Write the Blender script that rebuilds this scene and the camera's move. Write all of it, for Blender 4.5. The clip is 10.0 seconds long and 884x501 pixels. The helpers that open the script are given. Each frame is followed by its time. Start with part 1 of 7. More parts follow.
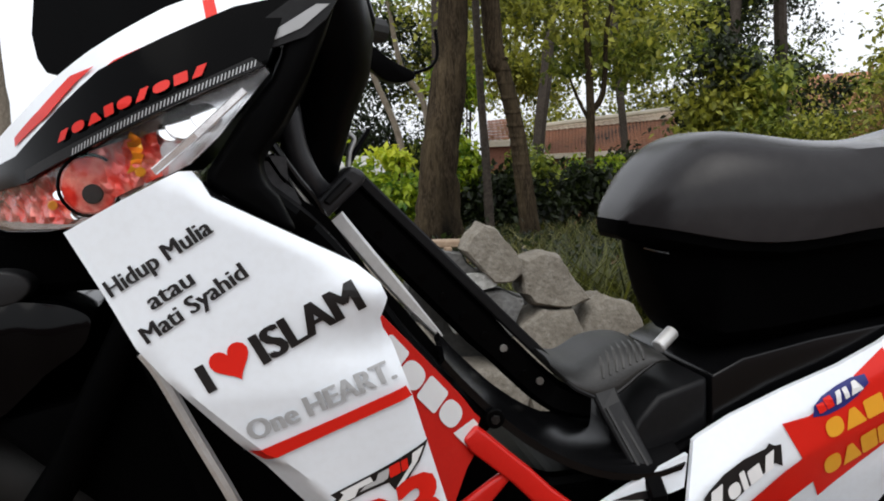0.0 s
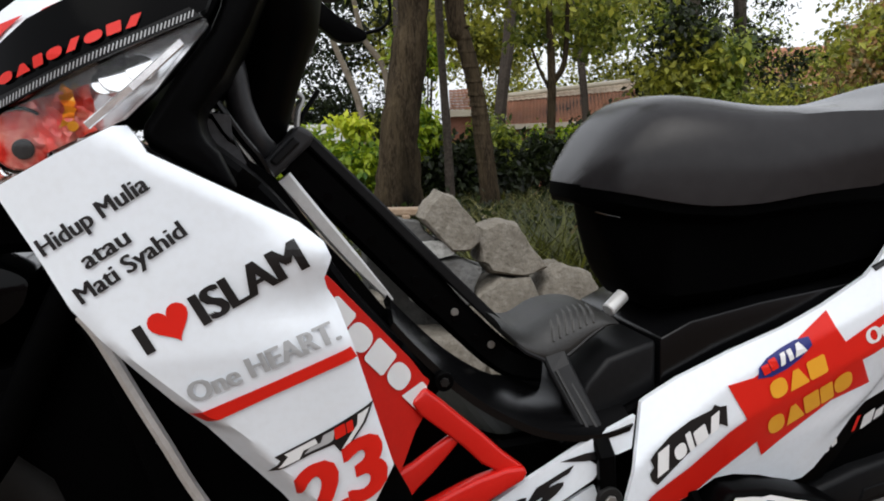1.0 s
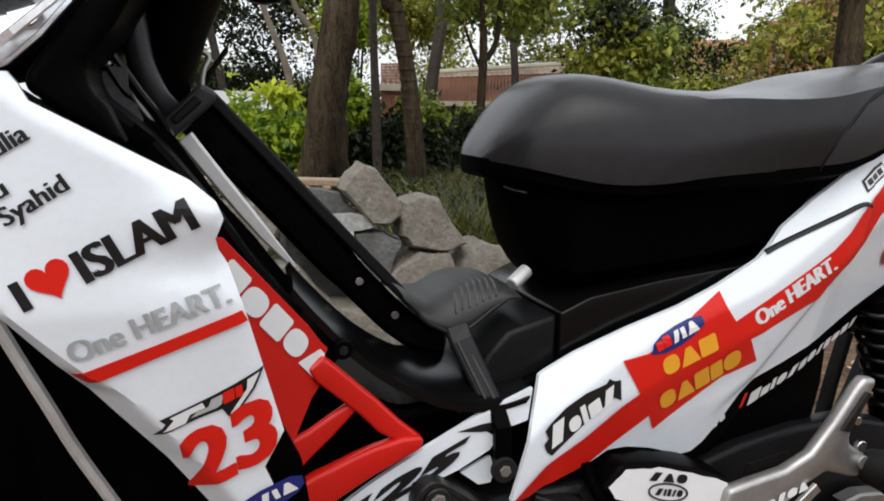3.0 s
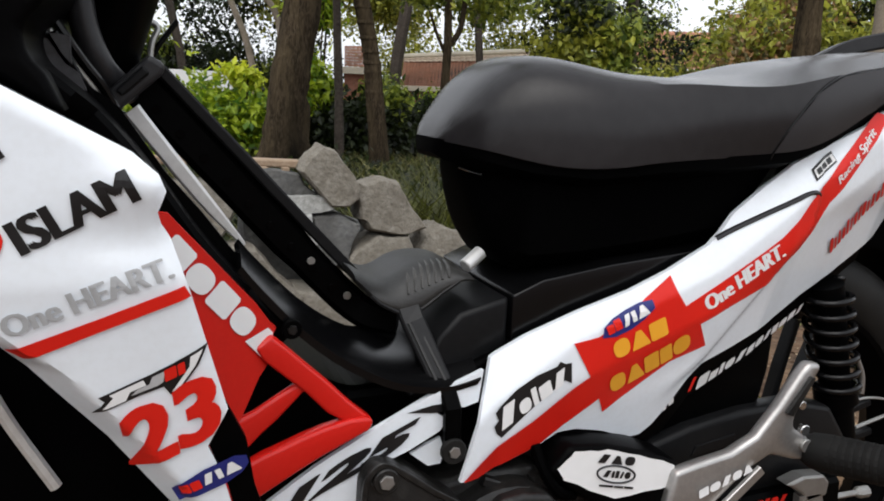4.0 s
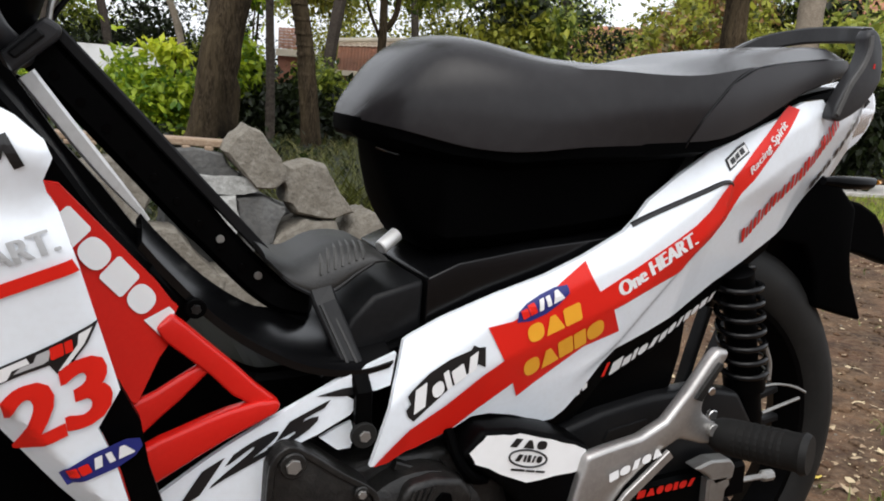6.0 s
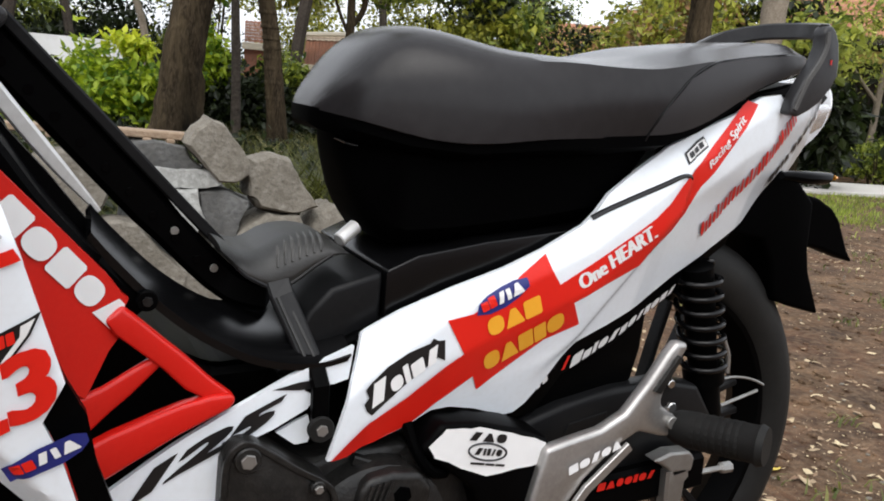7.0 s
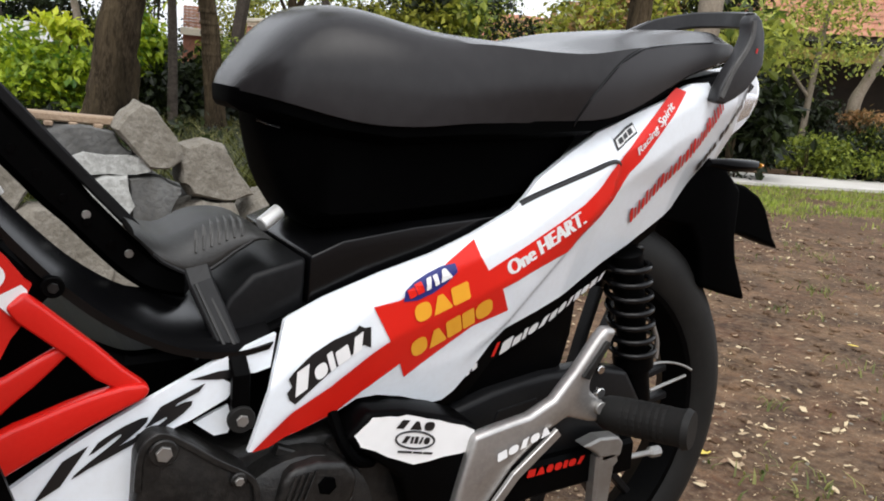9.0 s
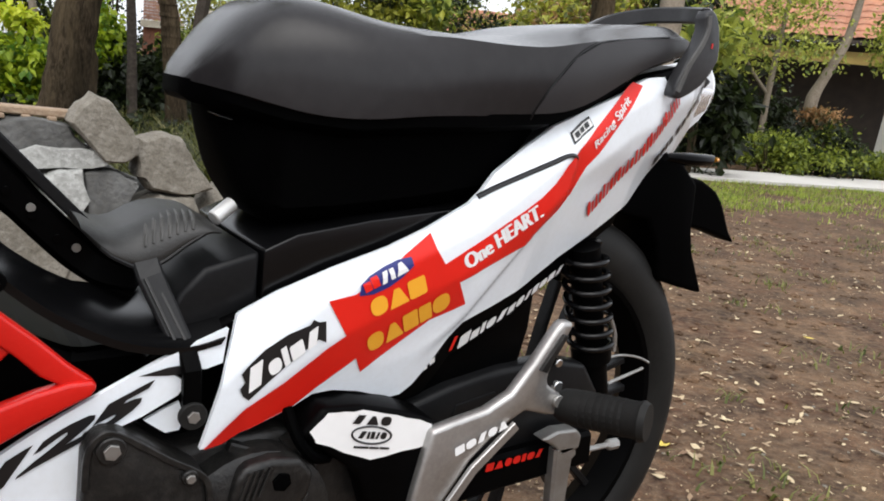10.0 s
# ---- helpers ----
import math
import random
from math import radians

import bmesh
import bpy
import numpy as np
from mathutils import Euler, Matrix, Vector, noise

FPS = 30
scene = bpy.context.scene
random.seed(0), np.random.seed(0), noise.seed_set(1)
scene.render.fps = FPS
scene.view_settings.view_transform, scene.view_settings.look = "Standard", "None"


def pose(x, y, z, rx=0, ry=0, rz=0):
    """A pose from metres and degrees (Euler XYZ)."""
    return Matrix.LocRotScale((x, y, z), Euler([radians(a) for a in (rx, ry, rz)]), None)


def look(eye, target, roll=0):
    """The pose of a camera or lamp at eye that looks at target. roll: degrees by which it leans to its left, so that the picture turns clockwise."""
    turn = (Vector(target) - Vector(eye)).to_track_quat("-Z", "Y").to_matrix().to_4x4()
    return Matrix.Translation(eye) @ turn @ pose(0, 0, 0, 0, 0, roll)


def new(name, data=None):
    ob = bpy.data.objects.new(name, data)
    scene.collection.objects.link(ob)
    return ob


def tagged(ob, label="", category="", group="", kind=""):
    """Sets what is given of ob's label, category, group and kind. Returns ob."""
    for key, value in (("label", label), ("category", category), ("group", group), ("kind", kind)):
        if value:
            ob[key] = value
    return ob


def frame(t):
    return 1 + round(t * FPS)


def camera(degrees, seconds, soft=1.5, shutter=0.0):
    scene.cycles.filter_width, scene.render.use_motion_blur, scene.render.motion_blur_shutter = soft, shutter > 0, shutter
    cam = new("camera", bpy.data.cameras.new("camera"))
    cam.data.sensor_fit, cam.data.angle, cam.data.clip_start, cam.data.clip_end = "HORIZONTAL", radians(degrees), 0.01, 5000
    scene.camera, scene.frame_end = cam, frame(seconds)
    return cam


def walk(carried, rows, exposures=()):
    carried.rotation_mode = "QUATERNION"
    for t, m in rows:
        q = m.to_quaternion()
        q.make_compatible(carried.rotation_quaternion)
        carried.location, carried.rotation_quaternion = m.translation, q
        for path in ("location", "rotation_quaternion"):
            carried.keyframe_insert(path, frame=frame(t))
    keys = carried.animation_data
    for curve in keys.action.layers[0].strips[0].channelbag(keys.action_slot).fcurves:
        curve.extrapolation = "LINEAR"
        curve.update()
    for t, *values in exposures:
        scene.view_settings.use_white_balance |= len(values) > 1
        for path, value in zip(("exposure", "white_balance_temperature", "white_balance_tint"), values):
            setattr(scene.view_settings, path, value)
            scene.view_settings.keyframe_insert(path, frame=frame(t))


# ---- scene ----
cam = camera(56.6, 10.0, soft=1.85)
PATH = [
    (0, (-0.842, -0.845, 0.816), (-0.479, 1.109, 0.596), -2.1),
    (0.5, (-0.836, -0.845, 0.812), (-0.415, 1.094, 0.556), -2.0),
    (1, (-0.83, -0.84, 0.807), (-0.38, 1.086, 0.513), -1.6),
    (1.5, (-0.825, -0.841, 0.806), (-0.358, 1.081, 0.506), -1.2),
    (2, (-0.82, -0.842, 0.805), (-0.297, 1.062, 0.485), -0.5),
    (3.5, (-0.804, -0.845, 0.798), (-0.142, 1.007, 0.432), 2.1),
    (4, (-0.799, -0.843, 0.795), (-0.094, 0.989, 0.412), 2.7),
    (4.5, (-0.793, -0.843, 0.792), (-0.063, 0.975, 0.392), 3.3),
    (5, (-0.786, -0.841, 0.79), (-0.005, 0.954, 0.38), 4.0),
    (5.5, (-0.782, -0.84, 0.789), (0.035, 0.94, 0.383), 4.4),
    (7, (-0.766, -0.838, 0.783), (0.157, 0.889, 0.379), 5.3),
    (7.5, (-0.761, -0.838, 0.782), (0.185, 0.876, 0.371), 5.5),
    (8, (-0.755, -0.837, 0.78), (0.232, 0.853, 0.367), 5.9),
    (8.5, (-0.75, -0.836, 0.779), (0.264, 0.838, 0.365), 6.0),
    (9, (-0.743, -0.836, 0.777), (0.297, 0.821, 0.363), 6.1),
    (9.5, (-0.738, -0.837, 0.777), (0.33, 0.803, 0.364), 6.2),
    (10, (-0.732, -0.837, 0.775), (0.379, 0.774, 0.359), 6.5),
]
walk(cam, [(t, look(eye, target, roll)) for t, eye, target, roll in PATH],
     [(0.0, 0.33), (2.0, 0.35), (4.5, 0.41), (7.5, 0.67), (10.0, 0.73)])

# ---- light: bright overcast afternoon ----
SUN_ELEVATION, SUN_TURN = radians(58), radians(200)
world = bpy.data.worlds.new("overcast_sky")
scene.world = world
world.use_nodes = True
wn, wl = world.node_tree.nodes, world.node_tree.links
sky = wn.new("ShaderNodeTexSky")
sky.sky_type = "NISHITA"
sky.sun_disc = False
sky.sun_elevation, sky.sun_rotation = SUN_ELEVATION, SUN_TURN
sky.dust_density, sky.air_density = 4.0, 1.0
veil = wn.new("ShaderNodeHueSaturation")
veil.inputs["Saturation"].default_value = 0.18
wl.new(sky.outputs[0], veil.inputs["Color"])
cloud_deck = wn.new("ShaderNodeMix")
cloud_deck.data_type = "RGBA"
cloud_deck.inputs[0].default_value = 0.6
cloud_deck.inputs[7].default_value = (8.9, 9.25, 9.9, 1)
wl.new(veil.outputs[0], cloud_deck.inputs[6])
wl.new(cloud_deck.outputs[2], wn["Background"].inputs[0])
wn["Background"].inputs[1].default_value = 0.13
sun_data = bpy.data.lights.new("sun", "SUN")
sun_data.energy, sun_data.angle, sun_data.color = 0.8, radians(55), (1.0, 0.96, 0.9)
sun = new("sun", sun_data)
sun.matrix_world = look((-3, -4, 8), (0, 0, 0))


# ---- materials ----
def material(name, colour, rough=0.5, metal=0.0, spots=(), bump=0.0, bump_scale=200.0, coat=0.0, spec=0.5, stretch=1.0):
    """A principled material; spots: (scale, colour, amount) layers of noise, from coarse to fine."""
    m = bpy.data.materials.new(name)
    m.use_nodes = True
    n, l = m.node_tree.nodes, m.node_tree.links
    b = n["Principled BSDF"]
    b.inputs["Roughness"].default_value = rough
    b.inputs["Metallic"].default_value = metal
    b.inputs["Coat Weight"].default_value = coat
    b.inputs["Coat Roughness"].default_value = 0.08
    b.inputs["Specular IOR Level"].default_value = spec
    coords = n.new("ShaderNodeTexCoord")
    where = n.new("ShaderNodeMapping")
    where.inputs["Scale"].default_value = (1, 1, stretch)
    l.new(coords.outputs["Object"], where.inputs["Vector"])
    last = None
    for scale, tone, amount in spots:
        tex = n.new("ShaderNodeTexNoise")
        tex.inputs["Scale"].default_value = scale
        tex.inputs["Detail"].default_value = 6
        l.new(where.outputs["Vector"], tex.inputs["Vector"])
        ramp = n.new("ShaderNodeMapRange")
        ramp.inputs[1].default_value, ramp.inputs[2].default_value = 0.42, 0.68
        ramp.inputs[3].default_value, ramp.inputs[4].default_value = 0.0, amount
        l.new(tex.outputs["Fac"], ramp.inputs[0])
        mix = n.new("ShaderNodeMix")
        mix.data_type = "RGBA"
        l.new(ramp.outputs[0], mix.inputs[0])
        if last:
            l.new(last, mix.inputs[6])
        else:
            mix.inputs[6].default_value = (*colour, 1)
        mix.inputs[7].default_value = (*tone, 1)
        last = mix.outputs[2]
    if last:
        l.new(last, b.inputs["Base Color"])
    else:
        b.inputs["Base Color"].default_value = (*colour, 1)
    if bump:
        tex = n.new("ShaderNodeTexNoise")
        tex.inputs["Scale"].default_value = bump_scale
        tex.inputs["Detail"].default_value = 5
        l.new(where.outputs["Vector"], tex.inputs["Vector"])
        bp = n.new("ShaderNodeBump")
        bp.inputs["Strength"].default_value = bump
        bp.inputs["Distance"].default_value = 0.6 / bump_scale
        l.new(tex.outputs["Fac"], bp.inputs["Height"])
        l.new(bp.outputs[0], b.inputs["Normal"])
    return m


def foliage(name, colour, other, rough=0.5, through_light=0.42):
    """Leaves: two greens mixed leaf by leaf, with some light let through."""
    m = bpy.data.materials.new(name)
    m.use_nodes = True
    n, l = m.node_tree.nodes, m.node_tree.links
    b = n["Principled BSDF"]
    b.inputs["Roughness"].default_value = rough
    geo = n.new("ShaderNodeNewGeometry")
    mix = n.new("ShaderNodeMix")
    mix.data_type = "RGBA"
    mix.inputs[6].default_value, mix.inputs[7].default_value = (*colour, 1), (*other, 1)
    l.new(geo.outputs["Random Per Island"], mix.inputs[0])
    l.new(mix.outputs[2], b.inputs["Base Color"])
    tr = n.new("ShaderNodeBsdfTranslucent")
    l.new(mix.outputs[2], tr.inputs["Color"])
    both = n.new("ShaderNodeMixShader")
    both.inputs[0].default_value = through_light
    l.new(b.outputs[0], both.inputs[1])
    l.new(tr.outputs[0], both.inputs[2])
    l.new(both.outputs[0], n["Material Output"].inputs[0])
    return m


WHITE = material("white_gloss_paint", (0.845, 0.895, 0.950), 0.16, coat=0.7, spots=((9, (0.78, 0.82, 0.86), 0.5), (160, (0.66, 0.67, 0.67), 0.12)))
RED = material("red_gloss_paint", (0.58, 0.010, 0.006), 0.32, coat=0.22, spots=((12, (0.54, 0.010, 0.006), 0.6), (220, (0.70, 0.03, 0.02), 0.15)), spec=0.35)
RED_STICKER = material("red_sticker", (0.68, 0.018, 0.010), 0.32, spots=((15, (0.60, 0.014, 0.008), 0.5),), spec=0.3)
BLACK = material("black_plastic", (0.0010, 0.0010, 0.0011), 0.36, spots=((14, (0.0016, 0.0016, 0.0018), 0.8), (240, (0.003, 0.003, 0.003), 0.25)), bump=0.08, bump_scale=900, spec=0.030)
GLOSS_BLACK = material("gloss_black_plastic", (0.0012, 0.0012, 0.0014), 0.13, spots=((20, (0.002, 0.002, 0.0022), 0.7),), spec=0.045)
PALE_PLASTIC = material("lighter_grey_plastic", (0.012, 0.012, 0.013), 0.42, spots=((10, (0.018, 0.018, 0.0195), 0.7), (200, (0.026, 0.030, 0.030), 0.2)), bump=0.1, bump_scale=900, spec=0.22)
GREY_PLASTIC = material("dark_grey_plastic", (0.006, 0.0062, 0.0068), 0.36, spots=((10, (0.010, 0.0102, 0.011), 0.7), (200, (0.016, 0.016, 0.016), 0.2)), bump=0.1, bump_scale=900, spec=0.15)
# pale base colour holds the silvery reflections of the duct folds
SHEEN_GREY = material("sheen_grey_plastic", (0.07, 0.07, 0.074), 0.32, spots=((30, (0.13, 0.13, 0.135), 0.7), (160, (0.03, 0.03, 0.032), 0.5)), bump=0.15, bump_scale=500, spec=0.35)
RAIL_GREY = material("grey_rail_and_glare_plastic", (0.022, 0.022, 0.024), 0.34, spots=((12, (0.032, 0.032, 0.034), 0.7), (180, (0.045, 0.045, 0.046), 0.25)), bump=0.1, bump_scale=900, spec=0.3)
SATIN_BLACK = material("satin_black_plastic", (0.0022, 0.0022, 0.0025), 0.22, spots=((10, (0.004, 0.004, 0.0045), 0.7),), bump=0.06, bump_scale=800, spec=0.28)
VINYL = material("black_seat_vinyl", (0.0155, 0.0144, 0.0152), 0.24, spots=((5, (0.021, 0.0196, 0.0206), 0.8), (60, (0.027, 0.0256, 0.0265), 0.35)), bump=0.16, bump_scale=1300, spec=0.24)
SIDE_VINYL = material("grained_seat_vinyl", (0.026, 0.0248, 0.0265), 0.42, spots=((8, (0.033, 0.0315, 0.0335), 0.8),), bump=0.25, bump_scale=1500, spec=0.24)
PAD_RUBBER = material("worn_grey_rubber", (0.016, 0.016, 0.0155), 0.5, spots=((25, (0.030, 0.029, 0.027), 0.8), (180, (0.03, 0.03, 0.03), 0.5)), bump=0.3, bump_scale=500)
WEAR_AND_GLINT = material("scuffed_rubber_and_edge_glint", (0.055, 0.054, 0.052), 0.5, spots=((60, (0.09, 0.088, 0.084), 0.7),), bump=0.2, bump_scale=500)
RUBBER = material("black_rubber", (0.0075, 0.0075, 0.0072), 0.6, spots=((18, (0.015, 0.0145, 0.0135), 0.7), (150, (0.015, 0.014, 0.013), 0.3)), bump=0.25, bump_scale=600, spec=0.2)
ALUMINIUM = material("satin_aluminium", (0.42, 0.41, 0.40), 0.38, 0.85, spots=((20, (0.30, 0.29, 0.28), 0.6), (200, (0.50, 0.49, 0.47), 0.4)), bump=0.08, bump_scale=400)
BRIGHT_STEEL = material("bright_zinc", (0.72, 0.72, 0.71), 0.42, 0.55, spots=((25, (0.58, 0.58, 0.57), 0.5), (150, (0.5, 0.49, 0.47), 0.3)), bump=0.06, bump_scale=300)
# darker copy of BLACK with the deep shade of recessed parts in its colour
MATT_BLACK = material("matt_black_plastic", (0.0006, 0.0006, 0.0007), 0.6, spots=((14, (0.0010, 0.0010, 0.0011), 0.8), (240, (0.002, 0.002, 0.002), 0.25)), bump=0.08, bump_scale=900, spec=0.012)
STEEL = material("galvanised_steel", (0.36, 0.36, 0.35), 0.42, 0.8, spots=((30, (0.22, 0.20, 0.18), 0.6),), bump=0.1, bump_scale=300)
CHROME = material("chrome", (0.62, 0.62, 0.62), 0.14, 1.0, spots=((40, (0.45, 0.44, 0.42), 0.4),))
ENGINE = material("grimy_engine_casting", (0.006, 0.006, 0.006), 0.36, 0.0, spots=((16, (0.014, 0.0135, 0.013), 0.8), (140, (0.034, 0.032, 0.029), 0.35)), bump=0.35, bump_scale=350, spec=0.32)
MUDGUARD = material("gloss_black_paint", (0.0015, 0.0015, 0.0018), 0.10, spots=((20, (0.002, 0.002, 0.0026), 0.7),), spec=0.11)
INK = material("black_sticker", (0.008, 0.008, 0.009), 0.35, spots=((60, (0.014, 0.014, 0.015), 0.5),))
WHITE_STICKER = material("white_sticker", (0.80, 0.80, 0.80), 0.35, spots=((30, (0.70, 0.70, 0.70), 0.4),))
PALE_STICKER = material("silver_sticker", (0.56, 0.57, 0.58), 0.35, 0.2, spots=((40, (0.42, 0.43, 0.45), 0.6),))
GREY_STICKER = material("grey_sticker", (0.40, 0.41, 0.42), 0.4, spots=((40, (0.46, 0.47, 0.48), 0.5),))
BLUE_STICKER = material("blue_sticker", (0.016, 0.022, 0.16), 0.35, spots=((40, (0.02, 0.03, 0.2), 0.5),))
YELLOW_STICKER = material("yellow_sticker", (0.80, 0.36, 0.025), 0.35, spots=((40, (0.86, 0.45, 0.04), 0.5),))
RED_GLASS = material("red_lamp_lens", (0.92, 0.06, 0.035), 0.16, 0.3, coat=0.6, spots=((55, (0.98, 0.42, 0.34), 0.9), (140, (0.55, 0.012, 0.010), 0.7)))
ORANGE_GLASS = material("orange_lamp_lens", (1.0, 0.42, 0.03), 0.10, 0.5, coat=0.6)
REFLECTOR = material("lamp_reflector", (0.92, 0.92, 0.93), 0.22, 0.75, spots=((110, (0.5, 0.5, 0.52), 0.5),))


MIRROR = material("polished_reflector", (0.97, 0.97, 0.97), 0.10, 1.0, spots=((60, (0.90, 0.90, 0.91), 0.4),))


def glass(name, tint, rough=0.03):
    m = bpy.data.materials.new(name)
    m.use_nodes = True
    b = m.node_tree.nodes["Principled BSDF"]
    b.inputs["Base Color"].default_value = (*tint, 1)
    b.inputs["Roughness"].default_value = rough
    b.inputs["Transmission Weight"].default_value = 1.0
    b.inputs["IOR"].default_value = 1.3
    return m


CLEAR = glass("clear_lens", (0.95, 0.96, 0.97))
DIRT = material("packed_dirt", (0.112, 0.053, 0.027), 0.9, spots=((0.9, (0.145, 0.077, 0.041), 0.8), (1.7, (0.092, 0.072, 0.030), 0.42), (3.2, (0.265, 0.165, 0.095), 0.7), (6, (0.030, 0.017, 0.010), 0.85), (19, (0.040, 0.023, 0.014), 0.65), (45, (0.22, 0.15, 0.094), 0.55), (220, (0.032, 0.021, 0.014), 0.6)), bump=1.0, bump_scale=45, spec=0.25)
CONCRETE = material("pale_concrete", (0.50, 0.48, 0.45), 0.85, spots=((1.5, (0.40, 0.38, 0.35), 0.6), (30, (0.58, 0.56, 0.53), 0.4)), bump=0.3, bump_scale=80)
STONE = material("grey_river_stone", (0.20, 0.180, 0.148), 0.9, spots=((5, (0.125, 0.110, 0.088), 0.85), (45, (0.27, 0.25, 0.215), 0.6), (180, (0.10, 0.09, 0.075), 0.6)), bump=0.9, bump_scale=70, spec=0.2)
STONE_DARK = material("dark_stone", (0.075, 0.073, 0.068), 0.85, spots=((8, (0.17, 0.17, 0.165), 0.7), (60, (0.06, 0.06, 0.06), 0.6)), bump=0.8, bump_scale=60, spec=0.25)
STONE_PALE = material("pale_stone", (0.27, 0.27, 0.255), 0.85, spots=((7, (0.32, 0.32, 0.30), 0.7), (70, (0.52, 0.52, 0.50), 0.5), (200, (0.2, 0.2, 0.19), 0.4)), bump=0.7, bump_scale=70, spec=0.2)
# the coarsest near-black layer paints in the large trunk's shaded side as patches
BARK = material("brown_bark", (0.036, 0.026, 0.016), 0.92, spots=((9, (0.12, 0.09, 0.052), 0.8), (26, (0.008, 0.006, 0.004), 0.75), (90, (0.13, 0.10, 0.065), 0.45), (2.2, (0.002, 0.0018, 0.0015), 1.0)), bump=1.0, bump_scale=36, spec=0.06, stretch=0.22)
BARK_DARK = material("dark_bark", (0.055, 0.044, 0.036), 0.92, spots=((6, (0.03, 0.025, 0.02), 0.8), (40, (0.10, 0.085, 0.07), 0.5)), bump=1.0, bump_scale=45, spec=0.2)
BARK_PALE = material("pale_bark", (0.24, 0.20, 0.155), 0.9, spots=((8, (0.15, 0.12, 0.09), 0.7), (50, (0.33, 0.29, 0.23), 0.5)), bump=0.7, bump_scale=50, spec=0.2)
PLANK = material("weathered_plank", (0.27, 0.19, 0.125), 0.85, spots=((12, (0.18, 0.12, 0.08), 0.7), (90, (0.36, 0.28, 0.2), 0.5)), bump=0.5, bump_scale=90)
TILE = material("clay_roof_tile", (0.46, 0.19, 0.10), 0.85, spots=((1.4, (0.26, 0.11, 0.07), 0.8), (9, (0.42, 0.23, 0.15), 0.6), (70, (0.20, 0.11, 0.08), 0.3)), bump=0.4, bump_scale=60)
TILE_PALE = material("weathered_roof_tile", (0.52, 0.41, 0.30), 0.9, spots=((2, (0.34, 0.24, 0.17), 0.8), (12, (0.60, 0.50, 0.40), 0.6), (60, (0.22, 0.17, 0.12), 0.4)), bump=0.4, bump_scale=60)
PLASTER = material("old_plaster", (0.70, 0.63, 0.50), 0.9, spots=((1.5, (0.42, 0.38, 0.32), 0.7), (20, (0.62, 0.58, 0.5), 0.4)))
WHITE_WALL = material("whitewashed_wall", (0.78, 0.79, 0.79), 0.85, spots=((2, (0.62, 0.62, 0.60), 0.5), (25, (0.70, 0.70, 0.68), 0.4)))
BRICK = material("old_red_brick", (0.24, 0.10, 0.065), 0.9, spots=((3, (0.16, 0.07, 0.05), 0.7), (30, (0.3, 0.15, 0.1), 0.5)))
YELLOW_WOOD = material("ochre_painted_wood", (0.46, 0.33, 0.10), 0.75, spots=((3, (0.36, 0.26, 0.09), 0.7),))
DARK_WOOD = material("dark_wood", (0.035, 0.026, 0.02), 0.8, spots=((5, (0.055, 0.04, 0.03), 0.7),))
LEAF_BRIGHT = foliage("sunlit_young_leaves", (0.045, 0.13, 0.008), (0.46, 0.56, 0.03))
LEAF_MID = foliage("green_leaves", (0.030, 0.062, 0.008), (0.34, 0.39, 0.05))
# near-black greens; they also put shade deep in hedges and woods into colour
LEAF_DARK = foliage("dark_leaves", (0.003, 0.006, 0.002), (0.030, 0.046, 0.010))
LEAF_OLIVE = foliage("olive_leaves", (0.055, 0.075, 0.010), (0.50, 0.50, 0.070))
LEAF_YELLOW = foliage("yellow_green_shoots", (0.34, 0.44, 0.02), (0.72, 0.74, 0.06))
LEAF_GARDEN = foliage("light_garden_leaves", (0.06, 0.105, 0.016), (0.60, 0.63, 0.12))
LEAF_RED = foliage("rusty_leaves", (0.10, 0.095, 0.035), (0.50, 0.27, 0.12))
GRASS = foliage("grass_blades", (0.05, 0.08, 0.015), (0.26, 0.26, 0.07))
# darker copy of GRASS, the shadow behind the stones put into its colour
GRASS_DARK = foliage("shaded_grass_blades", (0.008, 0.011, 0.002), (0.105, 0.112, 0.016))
GRASS_DRY = foliage("dry_grass_blades", (0.10, 0.09, 0.03), (0.34, 0.31, 0.13))
LAWN = foliage("lawn_blades", (0.09, 0.16, 0.014), (0.46, 0.56, 0.08))
DRY_LEAF = foliage("fallen_dry_leaves", (0.66, 0.54, 0.34), (0.20, 0.115, 0.065), 0.7, 0.1)
DEAD_LEAF = foliage("brown_dead_leaves", (0.05, 0.028, 0.014), (0.24, 0.15, 0.08), 0.8, 0.1)
YELLOW_LEAF = foliage("fallen_yellow_leaf", (0.62, 0.45, 0.06), (0.7, 0.55, 0.12), 0.6, 0.1)


# ---- mesh helpers ----
from mathutils.geometry import delaunay_2d_cdt


def part(name, bm, mat, parent, label="", smooth=False, sharp=0.6):
    """Links a bmesh as one mesh object under a thing or a part."""
    bmesh.ops.recalc_face_normals(bm, faces=bm.faces)
    me = bpy.data.meshes.new(name)
    bm.to_mesh(me)
    bm.free()
    for m in mat if isinstance(mat, (list, tuple)) else (mat,):
        me.materials.append(m)
    if smooth:
        me.polygons.foreach_set("use_smooth", [True] * len(me.polygons))
        me.set_sharp_from_angle(angle=sharp)
    ob = new(name, me)
    if parent:
        ob.parent = parent
    if label:
        tagged(ob, label)
    return ob


def lerp(table, x):
    xs, ys = zip(*table)
    return float(np.interp(x, xs, ys))


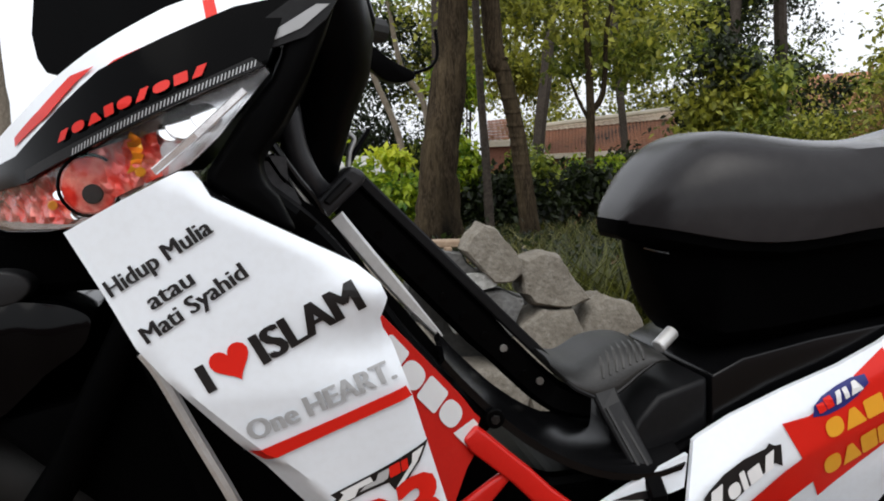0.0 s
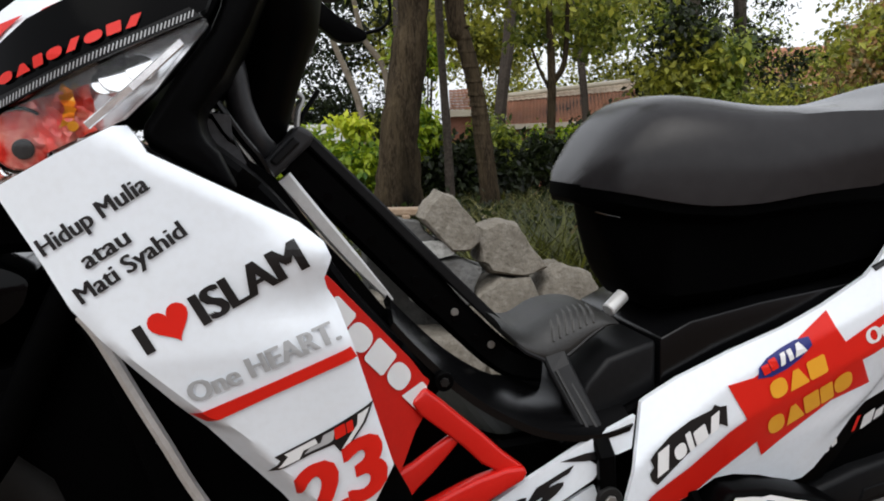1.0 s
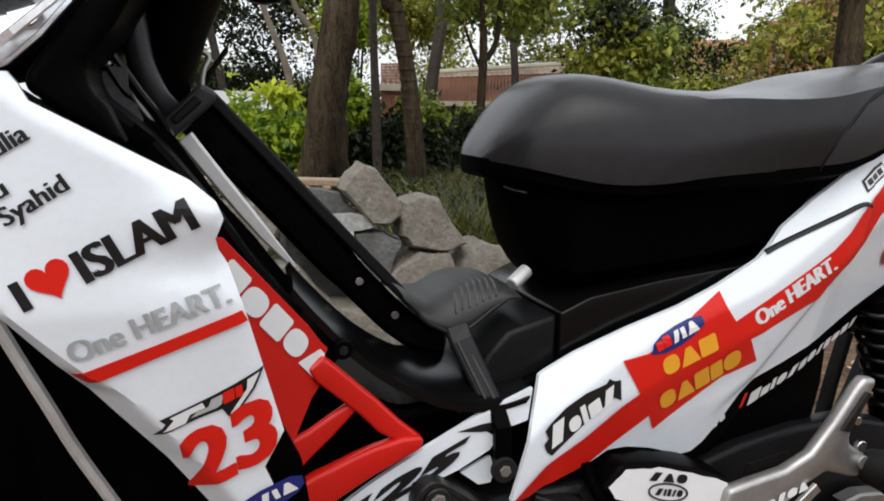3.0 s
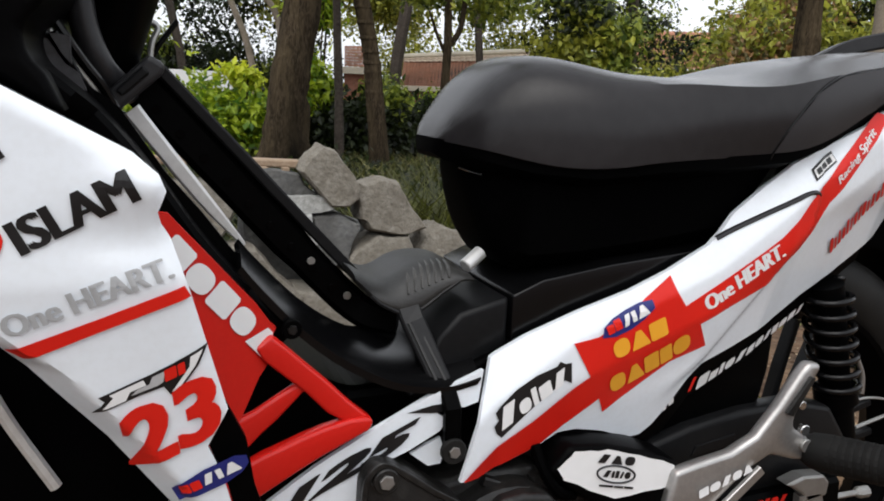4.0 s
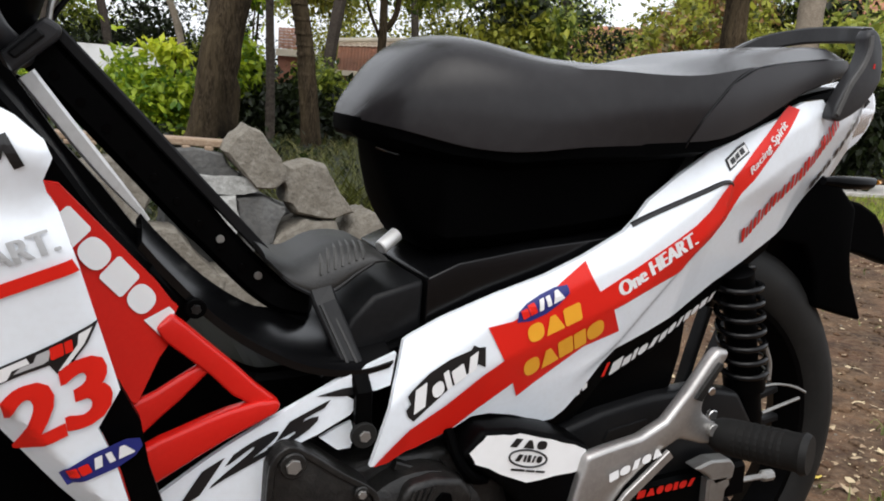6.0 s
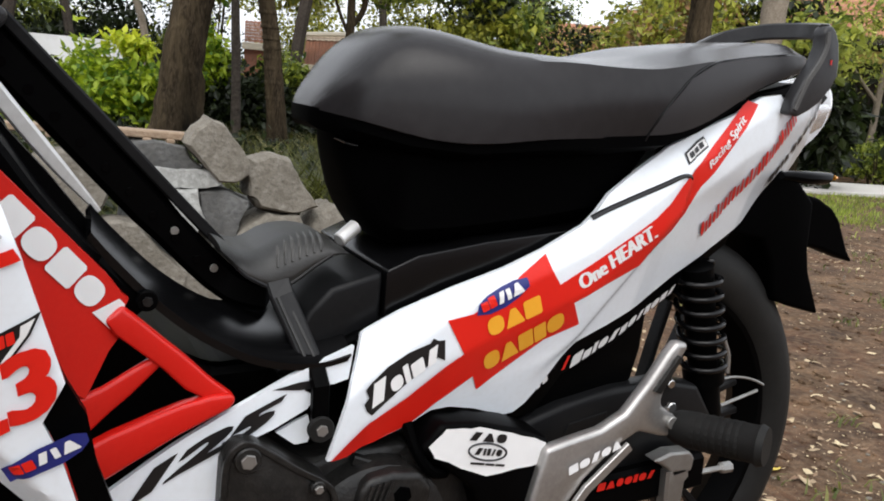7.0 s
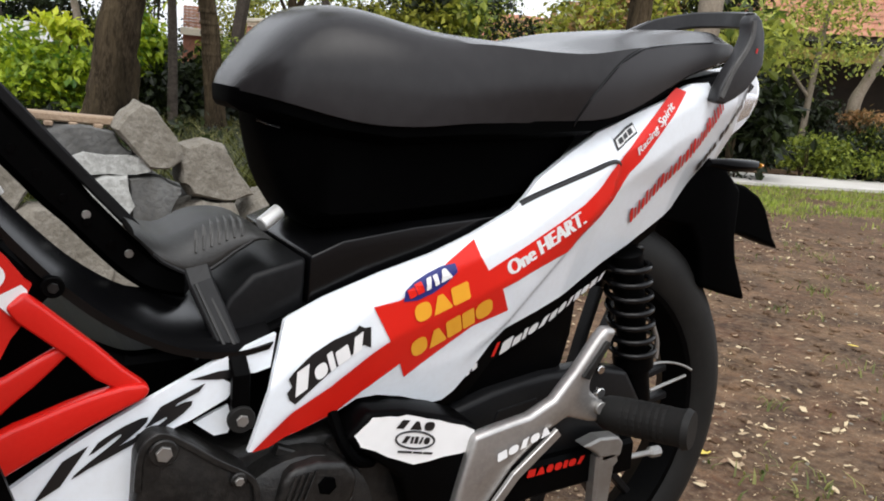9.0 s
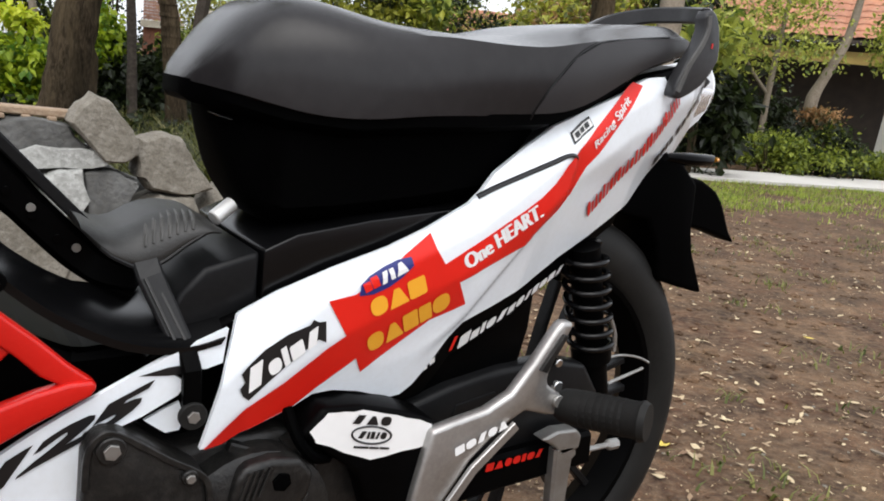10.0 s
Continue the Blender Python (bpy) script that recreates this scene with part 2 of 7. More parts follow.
def bent(bm, depth, off, step):
    """Cuts a flat mesh in x and z along a grid and lays it on y = depth(x, z) - off."""
    for co, no in ((0, (1, 0, 0)), (2, (0, 0, 1))):
        lo, hi = min(v.co[co] for v in bm.verts), max(v.co[co] for v in bm.verts)
        k = math.ceil(lo / step) * step
        while k < hi - 1e-4:
            at = [0, 0, 0]
            at[co] = k
            bmesh.ops.bisect_plane(bm, geom=bm.verts[:] + bm.edges[:] + bm.faces[:], plane_co=at, plane_no=no)
            k += step
    for v in bm.verts:
        v.co.y = depth(v.co.x, v.co.z) - off


def inside(x, z, outline):
    hit = False
    for (a, b), (c, d) in zip(outline, outline[1:] + outline[:1]):
        if (b > z) != (d > z) and x < (c - a) * (z - b) / (d - b) + a:
            hit = not hit
    return hit


def sheet(outline, step):
    """A flat mesh in x and z that fills an outline with small triangles on a grid."""
    rim = []
    for a, b in zip(outline, outline[1:] + outline[:1]):
        a, b = Vector(a), Vector(b)
        n = max(1, math.ceil((b - a).length / step))
        rim += [a.lerp(b, k / n) for k in range(n)]
    near = {(round(p.x / step), round(p.y / step)) for p in rim}
    lo = [min(p[i] for p in rim) for i in (0, 1)]
    hi = [max(p[i] for p in rim) for i in (0, 1)]
    dots = list(rim)
    for i in range(math.floor(lo[0] / step), math.ceil(hi[0] / step) + 1):
        for j in range(math.floor(lo[1] / step), math.ceil(hi[1] / step) + 1):
            if (i, j) not in near and inside(i * step, j * step, outline):
                dots.append(Vector((i * step, j * step)))
    count = len(rim)
    flat_dots, _, faces, *_ = delaunay_2d_cdt(dots, [], [list(range(count))], 1, 1e-6)
    bm = bmesh.new()
    made = [bm.verts.new((p.x, 0, p.y)) for p in flat_dots]
    for f in faces:
        bm.faces.new([made[k] for k in f])
    return bm


def slab(outline, depth, off=0.0, thick=0.004, step=0.02):
    """A thin panel: an outline in x and z, bent to y = depth(x, z) - off, with a thickness towards the bike's middle."""
    bm = sheet(list(outline), step)
    for v in bm.verts:
        v.co.y = depth(v.co.x, v.co.z) - off
    if thick:
        got = bmesh.ops.extrude_face_region(bm, geom=bm.faces[:])
        for v in got["geom"]:
            if isinstance(v, bmesh.types.BMVert):
                v.co.y += thick
    return bm


def mirrored(bm):
    """The same on the other side of the bike."""
    for v in bm.verts:
        v.co.y = -v.co.y
    return bm


def smooth_line(points, n=6, closed=False):
    """Catmull-Rom points through the given ones."""
    pts = [Vector(p) for p in points]
    out = []
    count = len(pts)
    for i in range(count if closed else count - 1):
        get = (lambda k: pts[k % count]) if closed else (lambda k: pts[max(0, min(count - 1, k))])
        p0, p1, p2, p3 = get(i - 1), get(i), get(i + 1), get(i + 2)
        for j in range(n):
            t = j / n
            out.append(0.5 * ((2 * p1) + (p2 - p0) * t + (2 * p0 - 5 * p1 + 4 * p2 - p3) * t * t + (3 * p1 - p0 - 3 * p2 + p3) * t ** 3))
    if not closed:
        out.append(pts[-1])
    return out


def rounded(outline, n=4):
    return [(p.x, p.y) for p in smooth_line([(a, b, 0) for a, b in outline], n, True)]


def tube(points, radius, sides=10, bm=None, caps=True):
    """A round bar along a line; radius: one number, or one for each point."""
    bm = bm or bmesh.new()
    pts = [Vector(p) for p in points]
    rad = radius if isinstance(radius, (list, tuple)) else [radius] * len(pts)
    rings, side = [], None
    for i, p in enumerate(pts):
        way = (pts[min(i + 1, len(pts) - 1)] - pts[max(i - 1, 0)]).normalized()
        if side is None:
            side = way.orthogonal().normalized()
        side = (side - way * side.dot(way)).normalized()
        up = way.cross(side)
        rings.append([bm.verts.new(p + rad[i] * (math.cos(a) * side + math.sin(a) * up)) for a in np.linspace(0, 2 * math.pi, sides, endpoint=False)])
    for a, b in zip(rings, rings[1:]):
        for k in range(sides):
            bm.faces.new((a[k], a[(k + 1) % sides], b[(k + 1) % sides], b[k]))
    if caps:
        bm.faces.new(rings[0][::-1])
        bm.faces.new(rings[-1])
    return bm


def band(points, width, height, bm=None, across=(0, 1, 0)):
    """A flat bar along a line; width goes along across, height square to it and the line."""
    bm = bm or bmesh.new()
    pts, across = [Vector(p) for p in points], Vector(across)
    wid = width if isinstance(width, (list, tuple)) else [width] * len(pts)
    hei = height if isinstance(height, (list, tuple)) else [height] * len(pts)
    rings = []
    for i, p in enumerate(pts):
        way = (pts[min(i + 1, len(pts) - 1)] - pts[max(i - 1, 0)]).normalized()
        side = (across - way * across.dot(way)).normalized()
        up = way.cross(side)
        w, h = wid[i] / 2, hei[i] / 2
        c = min(w, h) * 0.35
        ring = [(-w, -h + c), (-w + c, -h), (w - c, -h), (w, -h + c), (w, h - c), (w - c, h), (-w + c, h), (-w, h - c)]
        rings.append([bm.verts.new(p + a * side + b * up) for a, b in ring])
    for a, b in zip(rings, rings[1:]):
        for k in range(8):
            bm.faces.new((a[k], a[(k + 1) % 8], b[(k + 1) % 8], b[k]))
    bm.faces.new(rings[0][::-1])
    bm.faces.new(rings[-1])
    return bm


def disc(centre, axis, radius, depth, sides=20, bevel=0.15, bm=None):
    """A short round boss along axis, with a bevelled face."""
    c, a = Vector(centre), Vector(axis).normalized()
    k = min(radius, depth) * bevel
    return tube([c, c + a * 0.02 * depth, c + a * (depth - k), c + a * depth], [radius, radius, radius, radius - k], sides, bm)


def prism(outline, y0, y1, bevel=0.003, segments=2):
    """An outline in x and z drawn out from y0 to y1, with rounded edges."""
    bm = bmesh.new()
    a = [bm.verts.new((x, y0, z)) for x, z in outline]
    b = [bm.verts.new((x, y1, z)) for x, z in outline]
    n = len(outline)
    bm.faces.new(a)
    bm.faces.new(b[::-1])
    for k in range(n):
        bm.faces.new((a[k], b[k], b[(k + 1) % n], a[(k + 1) % n]))
    if bevel:
        bmesh.ops.recalc_face_normals(bm, faces=bm.faces)
        edges = [e for e in bm.edges if e.calc_face_angle(0) > 0.5]
        bmesh.ops.bevel(bm, geom=edges, offset=bevel, segments=segments, affect="EDGES", profile=0.5, clamp_overlap=True)
    return bm


def box(centre, size, bevel=0.0, bm=None, turn=None):
    made = bmesh.new() if bm is None else bm
    got = bmesh.ops.create_cube(made, size=1.0)["verts"]
    for v in got:
        v.co = Vector((v.co.x * size[0], v.co.y * size[1], v.co.z * size[2]))
        if turn:
            v.co = turn @ v.co
        v.co += Vector(centre)
    if bevel and bm is None:
        bmesh.ops.bevel(made, geom=made.edges[:], offset=bevel, segments=2, affect="EDGES", profile=0.5, clamp_overlap=True)
    return made


def loft(sections, closed_ends=True, bm=None):
    """Skins rings of points that have the same count."""
    bm = bm or bmesh.new()
    rings = [[bm.verts.new(p) for p in s] for s in sections]
    n = len(rings[0])
    for a, b in zip(rings, rings[1:]):
        for k in range(n):
            bm.faces.new((a[k], a[(k + 1) % n], b[(k + 1) % n], b[k]))
    if closed_ends:
        bm.faces.new(rings[0][::-1])
        bm.faces.new(rings[-1])
    return bm


def lettering(words, start, end, height, depth, off=0.0016, bold=0.0, shear=0.0, slant=0.0, fat=0.0):
    """Words set along the line from start to end (x, z) on the surface y = depth(x, z)."""
    data = bpy.data.curves.new("letters", "FONT")
    data.body, data.size, data.offset, data.shear = words, 1.0, bold, shear
    data.resolution_u = 3
    ob = bpy.data.objects.new("letters", data)
    scene.collection.objects.link(ob)
    bpy.context.view_layer.update()
    me = bpy.data.meshes.new_from_object(ob.evaluated_get(bpy.context.evaluated_depsgraph_get()))
    bpy.data.objects.remove(ob)
    bm = bmesh.new()
    bm.from_mesh(me)
    bpy.data.meshes.remove(me)
    xs = [v.co.x for v in bm.verts]
    ys = [v.co.y for v in bm.verts]
    x0, x1, cap = min(xs), max(xs), 0.70
    a, b = Vector(start), Vector(end)
    way = b - a
    up = (Vector((-way.y, way.x)).normalized() + way.normalized() * slant) * height / cap
    for v in bm.verts:
        p = a + way * ((v.co.x - x0) / (x1 - x0)) + up * v.co.y
        v.co = (p.x, 0, p.y)
    if fat:
        # more sets of strokes, shifted along the line, thicken the letters
        flat_set = bm.copy()
        bent(bm, depth, off, 0.005)
        for k in (1, 2):
            more = flat_set.copy()
            shift = way.normalized() * fat * height * k / 2
            for v in more.verts:
                v.co += Vector((shift.x, 0, shift.y))
            bent(more, depth, off + 0.0003 * k, 0.005)
            spare = bpy.data.meshes.new("spare")
            more.to_mesh(spare)
            more.free()
            bm.from_mesh(spare)
            bpy.data.meshes.remove(spare)
        flat_set.free()
        return bm
    bent(bm, depth, off, 0.005)
    return bm


def letter_row(start, end, height, depth, forms, gap, lean, off, mat, parent, heights=None, title="letter_block"):
    """A row of plain shapes in place of a brand's letters, each a piece of its own. forms: a width, or a shape's name and a width."""
    forms = [f if isinstance(f, tuple) else ("slab", f) for f in forms]
    a, b = Vector(start), Vector(end)
    way = b - a
    unit = way.length / (sum(w for _, w in forms) + gap * (len(forms) - 1))
    way.normalize()
    up = Vector((-way.y, way.x))
    at = 0.0
    for k, (shape, w) in enumerate(forms):
        h = height * (heights[k] if heights else 1.0) * (1.0, 0.96, 1.02, 0.98)[k % 4]
        W = w * unit
        r = min(W, h) * 0.09
        arc = [(math.cos(q), math.sin(q)) for q in np.linspace(0, 2 * math.pi, 20, endpoint=False)]
        if shape == "wedge":
            ring = [(0, 0), (W * 0.98, 0), (W, r), (W * 0.68, h - r), (W * 0.62, h), (W * 0.36, h), (W * 0.32, h - r)]
        elif shape == "round":
            ring = [(W / 2 + W / 2 * abs(c) ** 0.8 * (1 if c > 0 else -1), h / 2 + h / 2 * abs(s) ** 0.8 * (1 if s > 0 else -1)) for c, s in arc]
        elif shape == "slash":
            ring = [(0, 0), (W * 0.62, 0), (W, h * 0.98), (W * 0.95, h), (W * 0.38, h)]
        else:
            ring = [(r, 0), (W - r, 0), (W, r), (W, h - r), (W - r, h), (r, h), (0, h - r), (0, r)]

        def set_on(u, v):
            p = a + way * (at + u + lean * v) + up * v
            return bm.verts.new((p.x, 0, p.y))
        bm = bmesh.new()
        bm.faces.new([set_on(u, v) for u, v in ring])
        bent(bm, depth, off, 0.005)
        part(title, bm, mat, parent)
        at += (w + gap) * unit


def decal(name, outline, depth, mat, parent, off=0.0012, label="", step=0.005):
    return part(name, slab(outline, depth, off, 0.0, step), mat, parent, label, smooth=True)

# ---- the motorcycle: x runs from its front to its tail, the rear axle stands over the origin ----
bike = tagged(new("motorcycle"), "white, red and black motorcycle with racing stickers parked on earth", "motorcycle")


def cover_y(x, z):
    """The left side cover's surface."""
    w = lerp(((-0.52, 0.164), (-0.50, 0.157), (-0.457, 0.138), (-0.37, 0.131), (-0.2, 0.133), (-0.1, 0.131), (0.0, 0.112), (0.1, 0.092), (0.2, 0.058), (0.25, 0.03)), x)
    ridge = lerp(((-0.5, 0.45), (-0.37, 0.53), (-0.2, 0.60), (-0.07, 0.69), (0.05, 0.755), (0.2, 0.81)), x)
    d = z - ridge
    # the tail half lies a step lower behind a curved edge
    crease = lerp(((-0.50, 0.36), (-0.25, 0.455), (-0.209, 0.489), (-0.1855, 0.5096), (-0.1395, 0.570), (-0.102, 0.619), (-0.075, 0.646), (-0.066, 0.668), (-0.062, 0.700), (-0.056, 0.735), (-0.04, 0.80)), x)
    step_in = 0.0065 * smooth_cut((crease + 0.006 - z) / 0.014) * smooth_cut((x + 0.26) / 0.08) * (1 - smooth_cut((z - 0.66) / 0.05) * 0.75)
    return -(w - step_in - 0.45 * max(0.0, d - 0.015) - 0.30 * max(0.0, -d - 0.03))


def shield_y(x, z):
    """The left leg shield's surface, whose front edge folds in."""
    w = 0.283 - 0.17 * max(0.0, 0.66 - z) - 2.0 * max(0.0, -0.87 - x) ** 2
    edge = lerp(((0.40, -0.716), (0.477, -0.777), (0.496, -0.790), (0.539, -0.819), (0.577, -0.850), (0.62, -0.884), (0.676, -0.934)), z)
    wide = lerp(((0.40, 0.026), (0.50, 0.025), (0.60, 0.024), (0.622, 0.012), (0.70, 0.008)), z)
    fold = 0.85 * max(0.0, wide - (x - edge)) * smooth_cut((0.70 - z) / 0.05)
    # rounded rims along the upper and the rear edge, and a swelling at their corner
    top = lerp(((-0.992, 0.776), (-0.912, 0.8145), (-0.892, 0.799), (-0.798, 0.747), (-0.778, 0.728), (-0.74, 0.70)), x)
    back = lerp(((0.53, -0.751), (0.561, -0.737), (0.60, -0.748), (0.653, -0.763), (0.70, -0.781), (0.722, -0.7775), (0.75, -0.76)), z)
    rim = 34 * max(0.0, 0.013 - (top - z)) ** 2 * smooth_cut((x + 0.93) / 0.03) + 30 * max(0.0, 0.010 - (back - x)) ** 2 * smooth_cut((z - 0.55) / 0.03)
    swell = 0.007 * math.exp(-((x + 0.792) / 0.026) ** 2 - ((z - 0.727) / 0.017) ** 2)
    hollow = 0.004 * math.exp(-((x + 0.80) / 0.05) ** 2 - ((z - 0.690) / 0.016) ** 2)
    return -(w - fold - rim + swell - hollow)


def smooth_cut(t):
    t = min(1.0, max(0.0, t))
    return t * t * (3 - 2 * t)


def flat(y):
    return lambda x, z: y


# body panels
COVER = [(-0.505, 0.4195), (-0.463, 0.532), (-0.422, 0.552), (-0.363, 0.575), (-0.305, 0.595), (-0.259, 0.615), (-0.207, 0.642), (-0.192, 0.655), (-0.173, 0.676), (-0.132, 0.706), (-0.093, 0.732),
         (-0.044, 0.752), (0.0, 0.768), (0.025, 0.777), (0.047, 0.790), (0.071, 0.799), (0.106, 0.804), (0.122, 0.786), (0.163, 0.796), (0.205, 0.815), (0.259, 0.834), (0.272, 0.800), (0.271, 0.768), (0.263, 0.751), (0.235, 0.722), (0.207, 0.695),
         (0.163, 0.662), (0.116, 0.632), (0.075, 0.609), (0.036, 0.589), (-0.022, 0.567), (-0.083, 0.536), (-0.138, 0.514), (-0.185, 0.498), (-0.202, 0.482), (-0.223, 0.447), (-0.240, 0.425), (-0.255, 0.4145), (-0.270, 0.4135),
         (-0.317, 0.431), (-0.351, 0.439), (-0.376, 0.439), (-0.400, 0.428), (-0.446, 0.4165), (-0.479, 0.4125)]
cover = part("side_cover", slab(COVER, cover_y, 0, 0.006, 0.005), WHITE, bike, "white side cover with red star sticker", smooth=True)
part("side_cover", mirrored(slab(COVER, cover_y, 0, 0.006, 0.03)), WHITE, bike, smooth=True)
STAR = [(-0.374, 0.544), (-0.345, 0.5495), (-0.318, 0.565), (-0.29, 0.588), (-0.258, 0.611), (-0.252, 0.594), (-0.240, 0.578), (-0.184, 0.610), (-0.140, 0.636), (-0.117, 0.651), (-0.094, 0.672), (-0.080, 0.6885), (-0.0689, 0.6990), (-0.0535, 0.7125), (-0.0289, 0.7349), (0.0006, 0.7595), (0.0303, 0.7853), (0.042, 0.7930),
        (0.0590, 0.7895), (0.0280, 0.7565), (0.0018, 0.7285), (-0.0205, 0.7045), (-0.041, 0.687), (-0.050, 0.672), (-0.056, 0.655), (-0.072, 0.634), (-0.095, 0.617), (-0.126, 0.594), (-0.176, 0.574), (-0.217, 0.556), (-0.198, 0.527), (-0.245, 0.512), (-0.277, 0.490), (-0.302, 0.472), (-0.321, 0.457), (-0.331, 0.476),
        (-0.365, 0.452), (-0.402, 0.429), (-0.446, 0.4175), (-0.480, 0.4135), (-0.5015, 0.4185), (-0.481, 0.4305), (-0.415, 0.464), (-0.351, 0.506)]
decal("star_sticker", STAR, cover_y, RED_STICKER, cover, label="red star and stripe sticker")
SLOT = smooth_line([(-0.1975, 0, 0.6495), (-0.1746, 0, 0.6607), (-0.1182, 0, 0.6850), (-0.0840, 0, 0.6990), (-0.0690, 0, 0.7005), (-0.0625, 0, 0.6965)], 4)
part("ridge_stripe", tube([(p.x, cover_y(p.x, p.z) - 0.0006, p.z) for p in SLOT], [lerp(((-0.1975, 0.0034), (-0.16, 0.0032), (-0.10, 0.0032), (-0.07, 0.0026), (-0.062, 0.0010)), p.x) for p in SLOT], 8), INK, cover, "black slot beside the seat", smooth=True)
badge = decal("name_badge", [(-0.4604, 0.4579), (-0.4643, 0.4665), (-0.4585, 0.4715), (-0.4634, 0.4809), (-0.4398, 0.5018), (-0.4169, 0.5143), (-0.393, 0.5216), (-0.3897, 0.5266), (-0.3831, 0.5235), (-0.3755, 0.5238), (-0.3734, 0.5013), (-0.3822, 0.5055), (-0.4203, 0.479), (-0.4538, 0.4523)], cover_y, INK, cover, 0.0014, "black badge with white name")
letter_row((-0.4545, 0.4600), (-0.3790, 0.5045), 0.0165, cover_y, (("slash", 1.25), ("round", 0.8), ("slab", 0.36), ("slab", 0.85), ("slash", 0.95)), 0.13, 0.2, 0.0024, WHITE_STICKER, cover, (1.35, 0.95, 1.15, 0.95, 1.0))
tag = decal("blue_tag", [(-0.341, 0.548), (-0.340, 0.559), (-0.330, 0.568), (-0.314, 0.577), (-0.298, 0.584), (-0.283, 0.587), (-0.280, 0.578), (-0.292, 0.566), (-0.307, 0.556), (-0.325, 0.549)], cover_y, BLUE_STICKER, cover, 0.0020, "blue tag")
letter_row((-0.3345, 0.5510), (-0.3180, 0.5585), 0.0125, cover_y, (("slab", 1), ("slab", 1)), 0.10, 0.0, 0.0034, RED_STICKER, cover, (0.8, 1.0))
letter_row((-0.316, 0.5590), (-0.2865, 0.5730), 0.0120, cover_y, (("slash", 0.7), ("slab", 0.42), ("wedge", 1.1)), 0.14, 0.1, 0.0034, WHITE_STICKER, cover)
letter_row((-0.3231, 0.5232), (-0.2597, 0.5486), 0.0205, cover_y, (("round", 0.95), ("wedge", 1.1), ("slab", 1.05)), 0.07, 0.05, 0.0026, YELLOW_STICKER, cover)
letter_row((-0.3172, 0.4805), (-0.2215, 0.5275), 0.0225, cover_y, (("round", 1), ("wedge", 1.1), ("slab", 0.95), ("slab", 0.8), ("round", 1.15)), 0.07, 0.05, 0.0026, YELLOW_STICKER, cover)
part("slogan", lettering("One HEART.", (-0.211, 0.5705), (-0.113, 0.6295), 0.0180, cover_y, 0.0020, 0.0, fat=0.15), WHITE_STICKER, cover, "white slogan on the red stripe")
part("slogan", lettering("Racing Spirit", (-0.0322, 0.7090), (0.0312, 0.7690), 0.0095, cover_y, 0.0034, 0.0, 0.2, fat=0.09), WHITE_STICKER, cover)
TAIL_WORD = [("round", 0.55), ("slab", 0.30), ("wedge", 0.5), ("round", 0.5), ("slab", 0.34), ("slash", 0.42), ("round", 0.5), ("slab", 0.3)]
for a, b, n in (((0.0085, 0.6165), (0.0530, 0.6600), 8), ((0.0550, 0.6620), (0.0985, 0.7065), 8), ((0.1005, 0.7090), (0.1240, 0.7345), 5), ((0.1260, 0.7370), (0.1560, 0.7725), 6)):
    letter_row(a, b, 0.0205, cover_y, TAIL_WORD[:n], 0.16, 0.2, 0.0020, GREY_STICKER, cover, (1.22, 0.95, 1.12, 0.95, 1.18, 0.98, 1.0, 1.2))
    letter_row((a[0] - 0.0012, a[1] + 0.0014), (b[0] - 0.0012, b[1] + 0.0014), 0.0195, cover_y, TAIL_WORD[:n], 0.22, 0.2, 0.0030, RED_STICKER, cover, (1.22, 0.95, 1.12, 0.95, 1.18, 0.98, 1.0, 1.2))
letter_row((0.1475, 0.6850), (0.1830, 0.7215), 0.0125, cover_y, (("slab", 0.8), ("round", 0.8), ("slab", 0.4), ("wedge", 0.9)), 0.18, 0.2, 0.0016, INK, cover)
letter_row((0.1880, 0.7270), (0.2600, 0.8080), 0.0130, cover_y, (("slab", 0.6), ("wedge", 0.9), ("round", 0.8), ("slab", 0.4), ("slash", 0.9), ("round", 0.8), ("wedge", 0.9)), 0.18, 0.2, 0.0016, INK, cover)
emblem = decal("emblem", [(-0.074, 0.726), (-0.070, 0.713), (-0.052, 0.724), (-0.034, 0.735), (-0.040, 0.747), (-0.057, 0.738)], cover_y, INK, cover, 0.0012)
decal("emblem_field", [(-0.0715, 0.7255), (-0.069, 0.7165), (-0.052, 0.727), (-0.0365, 0.7365), (-0.0405, 0.744), (-0.057, 0.7355)], cover_y, WHITE_STICKER, cover, 0.0022)
letter_row((-0.0665, 0.7205), (-0.0425, 0.7355), 0.006, cover_y, (1, 1, 1), 0.3, 0.1, 0.0032, INK, cover)
EDGE = [(0.10, 0.630), (0.036, 0.597), (-0.022, 0.575), (-0.083, 0.544), (-0.138, 0.522), (-0.185, 0.506), (-0.202, 0.490), (-0.223, 0.455), (-0.240, 0.433), (-0.265, 0.422), (-0.285, 0.410), (-0.251, 0.402), (-0.216, 0.405), (-0.186, 0.452), (-0.108, 0.480), (-0.073, 0.498), (-0.009, 0.543), (0.051, 0.572), (0.10, 0.60)]
trim_y = lambda x, z: cover_y(x, z) + 0.004
under = part("lower_trim", slab(EDGE, trim_y, 0, 0.03, 0.03), BLACK, bike, "black trim under the side cover", smooth=True)
letter_row((-0.1765, 0.4585), (0.000, 0.5405), 0.0125, trim_y, [("slab", 0.9), ("slab", 0.7), ("slab", 0.35), ("round", 0.8), ("slash", 0.8), ("slab", 0.7), ("round", 0.8), ("slash", 0.6), ("slab", 0.6), ("round", 0.8), ("slab", 0.7), ("slash", 0.7)], 0.13, 0.45, 0.002, WHITE_STICKER, under, (1.35, 0.95, 1.1, 1.0, 1.0, 0.95, 0.95, 0.9, 0.9, 0.85, 0.8, 0.8))
